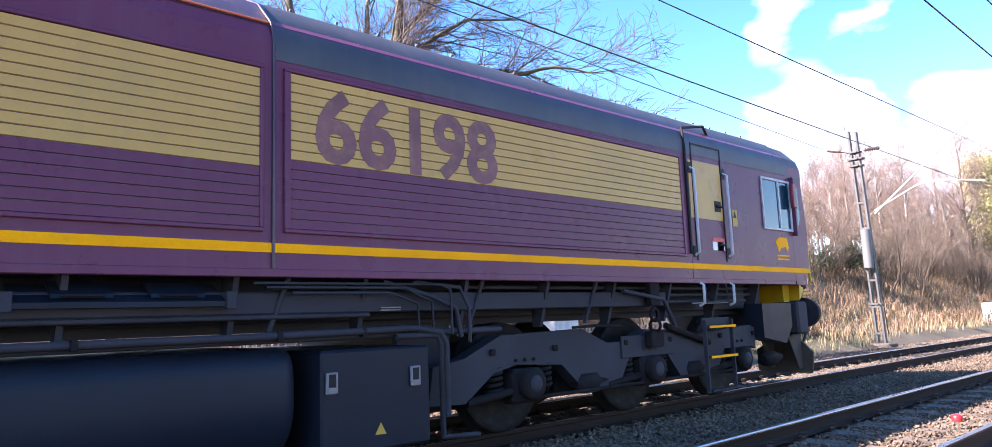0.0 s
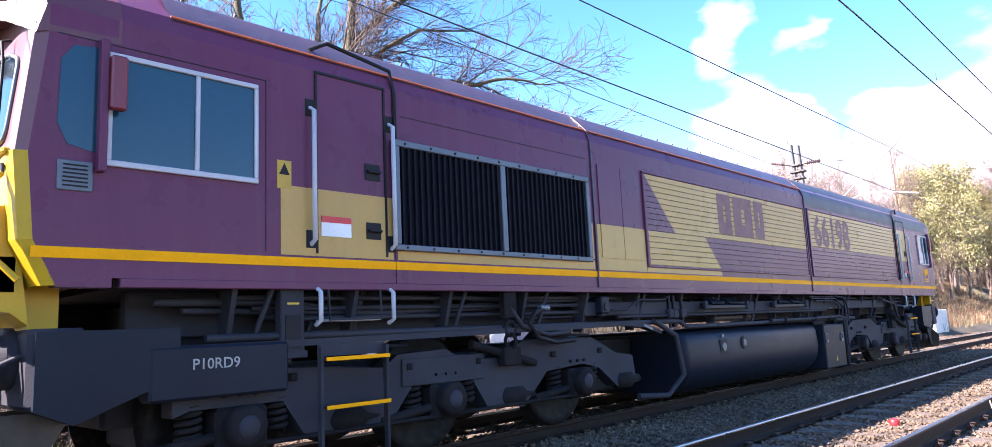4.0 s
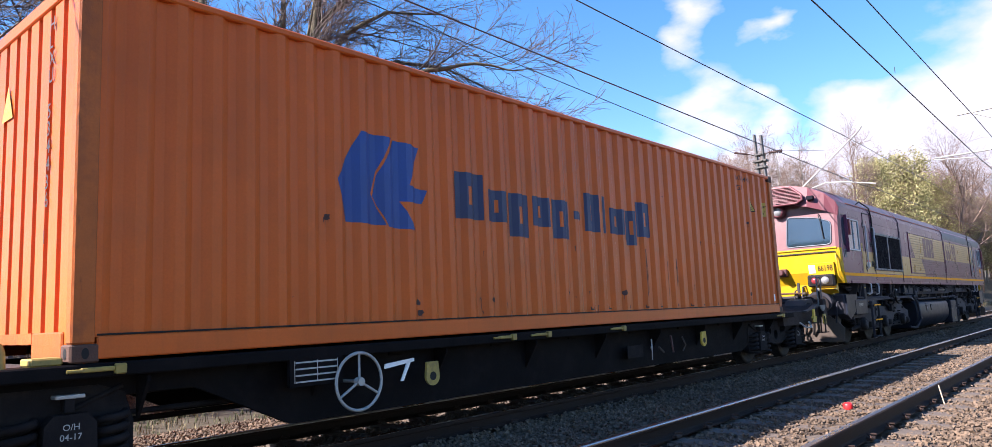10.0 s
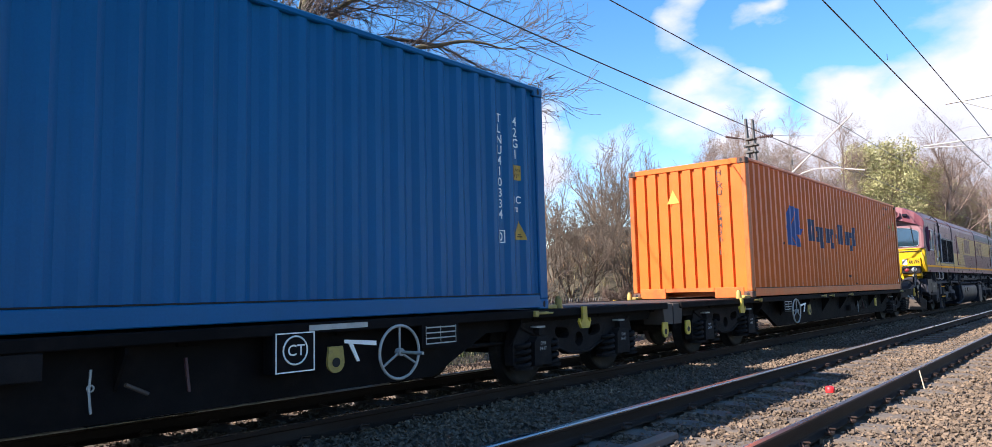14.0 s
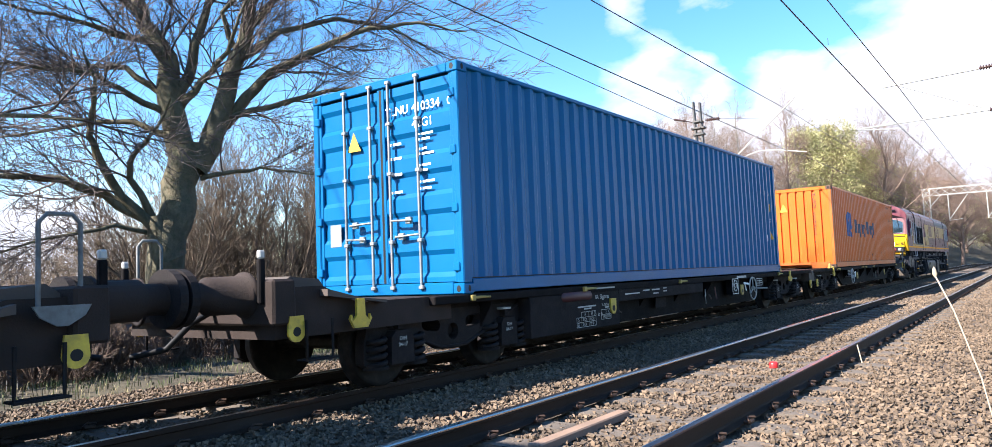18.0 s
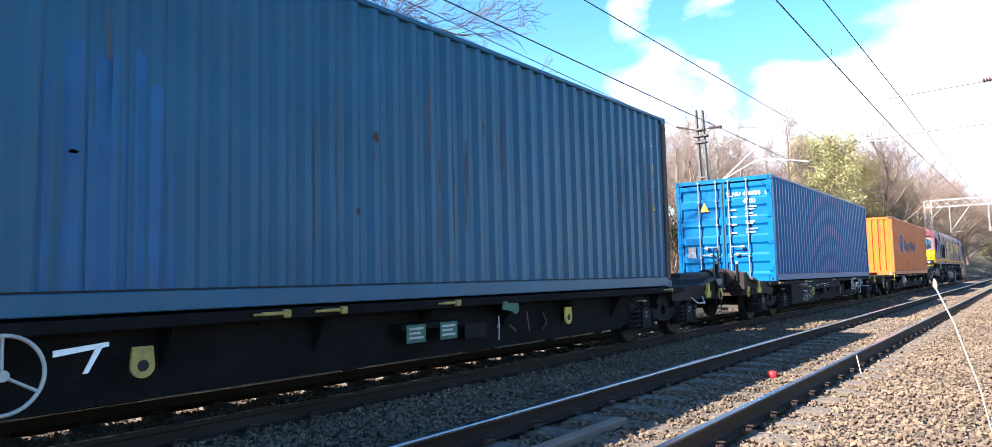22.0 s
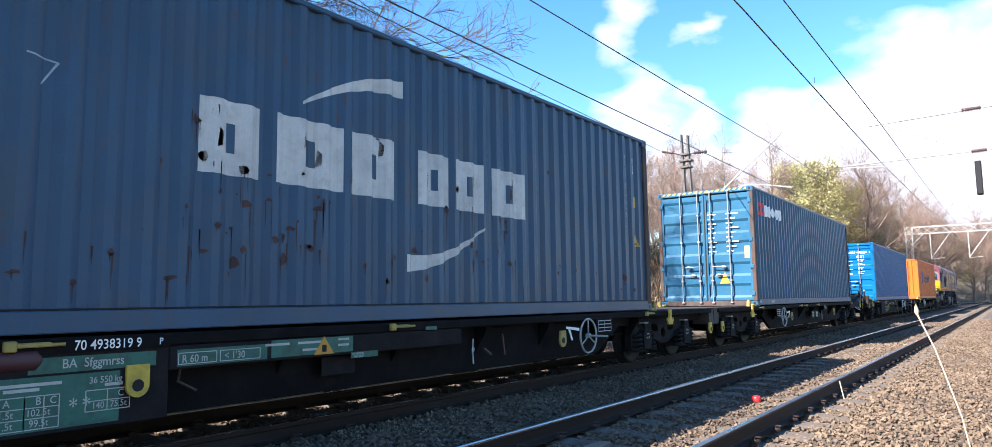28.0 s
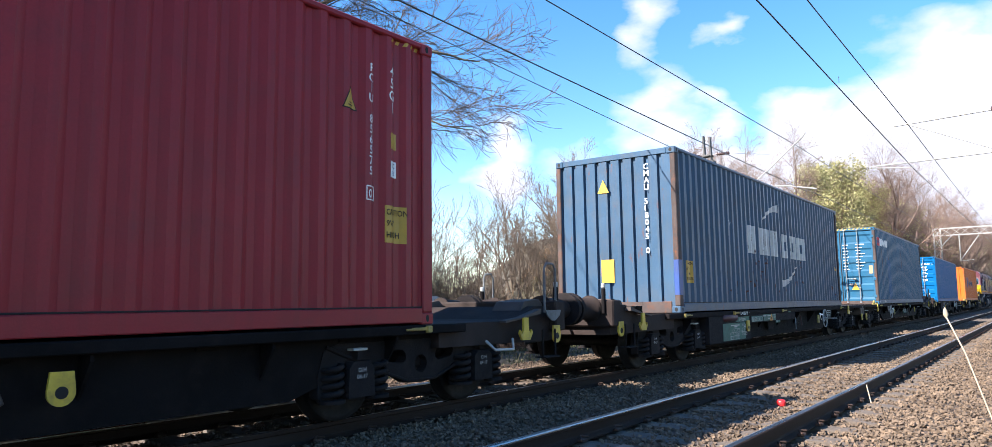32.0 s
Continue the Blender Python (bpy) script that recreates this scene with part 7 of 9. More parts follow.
    for pts, rr in (([(-8.9, 1.36), (-7.9, 1.36), (-7.4, 1.28), (-6.7, 1.24)], 0.03), ([(-8.7, 1.30), (-7.1, 1.27), (-5.6, 1.29)], 0.024), ([(-8.1, 1.25), (-7.75, 1.24), (-7.8, 1.05), (-7.95, 0.95)], 0.028), ([(-7.65, 1.22), (-7.72, 1.08), (-7.86, 0.94)], 0.022), ([(-7.15, 1.46), (-7.3, 1.06)], 0.03), ([(-5.9, 1.38), (-4.6, 1.36), (-3.4, 1.38)], 0.02), ([(-5.9, 1.33), (-3.2, 1.32)], 0.016), ([(-5.9, 1.22), (-4.9, 1.18), (-3.0, 1.2)], 0.012)):
        part("pipe", Mesh().tube([(x, near + 0.26, z) for x, z in pts], rr, 8), M_UNDER, t)
    part("foot_angle", Mesh().slab([(-8.9, 1.06), (-3.5, 1.10), (-3.1, 1.07), (-2.75, 0.97), (-2.75, 0.93), (-3.1, 1.02), (-3.5, 1.05), (-8.9, 1.01)], near + 0.04, near + 0.14), M_UNDER, t)
    part("worn_mark", Mesh().slab([(-3.14, 1.032), (-2.95, 0.98), (-2.95, 1.012), (-3.14, 1.066)], near + 0.036, near + 0.05), M_CAPGREY, t, "scraped grey edge")
    part("valve", Mesh().box(-4.0, -3.86, near + 0.06, near + 0.2, 1.16, 1.4, 0.02).lathe((-3.93, near + 0.06, 1.28), (0, -1, 0), [(0, 0.05), (0.05, 0.05)], 10), M_TANK, t)
    part("thin_pipe", Mesh().tube([(-3.8, near + 0.06, 1.24), (-3.45, near + 0.06, 1.24), (-3.2, near + 0.06, 1.36), (-2.6, near + 0.06, 1.36), (-2.5, near + 0.06, 1.40)], 0.012, 6), M_UNDER, t)
    for x in (-2.42, -2.3, -2.1):
        part("valve", Mesh().tube([(x, near + 0.1, 1.42), (x, near + 0.1, 1.0)], 0.02, 6).box(x - 0.06, x + 0.06, near + 0.06, near + 0.15, 1.12, 1.24, 0.015), M_UNDER, t)
    for a in (-0.92, 1.39):
        lt = part("equipment_tray", Mesh().slab([(near + 0.03, 1.24), (near + 0.03, 1.275), (near + 0.26, 1.40), (near + 0.3, 1.24)], a - 0.62, a + 0.62, "yz"), M_TANK, t, "dark grey equipment tray")
        for q in (-0.42, 0.14):
            part("flap", Mesh().slab([(near + 0.035, 1.30), (near + 0.045, 1.325), (near + 0.21, 1.412), (near + 0.21, 1.385)], a + q, a + q + 0.34, "yz"), M_TANK, lt)
            part("flap_bar", Mesh().tube([(a + q + 0.05, near + 0.03, 1.315), (a + q + 0.29, near + 0.03, 1.315)], 0.008, 5), M_BOGIE, lt)
        for x in (a - 0.68, a + 0.62):
            part("tray_bracket", Mesh().box(x, x + 0.07, near + 0.01, near + 0.06, 1.22, 1.34, 0.006), M_UNDER, lt)
    half = [(0.0, 0.94)] + [(1.08 + 0.17 * math.sin(radians(i * 15)), 0.77 + 0.17 * math.cos(radians(i * 15))) for i in range(7)] + [(1.262, 0.62)] + [(0.82 + 0.44 * math.cos(radians(i * 12.86)), 0.53 - 0.43 * math.sin(radians(i * 12.86))) for i in range(8)]
    o = [(-y, z) for y, z in half] + [(y, z) for y, z in half[:0:-1]]
    n = len(o)
    tank = Mesh()
    rings = [(x, [(y * k, 0.53 + (z - 0.53) * k) for y, z in o]) for x, k in ((-2.17, 0.93), (-2.12, 0.985), (-2.04, 1.0), (2.44, 1.0), (2.52, 0.985), (2.57, 0.93))]
    tank.add([(x, y, z) for x, r in rings for y, z in r], [(k * n + i, k * n + n + i, k * n + n + (i + 1) % n, k * n + (i + 1) % n) for k in range(5) for i in range(n)], True)
    for x, r in (rings[0], rings[-1]):
        tank.add([(x, y, z) for y, z in r], [tuple(range(n))[::-1 if x > 0 else 1]])
    tk = part("fuel_tank", tank, M_TANK, t, "long dark grey fuel tank with rounded edges")
    part("filler_recess", Mesh().box(-1.19, -0.98, -1.268, -1.2, 0.60, 0.80, 0.004), M_BLACK, tk)
    part("filler_cap", Mesh().lathe((-1.085, -1.268, 0.69), (0, -1, 0), [(0, 0.062), (0.014, 0.058)], 8), M_CAPGREY, tk, "worn metal filler cap")
    part("filler_label", Mesh().box(-1.12, -1.06, -1.268, -1.2, 0.83, 0.865), M_CAPGREY, tk)
    part("fuel_gauge", Mesh().lathe((-0.43, -1.25, 0.72), (0, -1, 0), [(0, 0.095), (0.022, 0.09)], 20), M_BLACK, tk)
    part("gauge_glass", Mesh().lathe((-0.43, -1.274, 0.725), (0, -1, 0), [(0, 0.052), (0.006, 0.052)], 16), M_CAPGREY, tk, "round fuel gauge")
    # added blocks: the dark void under the floor is put in as solid fill
    part("underfloor_filler", Mesh().box(-4.3, -2.2, -0.45, 1.0, 0.22, 0.9, 0.03), M_BLACK, t)
    part("underfloor_filler", Mesh().box(3.75, 4.4, -0.75, 1.0, 0.3, 1.1, 0.03), M_UNDER, t)
    for c in (-8.0, -6.0, -4.05, 4.6, 6.6, 8.55):
        part("traction_motor", Mesh().box(c - 0.62, c + 0.62, -0.62, 0.62, 0.24, 0.86, 0.05), M_UNDER, t)
    bx = part("battery_box", Mesh().box(2.72, 3.72, near + 0.02, near + 0.9, 0.12, 0.90, 0.02), M_TANK, t, "dark grey battery box with two latches")
    for x in (2.80, 3.56):
        latch = part("latch", Mesh().box(x - 0.05, x + 0.05, near - 0.005, near + 0.02, 0.58, 0.74, 0.008), M_CAPGREY, bx, "pale latch")
        part("latch_slot", Mesh().box(x - 0.03, x + 0.03, near - 0.008, near, 0.63, 0.725, 0.003), M_BLACK, latch)
    part("warning_label", Mesh().slab([(3.18, 0.24), (3.28, 0.24), (3.23, 0.33)], near + 0.016, near + 0.02), M_SIGN, bx, "small yellow warning label")
    part("box_back", Mesh().box(2.72, 3.72, -0.3, 1.25, 0.12, 0.9), M_UNDER, t)

    # bogies
    for axles, s in (((4.95, 6.92, 8.88), 1), ((-8.32, -6.35, -4.38), -1)):
        c = axles[1]
        bg = part("bogie", Mesh().box(c - 2.7, c + 2.7, -0.6, 0.6, 0.5, 0.85, 0.03), M_UNDER, t, "heavy three-axle bogie")
        for q in (-1, 1):
            y0, y1 = q * 1.0, q * 1.17
            inner = axles[0] if s > 0 else axles[2]
            o = [(-1.15, 0.38), (-1.1, 0.70), (-0.75, 0.75), (-0.3, 0.94), (0.85, 0.96), (1.25, 0.80), (1.7, 0.80), (1.95, 0.92), (2.5, 0.90), (2.65, 0.80), (3.2, 0.84), (4.3, 0.90), (4.42, 0.86), (4.42, 0.58), (4.3, 0.62), (3.6, 0.62), (3.42, 0.36), (2.6, 0.34), (2.34, 0.63), (1.62, 0.63), (1.42, 0.34), (0.9, 0.30), (0.52, 0.62), (-0.1, 0.66), (-0.4, 0.60), (-0.75, 0.36)]
            o = [(inner + s * u, z) for u, z in o]
            part("side_frame", Mesh().slab(o, y0, y1), M_UNDER, bg)
            for a in axles:
                ab = Mesh().box(a - 0.2, a + 0.2, q * 1.02, q * 1.22, 0.30, 0.62, 0.03).lathe((a, q * 1.22, 0.48), (0, q, 0), [(0, 0.15), (0.08, 0.15), (0.1, 0.11), (0.1, 0.03)], 16)
                part("axle_box", ab, M_BOGIE, bg)
                for d in (-0.33, 0.33):
                    sp = coil(a + d, q * 1.08, 0.40, 0.66, 0.075, 0.022, 5)
                    part("coil_spring", sp, M_BOGIE, bg)
                part("brake_cylinder", Mesh().lathe((a + 0.75, q * 1.12, 0.42), (1, 0, 0), [(0, 0.05), (0.05, 0.1), (0.3, 0.1), (0.36, 0.06), (0.5, 0.05)], 14), M_BOGIE, bg)
            for a in axles:
                for d in (-0.42, 0.42):
                    part("frame_stud", Mesh().box(a + d - 0.035, a + d + 0.035, q * 1.17, q * 1.20, 0.76, 0.82, 0.01), M_BOGIE, bg)
                for d in (-0.12, 0.0, 0.12):
                    part("bolt", Mesh().lathe((a + d, q * 1.17, 0.70), (0, q, 0), [(0, 0.018), (0.02, 0.016)], 6), M_BOGIE, bg)
                part("link_arm", Mesh().tube([(a - 0.72, q * 1.15, 0.36), (a - 0.2, q * 1.18, 0.42)], 0.04, 8), M_BOGIE, bg)
                part("axle_cap", Mesh().lathe((a, q * 1.3, 0.48), (0, q, 0), [(0, 0.085), (0.02, 0.08), (0.025, 0.03)], 14), M_UNDER, bg)
            part("tie_rod", Mesh().tube([(c - 2.2, q * 1.2, 0.34), (c + 2.2, q * 1.2, 0.34)], 0.02, 6), M_BOGIE, bg)
            part("frame_plate", Mesh().box(c - 0.5, c + 0.5, q * 1.17, q * 1.19, 0.62, 0.86, 0.008), M_UNDER, bg)
            part("damper", Mesh().tube([(c + 0.3, q * 1.22, 0.95), (c + 1.2, q * 1.22, 0.72)], 0.04, 8), M_BOGIE, bg)
        for a in axles:
            wheelset(t, a, 0.53)
        # sand boxes at the outer end
        xo = axles[2] + 0.95 if s > 0 else axles[0] - 0.9
        part("sand_box", Mesh().slab([(xo - 0.42, 1.18), (xo + 0.42, 1.18), (xo + 0.42, 0.86), (xo + 0.2 * s, 0.62), (xo - 0.42, 0.72)], near + 0.03, near + 0.3), M_TANK, t, "dark grey sand box")
    part("plate_box", Mesh().box(-9.0, -8.0, near + 0.02, near + 0.2, 0.70, 1.06, 0.02), M_TANK, t, "dark box with a pale number")
    v, f = words("P10RD9", 0.07, 0.01)
    part("plate_text", Mesh().add([(p[0] - 8.72, near + 0.015, p[2] + 0.9) for p in v], f), M_PALE, t)
    for x in (-5.55, 6.95):
        part("lift_link", Mesh().box(x - 0.09, x + 0.09, near + 0.02, near + 0.1, 1.18, 1.44, 0.01).ring((x, near + 0.05, 1.08), (0, 1, 0), 0.07, 0.02, 14, 6).ring((x, near + 0.05, 0.96), (1, 0, 0), 0.07, 0.02, 14, 6).box(x - 0.12, x + 0.12, near + 0.02, near + 0.12, 0.72, 0.9, 0.01), M_BOGIE, t)
    return t


LOCO = build_loco()


# ---- overhead line ----
M_MAST = paint("mast_steel", (0.06, 0.06, 0.0576), 0.6, metal=0.3, vary=0.2, scale=3, grime=0.4, grime_color=(0.104, 0.072, 0.048))
M_WIRE = paint("wire_copper", (0.035, 0.035, 0.035), 0.5, metal=0.5, vary=0.2)
M_PORCELAIN = paint("insulator_brown", (0.06, 0.035, 0.03), 0.25, vary=0.2)
M_GANTRY = paint("gantry_steel", (0.3375, 0.3375, 0.315), 0.6, vary=0.15, grime=0.2)


def insulator(m, a, b, r=0.075, n=7):
    a, b = Vector(a), Vector(b)
    d = (b - a).normalized()
    prof = [(0, 0.03)]
    ln = (b - a).length
    for i in range(n):
        t = (i + 0.5) * ln / n
        prof += [(t - ln / n * 0.3, 0.035), (t, r), (t + ln / n * 0.12, r), (t + ln / n * 0.3, 0.035)]
    return m.lathe(a, d, prof + [(ln, 0.03)], 12)


MX, MY = 25.0, 9.05


def build_mast():
    t = thing("overhead_line_mast", "grey steel mast carrying the overhead wires", "mast")
    z0 = ground_z(MX, MY) - 0.1
    def lean(z):
        return MY + 0.24 * (z - z0) / (6.9 - z0)
    for s in (-1, 1):
        top = 6.93 + 0.03 * s
        part("mast_channel", Mesh().slab([(lean(z0) + s * 0.115 - 0.028, z0), (lean(z0) + s * 0.115 + 0.028, z0), (lean(top) + s * 0.115 + 0.028, top), (lean(top) + s * 0.115 - 0.028, top)], MX - 0.08, MX + 0.08, "yz"), M_MAST, t, "upright steel channel")
    for i in range(6):
        z = z0 + 0.4 + i * 0.85
        part("batten_plate", Mesh().box(MX - 0.09, MX + 0.09, lean(z) - 0.115, lean(z) + 0.115, z, z + 0.06), M_MAST, t)
    part("cable_guard", Mesh().lathe((MX - 0.13, lean(3), 2.35), (0, 0, 1), [(0, 0.15), (1.25, 0.15)], 16), paint("guard_grey", (0.10, 0.10, 0.10), 0.6), t, "dark grey cable guard round the mast")
    part("mast_foot", Mesh().box(MX - 0.35, MX + 0.35, MY - 0.35, MY + 0.35, z0 - 0.4, z0 + 0.12, 0.03), M_SLEEPER, t)
    for z, w in ((1.15, 0.2), (5.72, 0.2), (5.95, 0.24), (6.18, 0.17)):
        part("clamp", Mesh().box(MX - 0.13, MX + 0.13, lean(z) - w, lean(z) + w, z, z + 0.07, 0.01), M_MAST, t)
        part("clamp_bolt", Mesh().tube([(MX - 0.18, lean(z) - 0.1, z + 0.035), (MX + 0.18, lean(z) - 0.1, z + 0.035)], 0.02, 6), M_MAST, t)
    ins = insulator(Mesh().tube([(MX, MY + 0.05, 6.22), (MX, MY - 0.1, 6.24)], 0.02, 6), (MX, MY - 0.1, 6.24), (MX, MY - 0.56, 6.22), 0.07)
    part("insulator", ins, M_PORCELAIN, t, "ribbed brown insulator")
    ins = insulator(Mesh(), (MX - 0.2, MY + 0.6, 6.28), (MX - 0.3, MY + 1.0, 6.38), 0.042, 5)
    ins.tube([(MX, MY + 0.2, 6.15), (MX - 0.2, MY + 0.6, 6.28)], 0.018, 6)
    part("insulator", ins, M_PORCELAIN, t, "ribbed brown insulator")
    # bracket: raking strut to the carrying wire, curved arm to the contact wire
    part("strut", Mesh().tube([(MX, MY - 0.2, 4.1), (MX, 6.05, 6.42), (MX, 5.95, 6.56)], 0.028, 8), M_GANTRY, t, "pale raking tube")
    part("steady_arm", Mesh().tube([(MX, MY - 0.2, 4.2), (MX, 7.6, 4.8), (MX, 7.2, 4.9), (MX, 6.6, 4.85), (MX, 5.7, 4.66)], 0.022, 8), M_GANTRY, t, "pale curved arm")
    part("stay_wire", Mesh().tube([(MX, MY + 0.1, 5.6), (MX + 2.6, MY + 0.7, ground_z(MX + 2.6, MY + 0.7))], 0.02, 5), M_WIRE, t, "slanting stay cable")
    # second mast, near side
    n = thing("overhead_line_mast", "grey steel mast with arms over the near track", "mast")
    x, y = 23.0, -0.35
    part("mast_channel", Mesh().box(x - 0.1, x + 0.1, y - 0.15, y + 0.15, -0.8, 7.2, 0.01), M_MAST, n)
    for p, q, r in (((x, y + 0.15, 6.05), (x, 3.1, 5.93), 0.024), ((x, y + 0.15, 4.47), (x, 2.74, 5.93), 0.018), ((x, y + 0.15, 4.89), (x, 3.72, 4.84), 0.022), ((x, 3.72, 4.8), (x, 2.7, 4.7), 0.013)):
        part("bracket_tube", Mesh().tube([p, q], r, 8), M_GANTRY, n, "pale bracket tube")
    part("insulator", insulator(Mesh(), (x, 0.35, 6.04), (x, 0.8, 6.025)), M_PORCELAIN, n, "ribbed brown insulator")
    part("insulator", insulator(Mesh(), (x, 0.3, 4.885), (x, 0.65, 4.88)), M_PORCELAIN, n, "ribbed brown insulator")
    part("counterweight", Mesh().box(x - 0.12, x + 0.12, 0.45, 0.6, 3.7, 4.6, 0.02), M_BLACK, n)


def sagging(a, b, sag, n=16):
    a, b = Vector(a), Vector(b)
    return [a.lerp(b, i / n) - Vector((0, 0, sag * 4 * (i / n) * (1 - i / n))) for i in range(n + 1)]


def wire(label, spans, r=0.011):
    m = Mesh()
    for a, b, sag in spans:
        m.tube(sagging(a, b, sag), r, 5)
    thing("overhead_wire", label, "wire", "overhead wires", mesh=m, mat=M_WIRE)


def build_wires():
    wire("thin dark contact wire over the far track", [((-35, 6.25, 5.42), (MX, 6.0, 4.60), 0.08), ((MX, 6.0, 4.66), (93, 6.1, 4.8), 0.0)])
    wire("thin dark carrying wire over the far track", [((-35, YF, 6.1), (MX, 6.1, 6.05), 0.13), ((MX, 6.1, 6.05), (93, 6.1, 6.5), 0.3)])
    wire("thin dark contact wire over the near track", [((-35, 2.85, 5.25), (10, 2.75, 5.0), 0.0), ((10, 2.75, 5.0), (23, 2.72, 4.72), 0.0), ((23, 2.72, 4.72), (93, 2.7, 4.9), 0.0)])
    wire("thin dark carrying wire over the near track", [((-35, 2.75, 5.95), (23, 2.72, 5.9), 0.02), ((23, 2.72, 5.9), (93, 2.7, 6.4), 0.4)])
    wire("thin dark feeder wire along the masts", [((-35, MY + 1.0, 8.55), (MX - 0.3, MY + 1.0, 6.38), 0.1)])
    wire("thin dark feeder wire along the masts", [((MX, MY - 0.56, 6.22), (MX + 2.2, MY - 1.3, 6.42), 0.0)], 0.006)
    d = Mesh()
    for y, lo, hi, xs in ((YF - 0.1, 4.96, 6.1, (8, 16, 33, 42)), (2.7, 5.08, 5.95, (6.5, 14, 31))):
        for x in xs:
            d.tube([(x, y, lo), (x, y, lo - 0.12)], 0.006, 4)
    thing("dropper_wires", "short thin droppers on the contact wires", "wire", kind="stuff", mesh=d, mat=M_WIRE)


def build_gantry():
    g = thing("overhead_line_gantry", "pale lattice gantry across both tracks", "gantry")
    x = 92.0

    def lattice(a, b, w, n, axis):
        m = Mesh()
        a, b = Vector(a), Vector(b)
        ax = Vector(axis)
        side = (b - a).normalized().cross(ax).normalized()
        ch = [(ax * i + side * j) * w / 2 for i in (-1, 1) for j in (-1, 1)]
        for c in ch:
            m.tube([a + c, b + c], 0.05, 4, smooth=False)
        for i in range(n):
            p, q = a.lerp(b, i / n), a.lerp(b, (i + 1) / n)
            for u, v in ((0, 1), (1, 3), (3, 2), (2, 0)):
                m.tube([p + ch[u], q + ch[v]] if i % 2 else [p + ch[v], q + ch[u]], 0.03, 4, smooth=False)
        return m
    part("lattice_leg", lattice((x, 9.0, ground_z(x, 9.0)), (x, 9.0, 8.6), 0.65, 8, (1, 0, 0)), M_GANTRY, g)
    part("lattice_leg", lattice((x, -4.0, -0.6), (x, -4.0, 8.6), 0.65, 8, (1, 0, 0)), M_GANTRY, g)
    part("lattice_beam", lattice((x, 9.4, 8.2), (x, -4.4, 8.2), 0.75, 16, (1, 0, 0)), M_GANTRY, g)
    for y in (YF, 2.7):
        for a, b, r in (((x, y + 0.8, 7.8), (x, y + 0.8, 5.0), 0.06), ((x, y + 0.8, 5.1), (x, y - 1.0, 7.7), 0.05), ((x, y + 0.8, 5.0), (x, y - 0.4, 5.1), 0.03)):
            part("drop_tube", Mesh().tube([a, b], r, 6), M_GANTRY, g)
    part("knee_brace", Mesh().tube([(x, 8.7, 6.6), (x, 7.6, 7.85)], 0.06, 6), M_GANTRY, g)


build_mast()
build_wires()
build_gantry()


# ---- trees, scrub, fence ----
M_BARK = paint("beech_bark", (0.0997, 0.0836, 0.0494), 0.9, vary=0.45, scale=3.5, grime=0.8, grime_color=(0.038, 0.0437, 0.0171), streak=0.4, bump=1.0, fine=25)
M_TWIG = paint("beech_twig", (0.075, 0.054, 0.046), 0.8, vary=0.3, scale=1.0, bump=0.0)
M_SCRUB = paint("scrub_twig", (0.1056, 0.077, 0.0534), 0.85, vary=0.35, scale=1.0, bump=0.0)
M_BRAMBLE = paint("bramble_stem", (0.091, 0.0595, 0.042), 0.85, vary=0.4, scale=1.5, bump=0.0)
M_BIRCH = paint("birch_bark", (0.21, 0.1875, 0.1613), 0.8, vary=0.3, scale=3, grime=0.6, bump=0.2)
M_WOOD_TWIG = paint("wood_twig", (0.1756, 0.1202, 0.0924), 0.85, vary=0.3, scale=0.7, bump=0.0)
M_BUD = paint("spring_leaf", (0.31, 0.29, 0.125), 0.7, vary=0.25, scale=0.8, island=0.4, bump=0.0)
M_LEAF = paint("evergreen_leaf", (0.035, 0.06, 0.02), 0.6, vary=0.3, scale=1.0, island=0.5, bump=0.0)


class Plant:
    """Grows branches from limbs, as round tapering bars."""

    def __init__(self, seed):
        self.rng = random.Random(seed)
        self.wood, self.twigs, self.tips = Mesh(), Mesh(), []
        self.thin = 0.0055

    def curve(self, p, d, length, bend, lift, n):
        pts, p, d = [Vector(p)], Vector(p), Vector(d).normalized()
        for _ in range(n):
            r = self.rng
            d = (d + Vector((r.gauss(0, bend), r.gauss(0, bend), r.gauss(0, bend) + lift))).normalized()
            p = p + d * length / n
            pts.append(p)
        return pts

    def grow(self, pts, r0, r1, level, plan):
        """Bars along pts, then side branches as plan tells for each level: how many, length, angle, lift."""
        (self.twigs if level >= 2 else self.wood).tube(pts, r0, 3 if level >= 2 else (5 if level == 1 else 9), False, r1)
        if level >= len(plan):
            self.tips.append(pts[-1])
            return
        count, length, angle, lift, start = plan[level]
        r = self.rng
        for i in range(count):
            t = start + (1 - start) * (i + r.random()) / count
            k = min(len(pts) - 2, int(t * (len(pts) - 1)))
            f = t * (len(pts) - 1) - k
            p = pts[k].lerp(pts[k + 1], f)
            d = (pts[k + 1] - pts[k]).normalized()
            side = Vector((r.gauss(0, 1), r.gauss(0, 1), r.gauss(0, 1)))
            side = (side - d * side.dot(d)).normalized()
            a = radians(angle * r.uniform(0.7, 1.3))
            way = d * math.cos(a) + side * math.sin(a)
            ln = length * r.uniform(0.6, 1.25) * (1.1 - 0.45 * t)
            rr = max(self.thin, (r0 + (r1 - r0) * t) * (0.55 if level < 2 else 0.6))
            n = (7, 5, 4, 3, 3)[min(level, 4)]
            self.grow(self.curve(p, way, ln, 0.16, lift, n), rr, max(self.thin * 0.72, rr * 0.4), level + 1, plan)


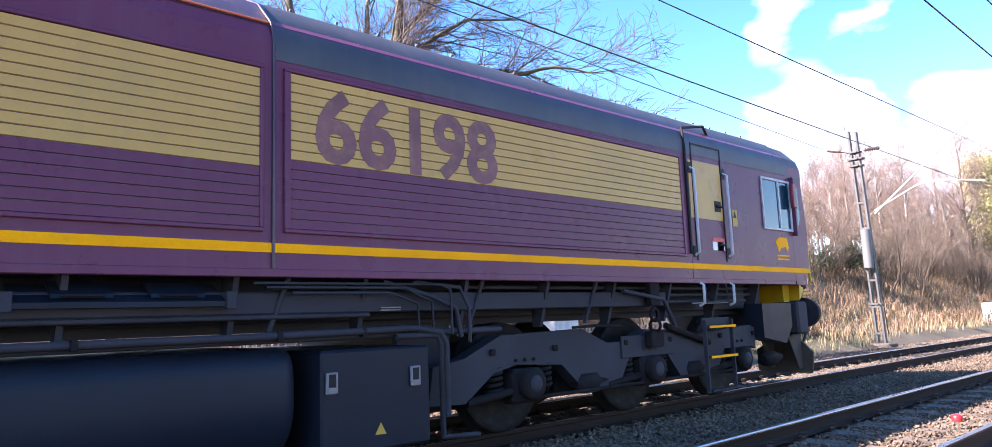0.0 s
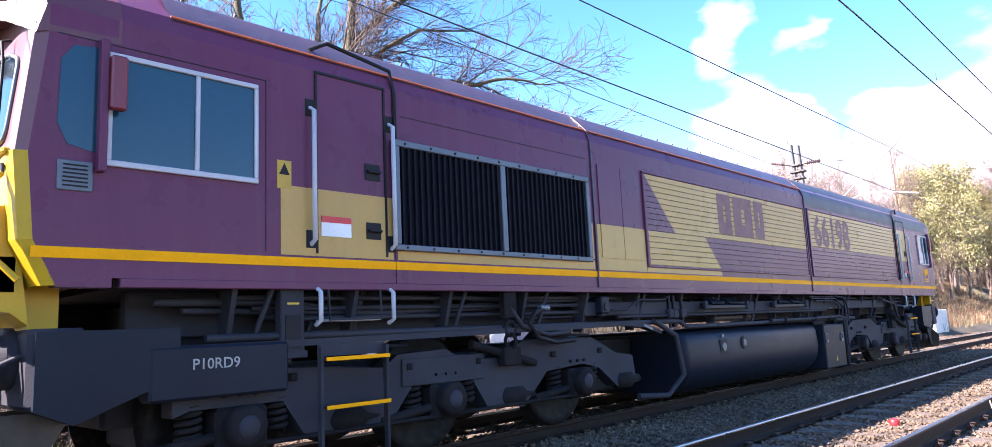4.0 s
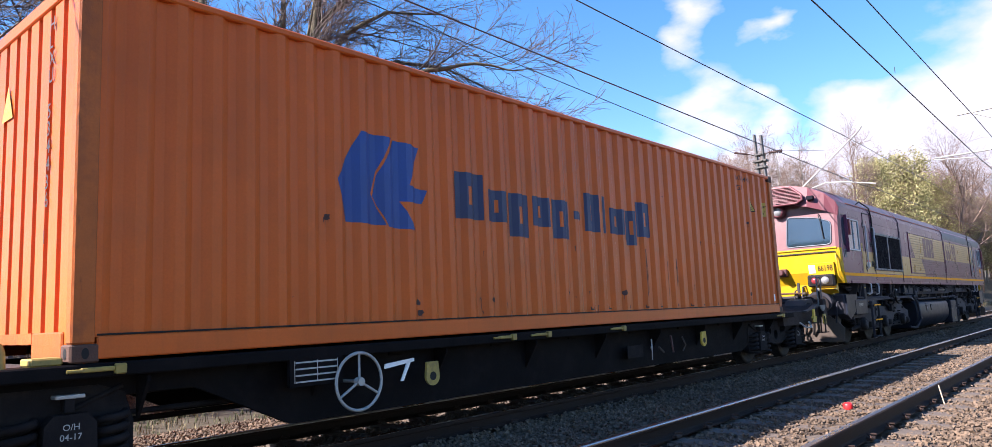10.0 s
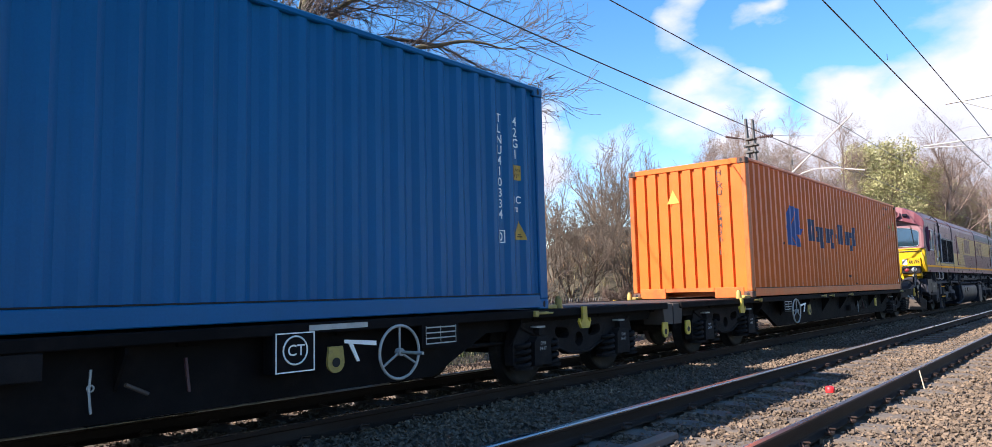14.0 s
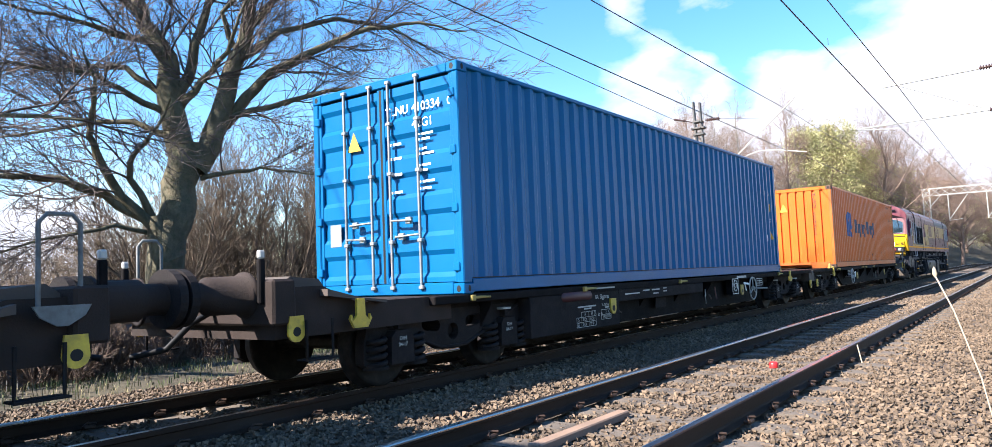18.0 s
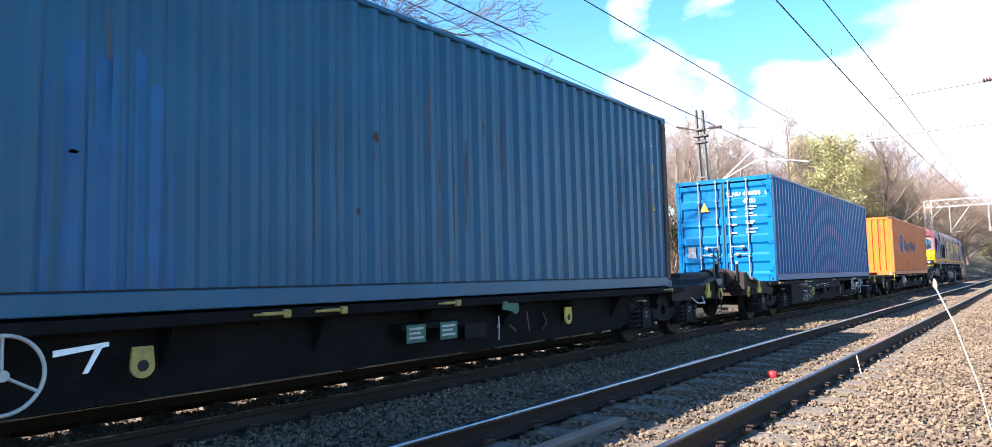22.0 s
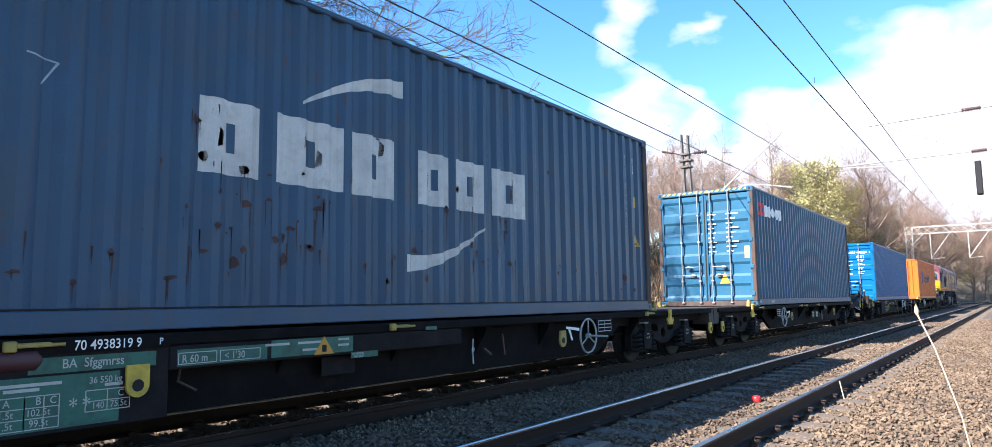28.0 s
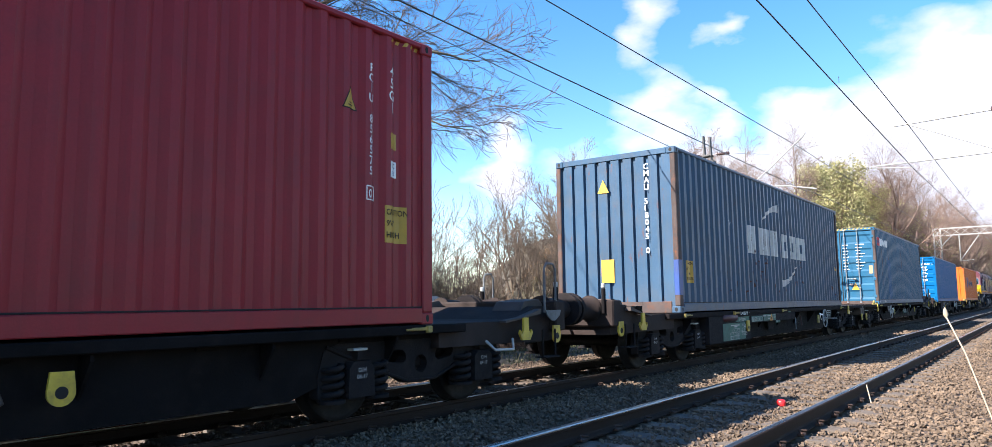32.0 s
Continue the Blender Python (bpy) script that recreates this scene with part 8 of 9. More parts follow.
def tree_thing(name, label, plant, bark, twig, m=None, category="tree", group="", leaf=None, leaf_mat=None):
    t = thing(name, label, category, group, m)
    part("trunk", plant.wood, bark, t, "bare trunk and limbs")
    part("crown", plant.twigs, twig, t, "bare fine twigs")
    if leaf:
        part("foliage", leaf, leaf_mat, t, "thin spring leaves")
    return t


def build_beech():
    p = Plant(5)
    r = p.rng
    # limbs: across and up, then how far they swing towards or from the line; radius at both ends
    limbs = [
        ([(0.24, 4.8), (-0.04, 6.06), (-0.1, 7.0), (-0.48, 7.74), (-0.72, 8.6), (-0.9, 10.5), (-0.8, 13.5)], 0.3, 0.30, 0.03),
        ([(0.45, 4.5), (0.88, 5.27), (1.22, 6.66), (1.61, 7.69), (1.66, 8.95), (1.9, 11.0), (2.2, 14.0)], -0.3, 0.28, 0.03),
        ([(0.0, 5.8), (0.34, 6.57), (0.6, 7.72), (0.94, 8.83), (1.1, 10.5), (1.0, 12.5)], 0.6, 0.15, 0.02),
        ([(0.95, 5.4), (1.53, 6.13), (2.06, 6.67), (3.1, 7.3), (4.2, 7.75), (5.3, 7.9), (6.4, 7.7)], -1.0, 0.15, 0.012),
        ([(-0.2, 3.1), (-0.95, 3.88), (-1.38, 4.74), (-1.47, 5.26), (-1.29, 5.87), (-1.5, 6.5)], -0.9, 0.12, 0.02),
        ([(-0.3, 3.3), (-0.77, 4.26), (-0.72, 4.71), (-0.32, 5.0), (0.0, 5.7)], -1.0, 0.09, 0.02),
        ([(-0.3, 3.3), (-1.29, 3.94), (-2.06, 4.19), (-2.86, 4.26), (-3.44, 4.03), (-4.6, 4.2)], -0.8, 0.12, 0.015),
        ([(-0.12, 6.9), (-0.46, 7.27), (-1.08, 7.35), (-1.55, 7.44), (-2.4, 7.48), (-3.6, 7.7)], -0.5, 0.10, 0.015),
        ([(-0.1, 6.1), (-0.93, 6.75), (-1.72, 6.77), (-2.37, 6.89), (-3.8, 6.7)], 0.9, 0.08, 0.015),
        ([(0.0, 5.7), (-0.76, 6.0), (-1.37, 6.24), (-2.6, 6.2), (-3.9, 5.9)], -1.4, 0.08, 0.015),
        ([(0.1, 5.1), (-0.75, 5.62), (-1.48, 5.63), (-2.7, 5.4), (-4.2, 5.3)], 1.2, 0.075, 0.015),
        ([(1.31, 7.3), (1.07, 8.03), (1.48, 8.42), (1.7, 9.6)], -0.6, 0.07, 0.015),
        ([(1.61, 7.69), (2.03, 8.33), (2.6, 9.1), (3.6, 9.7), (5.0, 9.9)], 0.5, 0.11, 0.015),
        ([(0.6, 4.3), (1.27, 4.47), (2.1, 4.47), (3.2, 4.2)], -0.8, 0.06, 0.012),
        ([(-0.15, 3.0), (-1.06, 3.28), (-1.83, 3.09), (-2.5, 2.9), (-3.8, 2.5)], -0.8, 0.06, 0.012),
        ([(0.2, 5.9), (0.63, 6.36), (1.13, 6.98), (1.5, 8.0)], -0.9, 0.10, 0.02),
        ([(1.66, 8.8), (2.6, 9.8), (4.0, 10.8), (5.4, 11.2)], -0.8, 0.10, 0.015),
        ([(-0.7, 8.5), (-1.6, 9.4), (-3.0, 10.4), (-4.4, 10.8)], 0.6, 0.10, 0.015),
        ([(1.4, 7.0), (2.4, 7.9), (3.8, 8.5), (5.4, 8.6), (6.6, 8.3)], 1.2, 0.09, 0.012),
        ([(1.0, 5.6), (2.0, 5.9), (3.2, 6.2), (4.6, 6.2), (5.6, 5.8)], -1.6, 0.08, 0.012),
        ([(-0.5, 7.8), (-1.4, 8.5), (-2.8, 8.9), (-4.4, 8.8)], -1.0, 0.08, 0.012),
    ]
    plan = [(0, 0, 0, 0, 0), (0, 0, 0, 0, 0), (10, 1.05, 36, 0.0, 0.12), (6, 0.55, 34, 0.0, 0.12)]

    def bough(pts, r0, r1, sides):
        fine = []
        for a, b in zip(pts, pts[1:]):
            fine += [a.lerp(b, k / 3) + Vector((r.gauss(0, 0.025), r.gauss(0, 0.025), r.gauss(0, 0.02))) for k in range(3)]
        fine.append(pts[-1])
        p.wood.tube(fine, r0, sides, False, r1)
        return fine
    bough([Vector(q) for q in ((-0.2, 0, -0.3), (-0.16, 0, 1.2), (-0.12, 0, 2.4), (-0.06, 0, 3.1), (0.14, 0, 3.9), (0.3, 0, 4.75), (0.36, 0, 5.1))], 0.41, 0.33, 14)
    p.wood.tube([(-0.2, 0, -0.4), (-0.2, 0, 0.1), (-0.18, 0, 0.6)], 0.62, 14, False, 0.42)
    p.wood.tube([(-0.05, 0, 2.6), (-0.22, -0.1, 3.1), (-0.3, -0.15, 3.5)], 0.38, 10, True, 0.16)
    for line, swing, r0, r1 in limbs:
        n = len(line) - 1
        pts = [Vector((x, swing * (i / n) * (1.0 + 0.5 * i / n), z)) for i, (x, z) in enumerate(line)]
        fine = bough(pts, r0, r1, 9 if r0 > 0.1 else 6)
        long = sum((b - a).length for a, b in zip(pts, pts[1:]))
        k = max(6, int(long * 2.3))
        for j in range(k):
            t = 0.22 + 0.78 * (j + r.random()) / k
            q = min(len(fine) - 2, int(t * (len(fine) - 1)))
            d = (fine[q + 1] - fine[q]).normalized()
            out = Vector((fine[q].x - 0.3, fine[q].y, 0)) + Vector((r.gauss(0, 0.6), r.gauss(0, 0.6), 0))
            way = d * 0.7 + out.normalized() * 0.6 + Vector((r.gauss(0, 0.4), r.gauss(0, 0.4), r.gauss(0.05, 0.35)))
            rr = min(0.03, max(0.012, (r0 + (r1 - r0) * t) * 0.4))
            p.grow(p.curve(fine[q], way, r.uniform(1.3, 2.7), 0.13, 0.015, 9), rr, 0.008, 2, plan)
    m = pose(8.4, 14.8, -0.9, 0, 0, -29.6)
    tree_thing("beech_tree", "large bare beech tree with spreading grey limbs", p, M_BARK, M_TWIG, m)
    # a second one stands beside it, its boughs reach in
    p = Plant(11)
    trunk = p.curve((0, 0, -0.3), (0, 0, 1), 11, 0.06, 0.1, 10)
    p.wood.tube(trunk, 0.4, 12, False, 0.08)
    plan = [(0, 0, 0, 0, 0), (9, 2.0, 45, 0.02, 0.2), (8, 0.9, 38, 0.0, 0.2), (5, 0.45, 35, 0.0, 0.2)]
    for j in range(13):
        a = radians(-60 + 150 * p.rng.random())
        z = 2 + 8 * j / 13
        base = trunk[min(9, int((z + 0.3) / 1.1))]
        way = Vector((math.cos(a), math.sin(a), 0.25))
        b = p.curve(base, way, p.rng.uniform(3.2, 4.6), 0.1, 0.01, 8)
        p.wood.tube(b, 0.1, 7, False, 0.02)
        for k in range(2, 9):
            side = Vector((p.rng.gauss(0, 1), p.rng.gauss(0, 1), p.rng.gauss(0, 1))).normalized()
            p.grow(p.curve(b[k], (b[k] - b[k - 1]).normalized() * 0.7 + side * 0.7, 1.5, 0.14, 0.02, 6), 0.028, 0.007, 2, plan)
    tree_thing("beech_tree", "bare tree with long dark reaching boughs", p, M_BARK, M_TWIG, pose(1.6, 13.6, -0.9))


def shrub(seed, height, stems, dense):
    p = Plant(seed)
    p.thin = 0.0068
    plan = [(dense, height * 0.42, 30, 0.10, 0.2), (5, height * 0.22, 34, 0.07, 0.15), (3, height * 0.12, 32, 0.05, 0.2)]
    for i in range(stems):
        a = 2 * math.pi * p.rng.random()
        lean = p.rng.uniform(0.1, 0.55)
        o = Vector((math.cos(a), math.sin(a), 0)) * p.rng.uniform(0, 0.5)
        p.grow(p.curve((o.x, o.y, -0.15), (math.cos(a) * lean, math.sin(a) * lean, 1), height * p.rng.uniform(0.7, 1.05), 0.11, 0.02, 8), 0.042 * height / 3, 0.009, 0, plan)
    return p


def slim_tree(seed, height, spread=0.22, dense=26):
    p = Plant(seed)
    trunk = p.curve((0, 0, -0.3), (p.rng.gauss(0, 0.05), p.rng.gauss(0, 0.05), 1), height, 0.035, 0.05, 12)
    plan = [(dense, height * spread, 42, 0.07, 0.25), (8, height * spread * 0.42, 38, 0.05, 0.15), (5, height * spread * 0.22, 35, 0.03, 0.15)]
    p.grow(trunk, 0.014 * height, 0.02, 0, plan)
    return p


def wide_tree(seed, height):
    """A tall tree whose trunk parts low into many rising limbs."""
    p = Plant(seed)
    trunk = p.curve((0, 0, -0.3), (0, 0, 1), height * 0.8, 0.04, 0.05, 12)
    p.wood.tube(trunk, 0.02 * height, 8, False, 0.03)
    plan = [(0, 0, 0, 0, 0), (12, height * 0.2, 40, 0.05, 0.2), (8, height * 0.09, 38, 0.03, 0.2), (4, height * 0.045, 34, 0.02, 0.2)]
    for i in range(15):
        a = 2.4 * i + p.rng.gauss(0, 0.3)
        k = 3 + int(8 * i / 15)
        rise = 0.5 + 0.9 * i / 15
        b = p.curve(trunk[k], (math.cos(a), math.sin(a), rise), height * p.rng.uniform(0.34, 0.46) * (1.1 - 0.4 * i / 15), 0.08, 0.05, 8)
        p.grow(b, 0.007 * height, 0.015, 1, plan)
    return p


def leaves(tips, rng, count, spread, size):
    m = Mesh()
    for q in tips:
        for _ in range(count):
            c = q + Vector((rng.gauss(0, spread), rng.gauss(0, spread), rng.gauss(0, spread)))
            a = Vector((rng.gauss(0, 1), rng.gauss(0, 1), rng.gauss(0, 1))).normalized()
            b = a.orthogonal().normalized()
            s = size * rng.uniform(0.6, 1.3)
            m.add([c - a * s, c + b * s * 0.5, c + a * s, c - b * s * 0.5], [(0, 1, 2, 3)])
    return m


def place(x, y, yaw, k=1.0, sink=0.0):
    return Matrix.Translation((x, y, ground_z(x, y) - sink)) @ pose(0, 0, 0, 0, 0, yaw)


def build_scrub():
    rng = random.Random(3)
    kinds = [tree_thing("hawthorn_bush", "bare tangled brown hedge bush", shrub(20 + i, h, st, d), M_SCRUB, M_SCRUB, place(*at, 0), "bush", "hedge bushes behind the fence") for i, (h, st, d, at) in enumerate(((3.7, 5, 9, (14.5, 16.2)), (3.1, 6, 9, (17.5, 15.0)), (4.2, 4, 10, (20.5, 16.5)), (2.6, 7, 8, (12.2, 15.4)), (5.4, 5, 13, (12.6, 17.4))))]
    spots = [(5.5, 17.5, 3), (6.8, 18.8, 0), (10.2, 17.6, 3), (11.2, 18.5, 0), (12.8, 17.5, 0), (13.5, 19.5, 2), (16.0, 18.2, 2), (15.8, 15.6, 1), (18.8, 17.2, 0), (19.2, 15.0, 3), (21.5, 18.5, 2), (22.8, 16.8, 0), (22.2, 14.8, 1), (24.6, 17.8, 2), (24.8, 15.4, 1), (17.0, 20.5, 2), (20.0, 20.8, 0), (9.0, 20.0, 0), (4.0, 19.5, 1), (2.6, 18.0, 3), (6.0, 21.5, 2), (11.8, 21.5, 2), (14.8, 22.0, 0), (26.8, 16.2, 0), (28.5, 17.0, 2), (3.2, 21.5, 0), (13.6, 15.2, 3), (18.2, 14.6, 3), (23.4, 13.6, 3), (26.2, 13.2, 1), (8.2, 22.5, 2), (30.4, 15.4, 1), (32.5, 17.0, 0), (1.5, 23.0, 2), (4.6, 24.5, 2)]
    for x, y, k in spots:
        copy_thing(kinds[k], place(x + rng.uniform(-0.4, 0.4), y, rng.uniform(0, 360), sink=1.5 if x < 9 and k != 3 else 0.1))
    for x, y in ((11.0, 17.4), (11.9, 18.6), (13.4, 17.5), (14.4, 19.0), (15.6, 17.6), (16.6, 18.9), (18.0, 17.8), (10.2, 19.2)):
        copy_thing(kinds[4], place(x, y, rng.uniform(0, 360)))
    for x, y, k in ((0.2, 16.4, 0), (1.8, 15.8, 1), (3.4, 16.6, 0), (4.8, 15.6, 1), (6.2, 16.4, 3), (-1.2, 17.2, 0), (-3.0, 18.0, 2), (-4.6, 17.0, 1), (8.2, 17.6, 1), (9.6, 18.6, 0), (5.2, 19.6, 0), (0.8, 19.4, 2), (-2.0, 20.5, 0), (7.4, 20.4, 0), (10.4, 20.6, 2)):
        copy_thing(kinds[3 if x < 9 else k], place(x + rng.uniform(-0.4, 0.4), y, rng.uniform(0, 360), sink=0.75 if x < 9 else 0.3))
    # low brambles before the fence
    low = [tree_thing("bramble_bush", "low tangle of bare brown bramble stems", shrub(70 + i, 1.0 + 0.25 * i, 11, 8), M_BRAMBLE, M_BRAMBLE, place(3.0 + 4 * i, 12.1, 0), "bush", "brambles along the fence") for i in range(2)]
    for i in range(34):
        x = -1.5 + i * 0.82
        copy_thing(low[i % 2], place(x + rng.uniform(-0.3, 0.3), rng.uniform(11.3, 12.7), rng.uniform(0, 360), sink=0.08))
    # the wood on the bank
    trees = [tree_thing("birch_tree", "slender bare birch tree with pale bark", slim_tree(40 + i, h, sp, dn), M_BIRCH if i < 2 else M_WOOD_TWIG, M_WOOD_TWIG, place(*at, 0), "tree", "trees of the wood on the bank") for i, (h, sp, dn, at) in enumerate(((9.4, 0.2, 30, (58, 20)), (8.4, 0.22, 30, (64, 22)), (10.6, 0.26, 34, (75, 21)), (9, 0.3, 34, (70, 24))))]
    for i in range(110):
        a, r = radians(rng.uniform(3.5, 24.5)), rng.uniform(56, 125)
        x, y = r * math.cos(a), r * math.sin(a)
        if y < 13.5 + drift(x):
            x, y = 95 + 40 * rng.random(), 14 + 5 * rng.random()
        copy_thing(trees[rng.randrange(4)], place(x, y, rng.uniform(0, 360)))
    for x, y, k in ((79, 16, 2), (84, 15, 2)):
        copy_thing(trees[k], place(x, y, rng.uniform(0, 360)))
    tall = [tree_thing("oak_tree", "tall bare tree with a wide crown", wide_tree(50 + i, h), M_WOOD_TWIG, M_WOOD_TWIG, place(*at, 0), "tree", "tall trees of the wood") for i, (h, at) in enumerate(((15.5, (81, 11.8)), (12.5, (92, 15.5))))]
    for x, y, k in ((84, 17.5, 1), (86, 13.2, 1), (98, 9.4, 1), (104, 11.5, 0), (112, 7.5, 1), (102, 19, 1), (108, 16, 0), (122, 8, 1), (134, 5, 1), (142, 3.5, 0), (150, 4.5, 1), (146, 0.5, 1), (156, -1.5, 0), (128, 10.5, 0), (160, 2.5, 1), (168, -4.0, 1), (138, 8.5, 1)):
        copy_thing(tall[k], place(x, y, rng.uniform(0, 360)))
    # trees breaking into leaf
    lr = random.Random(9)
    sallow = []
    for i, (h, at) in enumerate(((9.0, (66, 14.2)), (8.0, (72, 13.6)))):
        p = slim_tree(60 + i, h, 0.3, 30)
        sallow.append(tree_thing("sallow_tree", "bushy tree breaking into yellow-green leaf", p, M_WOOD_TWIG, M_WOOD_TWIG, place(*at, 0), "tree", "trees breaking into leaf", leaves(p.tips, lr, 8, 0.24, 0.085), M_BUD))
    for x, y in ((62, 13.0), (69, 15.0), (73, 15), (80, 13.6), (88, 13.0), (97, 12.5), (106, 12), (116, 11.0), (128, 8.5), (140, 5), (110, 15), (122, 13)):
        copy_thing(sallow[lr.randrange(2)], place(x, y, lr.uniform(0, 360)))
    for x, y in ((36, 14.5), (41, 15.2), (35, 17)):
        p = shrub(80 + int(x), 1.6, 7, 7)
        tree_thing("holly_bush", "low dark green bush on the bank", p, M_SCRUB, M_SCRUB, place(x, y, 0), "bush", "", leaves(p.tips, lr, 4, 0.1, 0.06), M_LEAF)
    for i in range(16):
        x = 33 + i * 1.9
        copy_thing(kinds[(0, 1, 2)[i % 3]], place(x, 12.6 + 0.05 * (x - 33) + rng.uniform(-0.6, 2.2), rng.uniform(0, 360), sink=0.4))
    for i in range(34):
        copy_thing(kinds[(0, 2)[i % 2]], place(10 + i * 0.9, rng.uniform(27, 36) + i * 0.3, rng.uniform(0, 360), sink=0.2))
    for i in range(26):
        x = rng.uniform(27, 110)
        y = drift(x) + rng.uniform(13, 20) + (x - 27) * 0.03
        copy_thing(kinds[(1, 3, 3, 1)[i % 4]], place(x, y, rng.uniform(0, 360), sink=0.6))


def tufts(name, label, mat, spots, seed, blades, height, lay):
    """Grass or bracken as bent blades."""
    rng = np.random.default_rng(seed)
    m = Mesh()
    for x, y in spots:
        z = ground_z(x, y)
        for _ in range(blades):
            a = rng.uniform(0, 6.283)
            h = height * rng.uniform(0.5, 1.3)
            o = lay * h * rng.uniform(0.3, 1.2)
            dx, dy = math.cos(a), math.sin(a)
            bx, by = x + rng.normal(0, 0.09), y + rng.normal(0, 0.09)
            w = 0.006 + 0.05 * height * rng.uniform(0.1, 0.3)
            m.add([(bx - dy * w, by + dx * w, z - 0.05), (bx + dy * w, by - dx * w, z - 0.05), (bx + dx * o * 0.5 + dy * w * 0.7, by + dy * o * 0.5 - dx * w * 0.7, z + h * 0.75), (bx + dx * o * 0.5 - dy * w * 0.7, by + dy * o * 0.5 + dx * w * 0.7, z + h * 0.75), (bx + dx * o, by + dy * o, z + h)], [(0, 1, 2, 3), (3, 2, 4)])
    thing(name, label, "grass", kind="stuff", mesh=m, mat=mat)


def build_tufts():
    rng = np.random.default_rng(8)
    def spots(n, x0, x1, y0, y1):
        return [(float(a), float(b)) for a, b in zip(rng.uniform(x0, x1, n), rng.uniform(y0, y1, n))]
    tufts("dry_grass", "pale dry grass beside the far track", M_GRASS, spots(1500, -4, 30, 9.6, 13.5), 1, 9, 0.085, 1.1)
    tufts("green_grass", "fresh green grass beside the far track", M_GREEN, spots(1500, -4, 26, 9.3, 13.5), 2, 9, 0.075, 0.8)
    tufts("dead_bracken", "rust-brown dead bracken covering the bank", M_BRACKEN, spots(2600, 24, 75, 9.6, 18), 3, 9, 0.45, 1.0)
    tufts("bank_grass", "straw-coloured grass on the bank", M_GRASS, spots(1700, 22, 80, 9.2, 17), 4, 9, 0.32, 0.8)


def build_fence():
    y = 13.0
    f = thing("palisade_fence", "dark steel palisade fence with pointed pales", "fence")
    steel = paint("fence_steel", (0.085, 0.085, 0.085), 0.6, metal=0.3, vary=0.3, grime=0.4, grime_color=(0.12, 0.07, 0.04))
    z0 = -1.0
    pale = Mesh().slab([(-0.034, 0.05), (0.034, 0.05), (0.034, 1.76), (0.0, 1.86), (-0.034, 1.76)], -0.012, 0.012)
    d = pale.data("pale", steel)
    n = 0
    x = 0.5
    while x < 27:
        part("pale", d, None, f, at=pose(x, y, z0, 0, random.uniform(-0.8, 0.8), 0))
        x += 0.155
    part("fence_rail", Mesh().box(0, 27, y + 0.014, y + 0.05, z0 + 0.35, z0 + 0.41).box(0, 27, y + 0.014, y + 0.05, z0 + 1.4, z0 + 1.46), steel, f)
    for x in np.arange(0.4, 27, 2.75):
        part("fence_post", Mesh().box(x - 0.05, x + 0.05, y + 0.052, y + 0.15, z0 - 0.3, z0 + 1.75), steel, f)


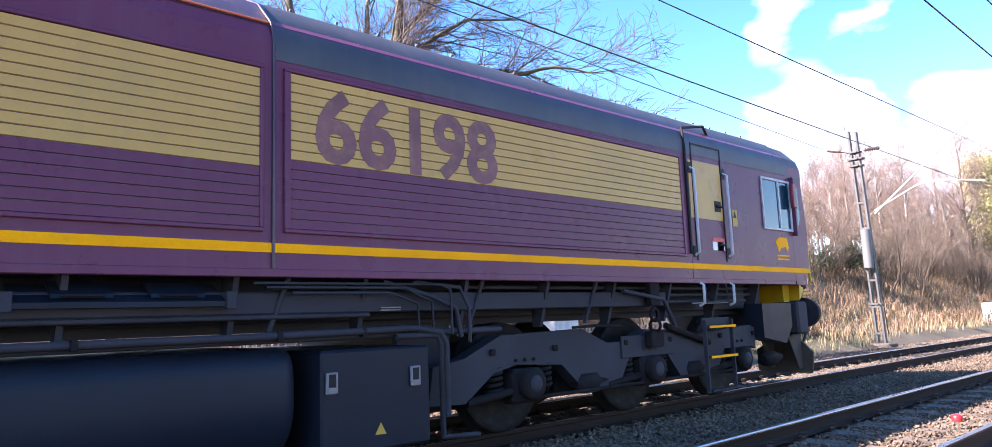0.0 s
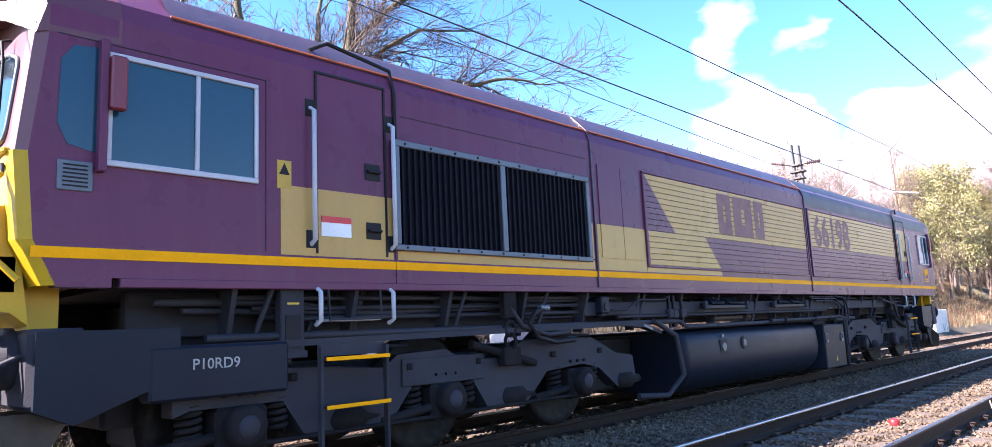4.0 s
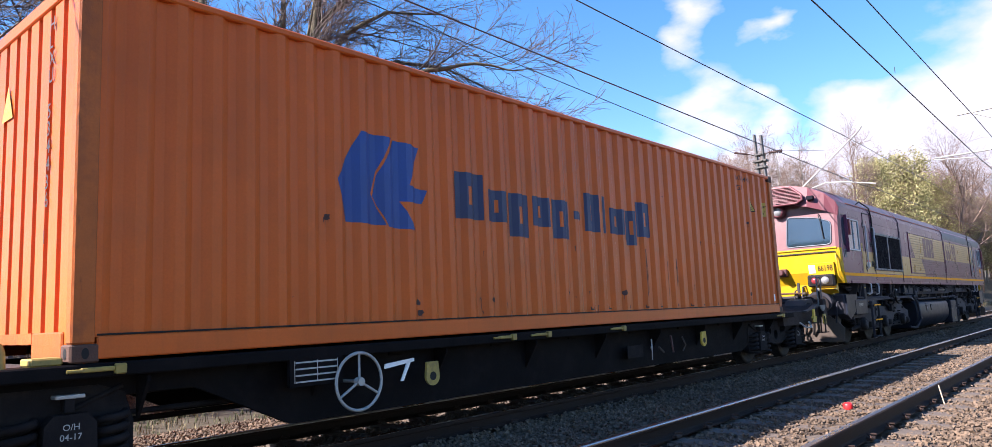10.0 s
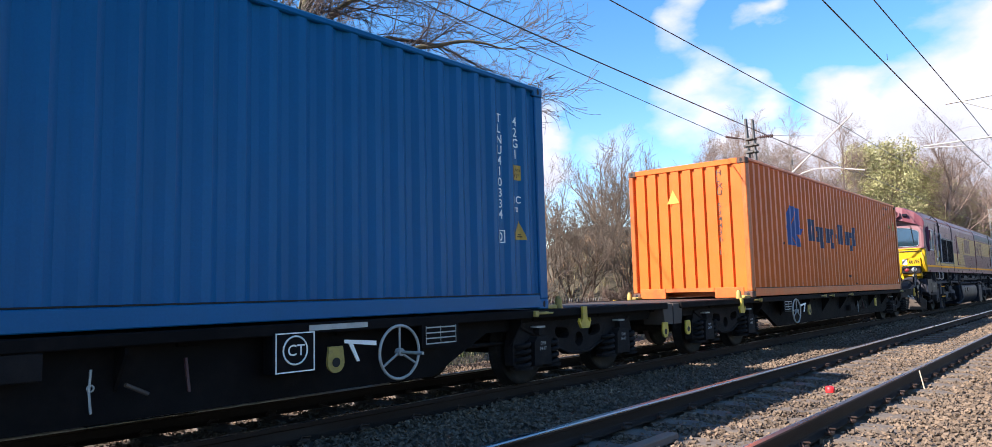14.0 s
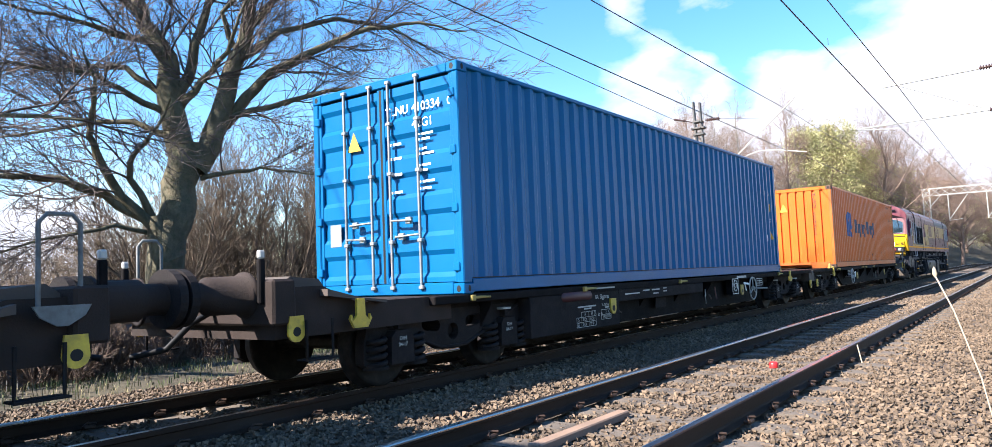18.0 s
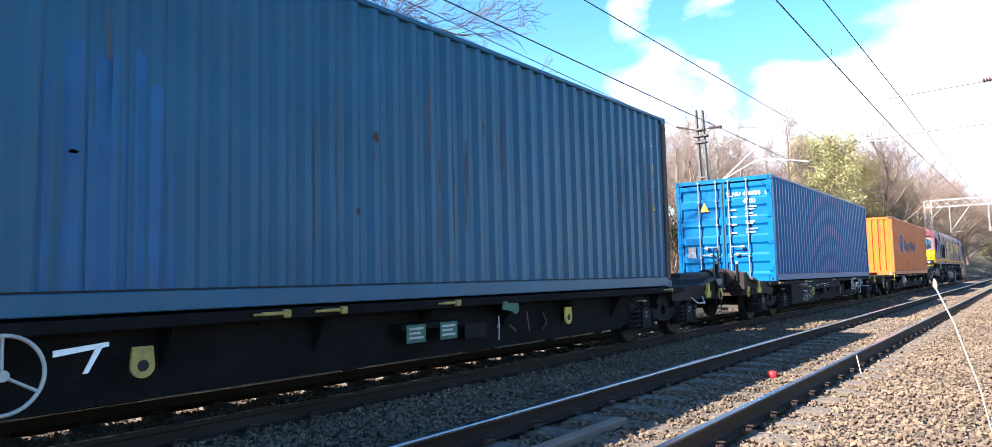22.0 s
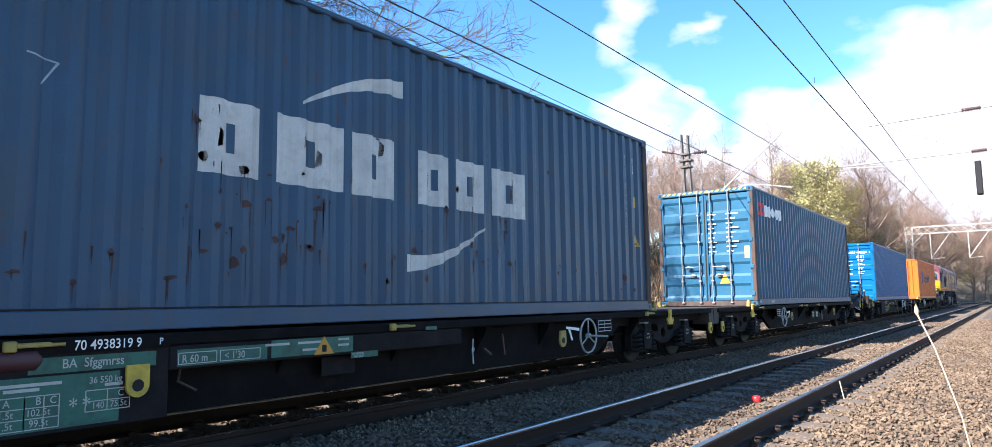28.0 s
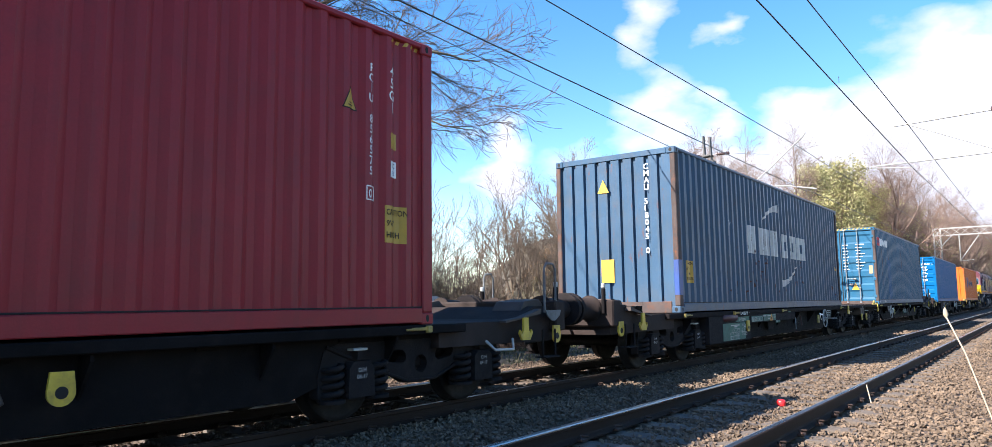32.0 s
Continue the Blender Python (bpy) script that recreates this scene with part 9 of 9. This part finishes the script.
def build_small():
    cab = thing("equipment_cabinet", "white lineside equipment cabinet with sloped lid", "cabinet")
    x, y = 13.0, 12.0
    z = -0.95
    white = paint("cabinet_white", (0.62, 0.62, 0.58), 0.6, vary=0.12, grime=0.3)
    part("body", Mesh().box(x - 0.42, x + 0.42, y - 0.3, y + 0.3, z, 1.12, 0.02), white, cab)
    part("lid", Mesh().slab([(x - 0.46, 1.125), (x + 0.46, 1.125), (x + 0.46, 1.18), (x + 0.1, 1.28), (x - 0.1, 1.28), (x - 0.46, 1.18)], y - 0.34, y + 0.34), white, cab)
    b = thing("equipment_cabinet", "white box with dark scrawls on the bank", "cabinet")
    x, y = 41.5, 9.6
    z = ground_z(x, y)
    part("body", Mesh().box(x - 1.2, x + 1.2, y - 0.4, y + 0.4, z - 0.2, z + 1.0, 0.03), white, b)
    sc = Mesh()
    for i in range(4):
        sc.tube([(x - 1.21, y - 0.3 + 0.15 * i, z + 0.3), (x - 1.21, y - 0.22 + 0.15 * i, z + 0.7), (x - 1.21, y - 0.15 + 0.15 * i, z + 0.35)], 0.02, 5)
    part("scrawl", sc, M_BLACK, b)
    # litter, stalk and timber by the near track
    thing("red_cap", "small red plastic cap lying on the ballast", "litter", m=pose(9.1, 2.62, -0.165), mesh=Mesh().lathe((0, 0, -0.02), (0, 0, 1), [(0, 0.05), (0.05, 0.055), (0.07, 0.04), (0.075, 0.01)], 12), mat=paint("red_plastic", (0.6, 0.02, 0.02), 0.4))
    stalk = paint("dry_stalk", (0.27, 0.22, 0.15), 0.8, vary=0.2)
    r = thing("reed_stalk", "tall dry leaning reed stalk in the ballast", "plant")
    part("stem", Mesh().tube([(6.0, 0.26, -0.3), (6.2, 0.36, 0.2), (6.55, 0.52, 0.65), (6.85, 0.66, 0.93)], 0.0055, 6, True, 0.007), stalk, r)
    part("tuft", Mesh().lathe((6.83, 0.65, 0.90), (0.2, 0.1, 1), [(0, 0.007), (0.03, 0.02), (0.07, 0.013), (0.09, 0.003)], 8), stalk, r)
    thing("dry_stalk", "short dry stalk leaning on the near rail", "plant", mesh=Mesh().tube([(9.75, 1.75, -0.25), (9.95, 1.84, 0.02)], 0.008, 6), mat=stalk)
    thing("timber_plank", "short weathered timber lying between the rails", "plank", mesh=Mesh().box(4.3, 5.7, 2.86, 2.97, -0.2, -0.13, 0.01), mat=paint("old_timber", (0.2, 0.13, 0.09), 0.85, vary=0.25))
    h = thing("distant_house", "far house with pale wall and slate roof", "house")
    hx, hy, hz = 52, 132, -1.6
    part("wall", Mesh().box(hx - 5, hx + 5, hy - 4, hy + 4, hz, hz + 2.6), paint("pale_wall", (0.55, 0.5, 0.44), 0.8), h)
    part("roof", Mesh().slab([(hy - 4.4, hz + 2.6), (hy + 4.4, hz + 2.6), (hy, hz + 4.8)], hx - 5.3, hx + 5.3, "yz"), paint("slate_roof", (0.14, 0.12, 0.12), 0.7), h)
    part("brick_wall", Mesh().box(hx - 14, hx - 5.2, hy - 3, hy + 3, hz, hz + 2.8), paint("brick_red", (0.26, 0.1, 0.06), 0.8, vary=0.2, scale=4), h)


build_beech()
build_scrub()
build_tufts()
build_fence()
build_small()
scatter_stones()


def motions():
    """The train rolls away along the far track; its wheels turn."""
    def run(t):
        for (a, p), (b, q) in zip(RUN, RUN[1:]):
            if t <= b + 1e-6:
                return p + (q - p) * (t - a) / (b - a)
        return RUN[-1][1]

    walk(LOCO, [(t, pose(s, YF, 0)) for t, s in RUN])
    for c, w, b, turned in zip(CX, WAGONS, BOXES, TURNED):
        walk(w, [(t, pose(c + s, YF, 0, 0, 0, turned)) for t, s in RUN])
        walk(b, [(t, pose(c + s, YF, DECK)) for t, s in RUN])
    for w, turned in [(LOCO, 0)] + list(zip(WAGONS, TURNED)):
        for o in w.children:
            if o.name.startswith("wheelset"):
                r = o.location.z
                m0 = pose(*o.location)
                rows, t = [], 0.0
                while t <= 32.001:
                    rows.append((t, m0 @ pose(0, 0, 0, 0, (1 if not turned else -1) * math.degrees(run(t) / r), 0)))
                    t += 0.2
                walk(o, rows)


motions()
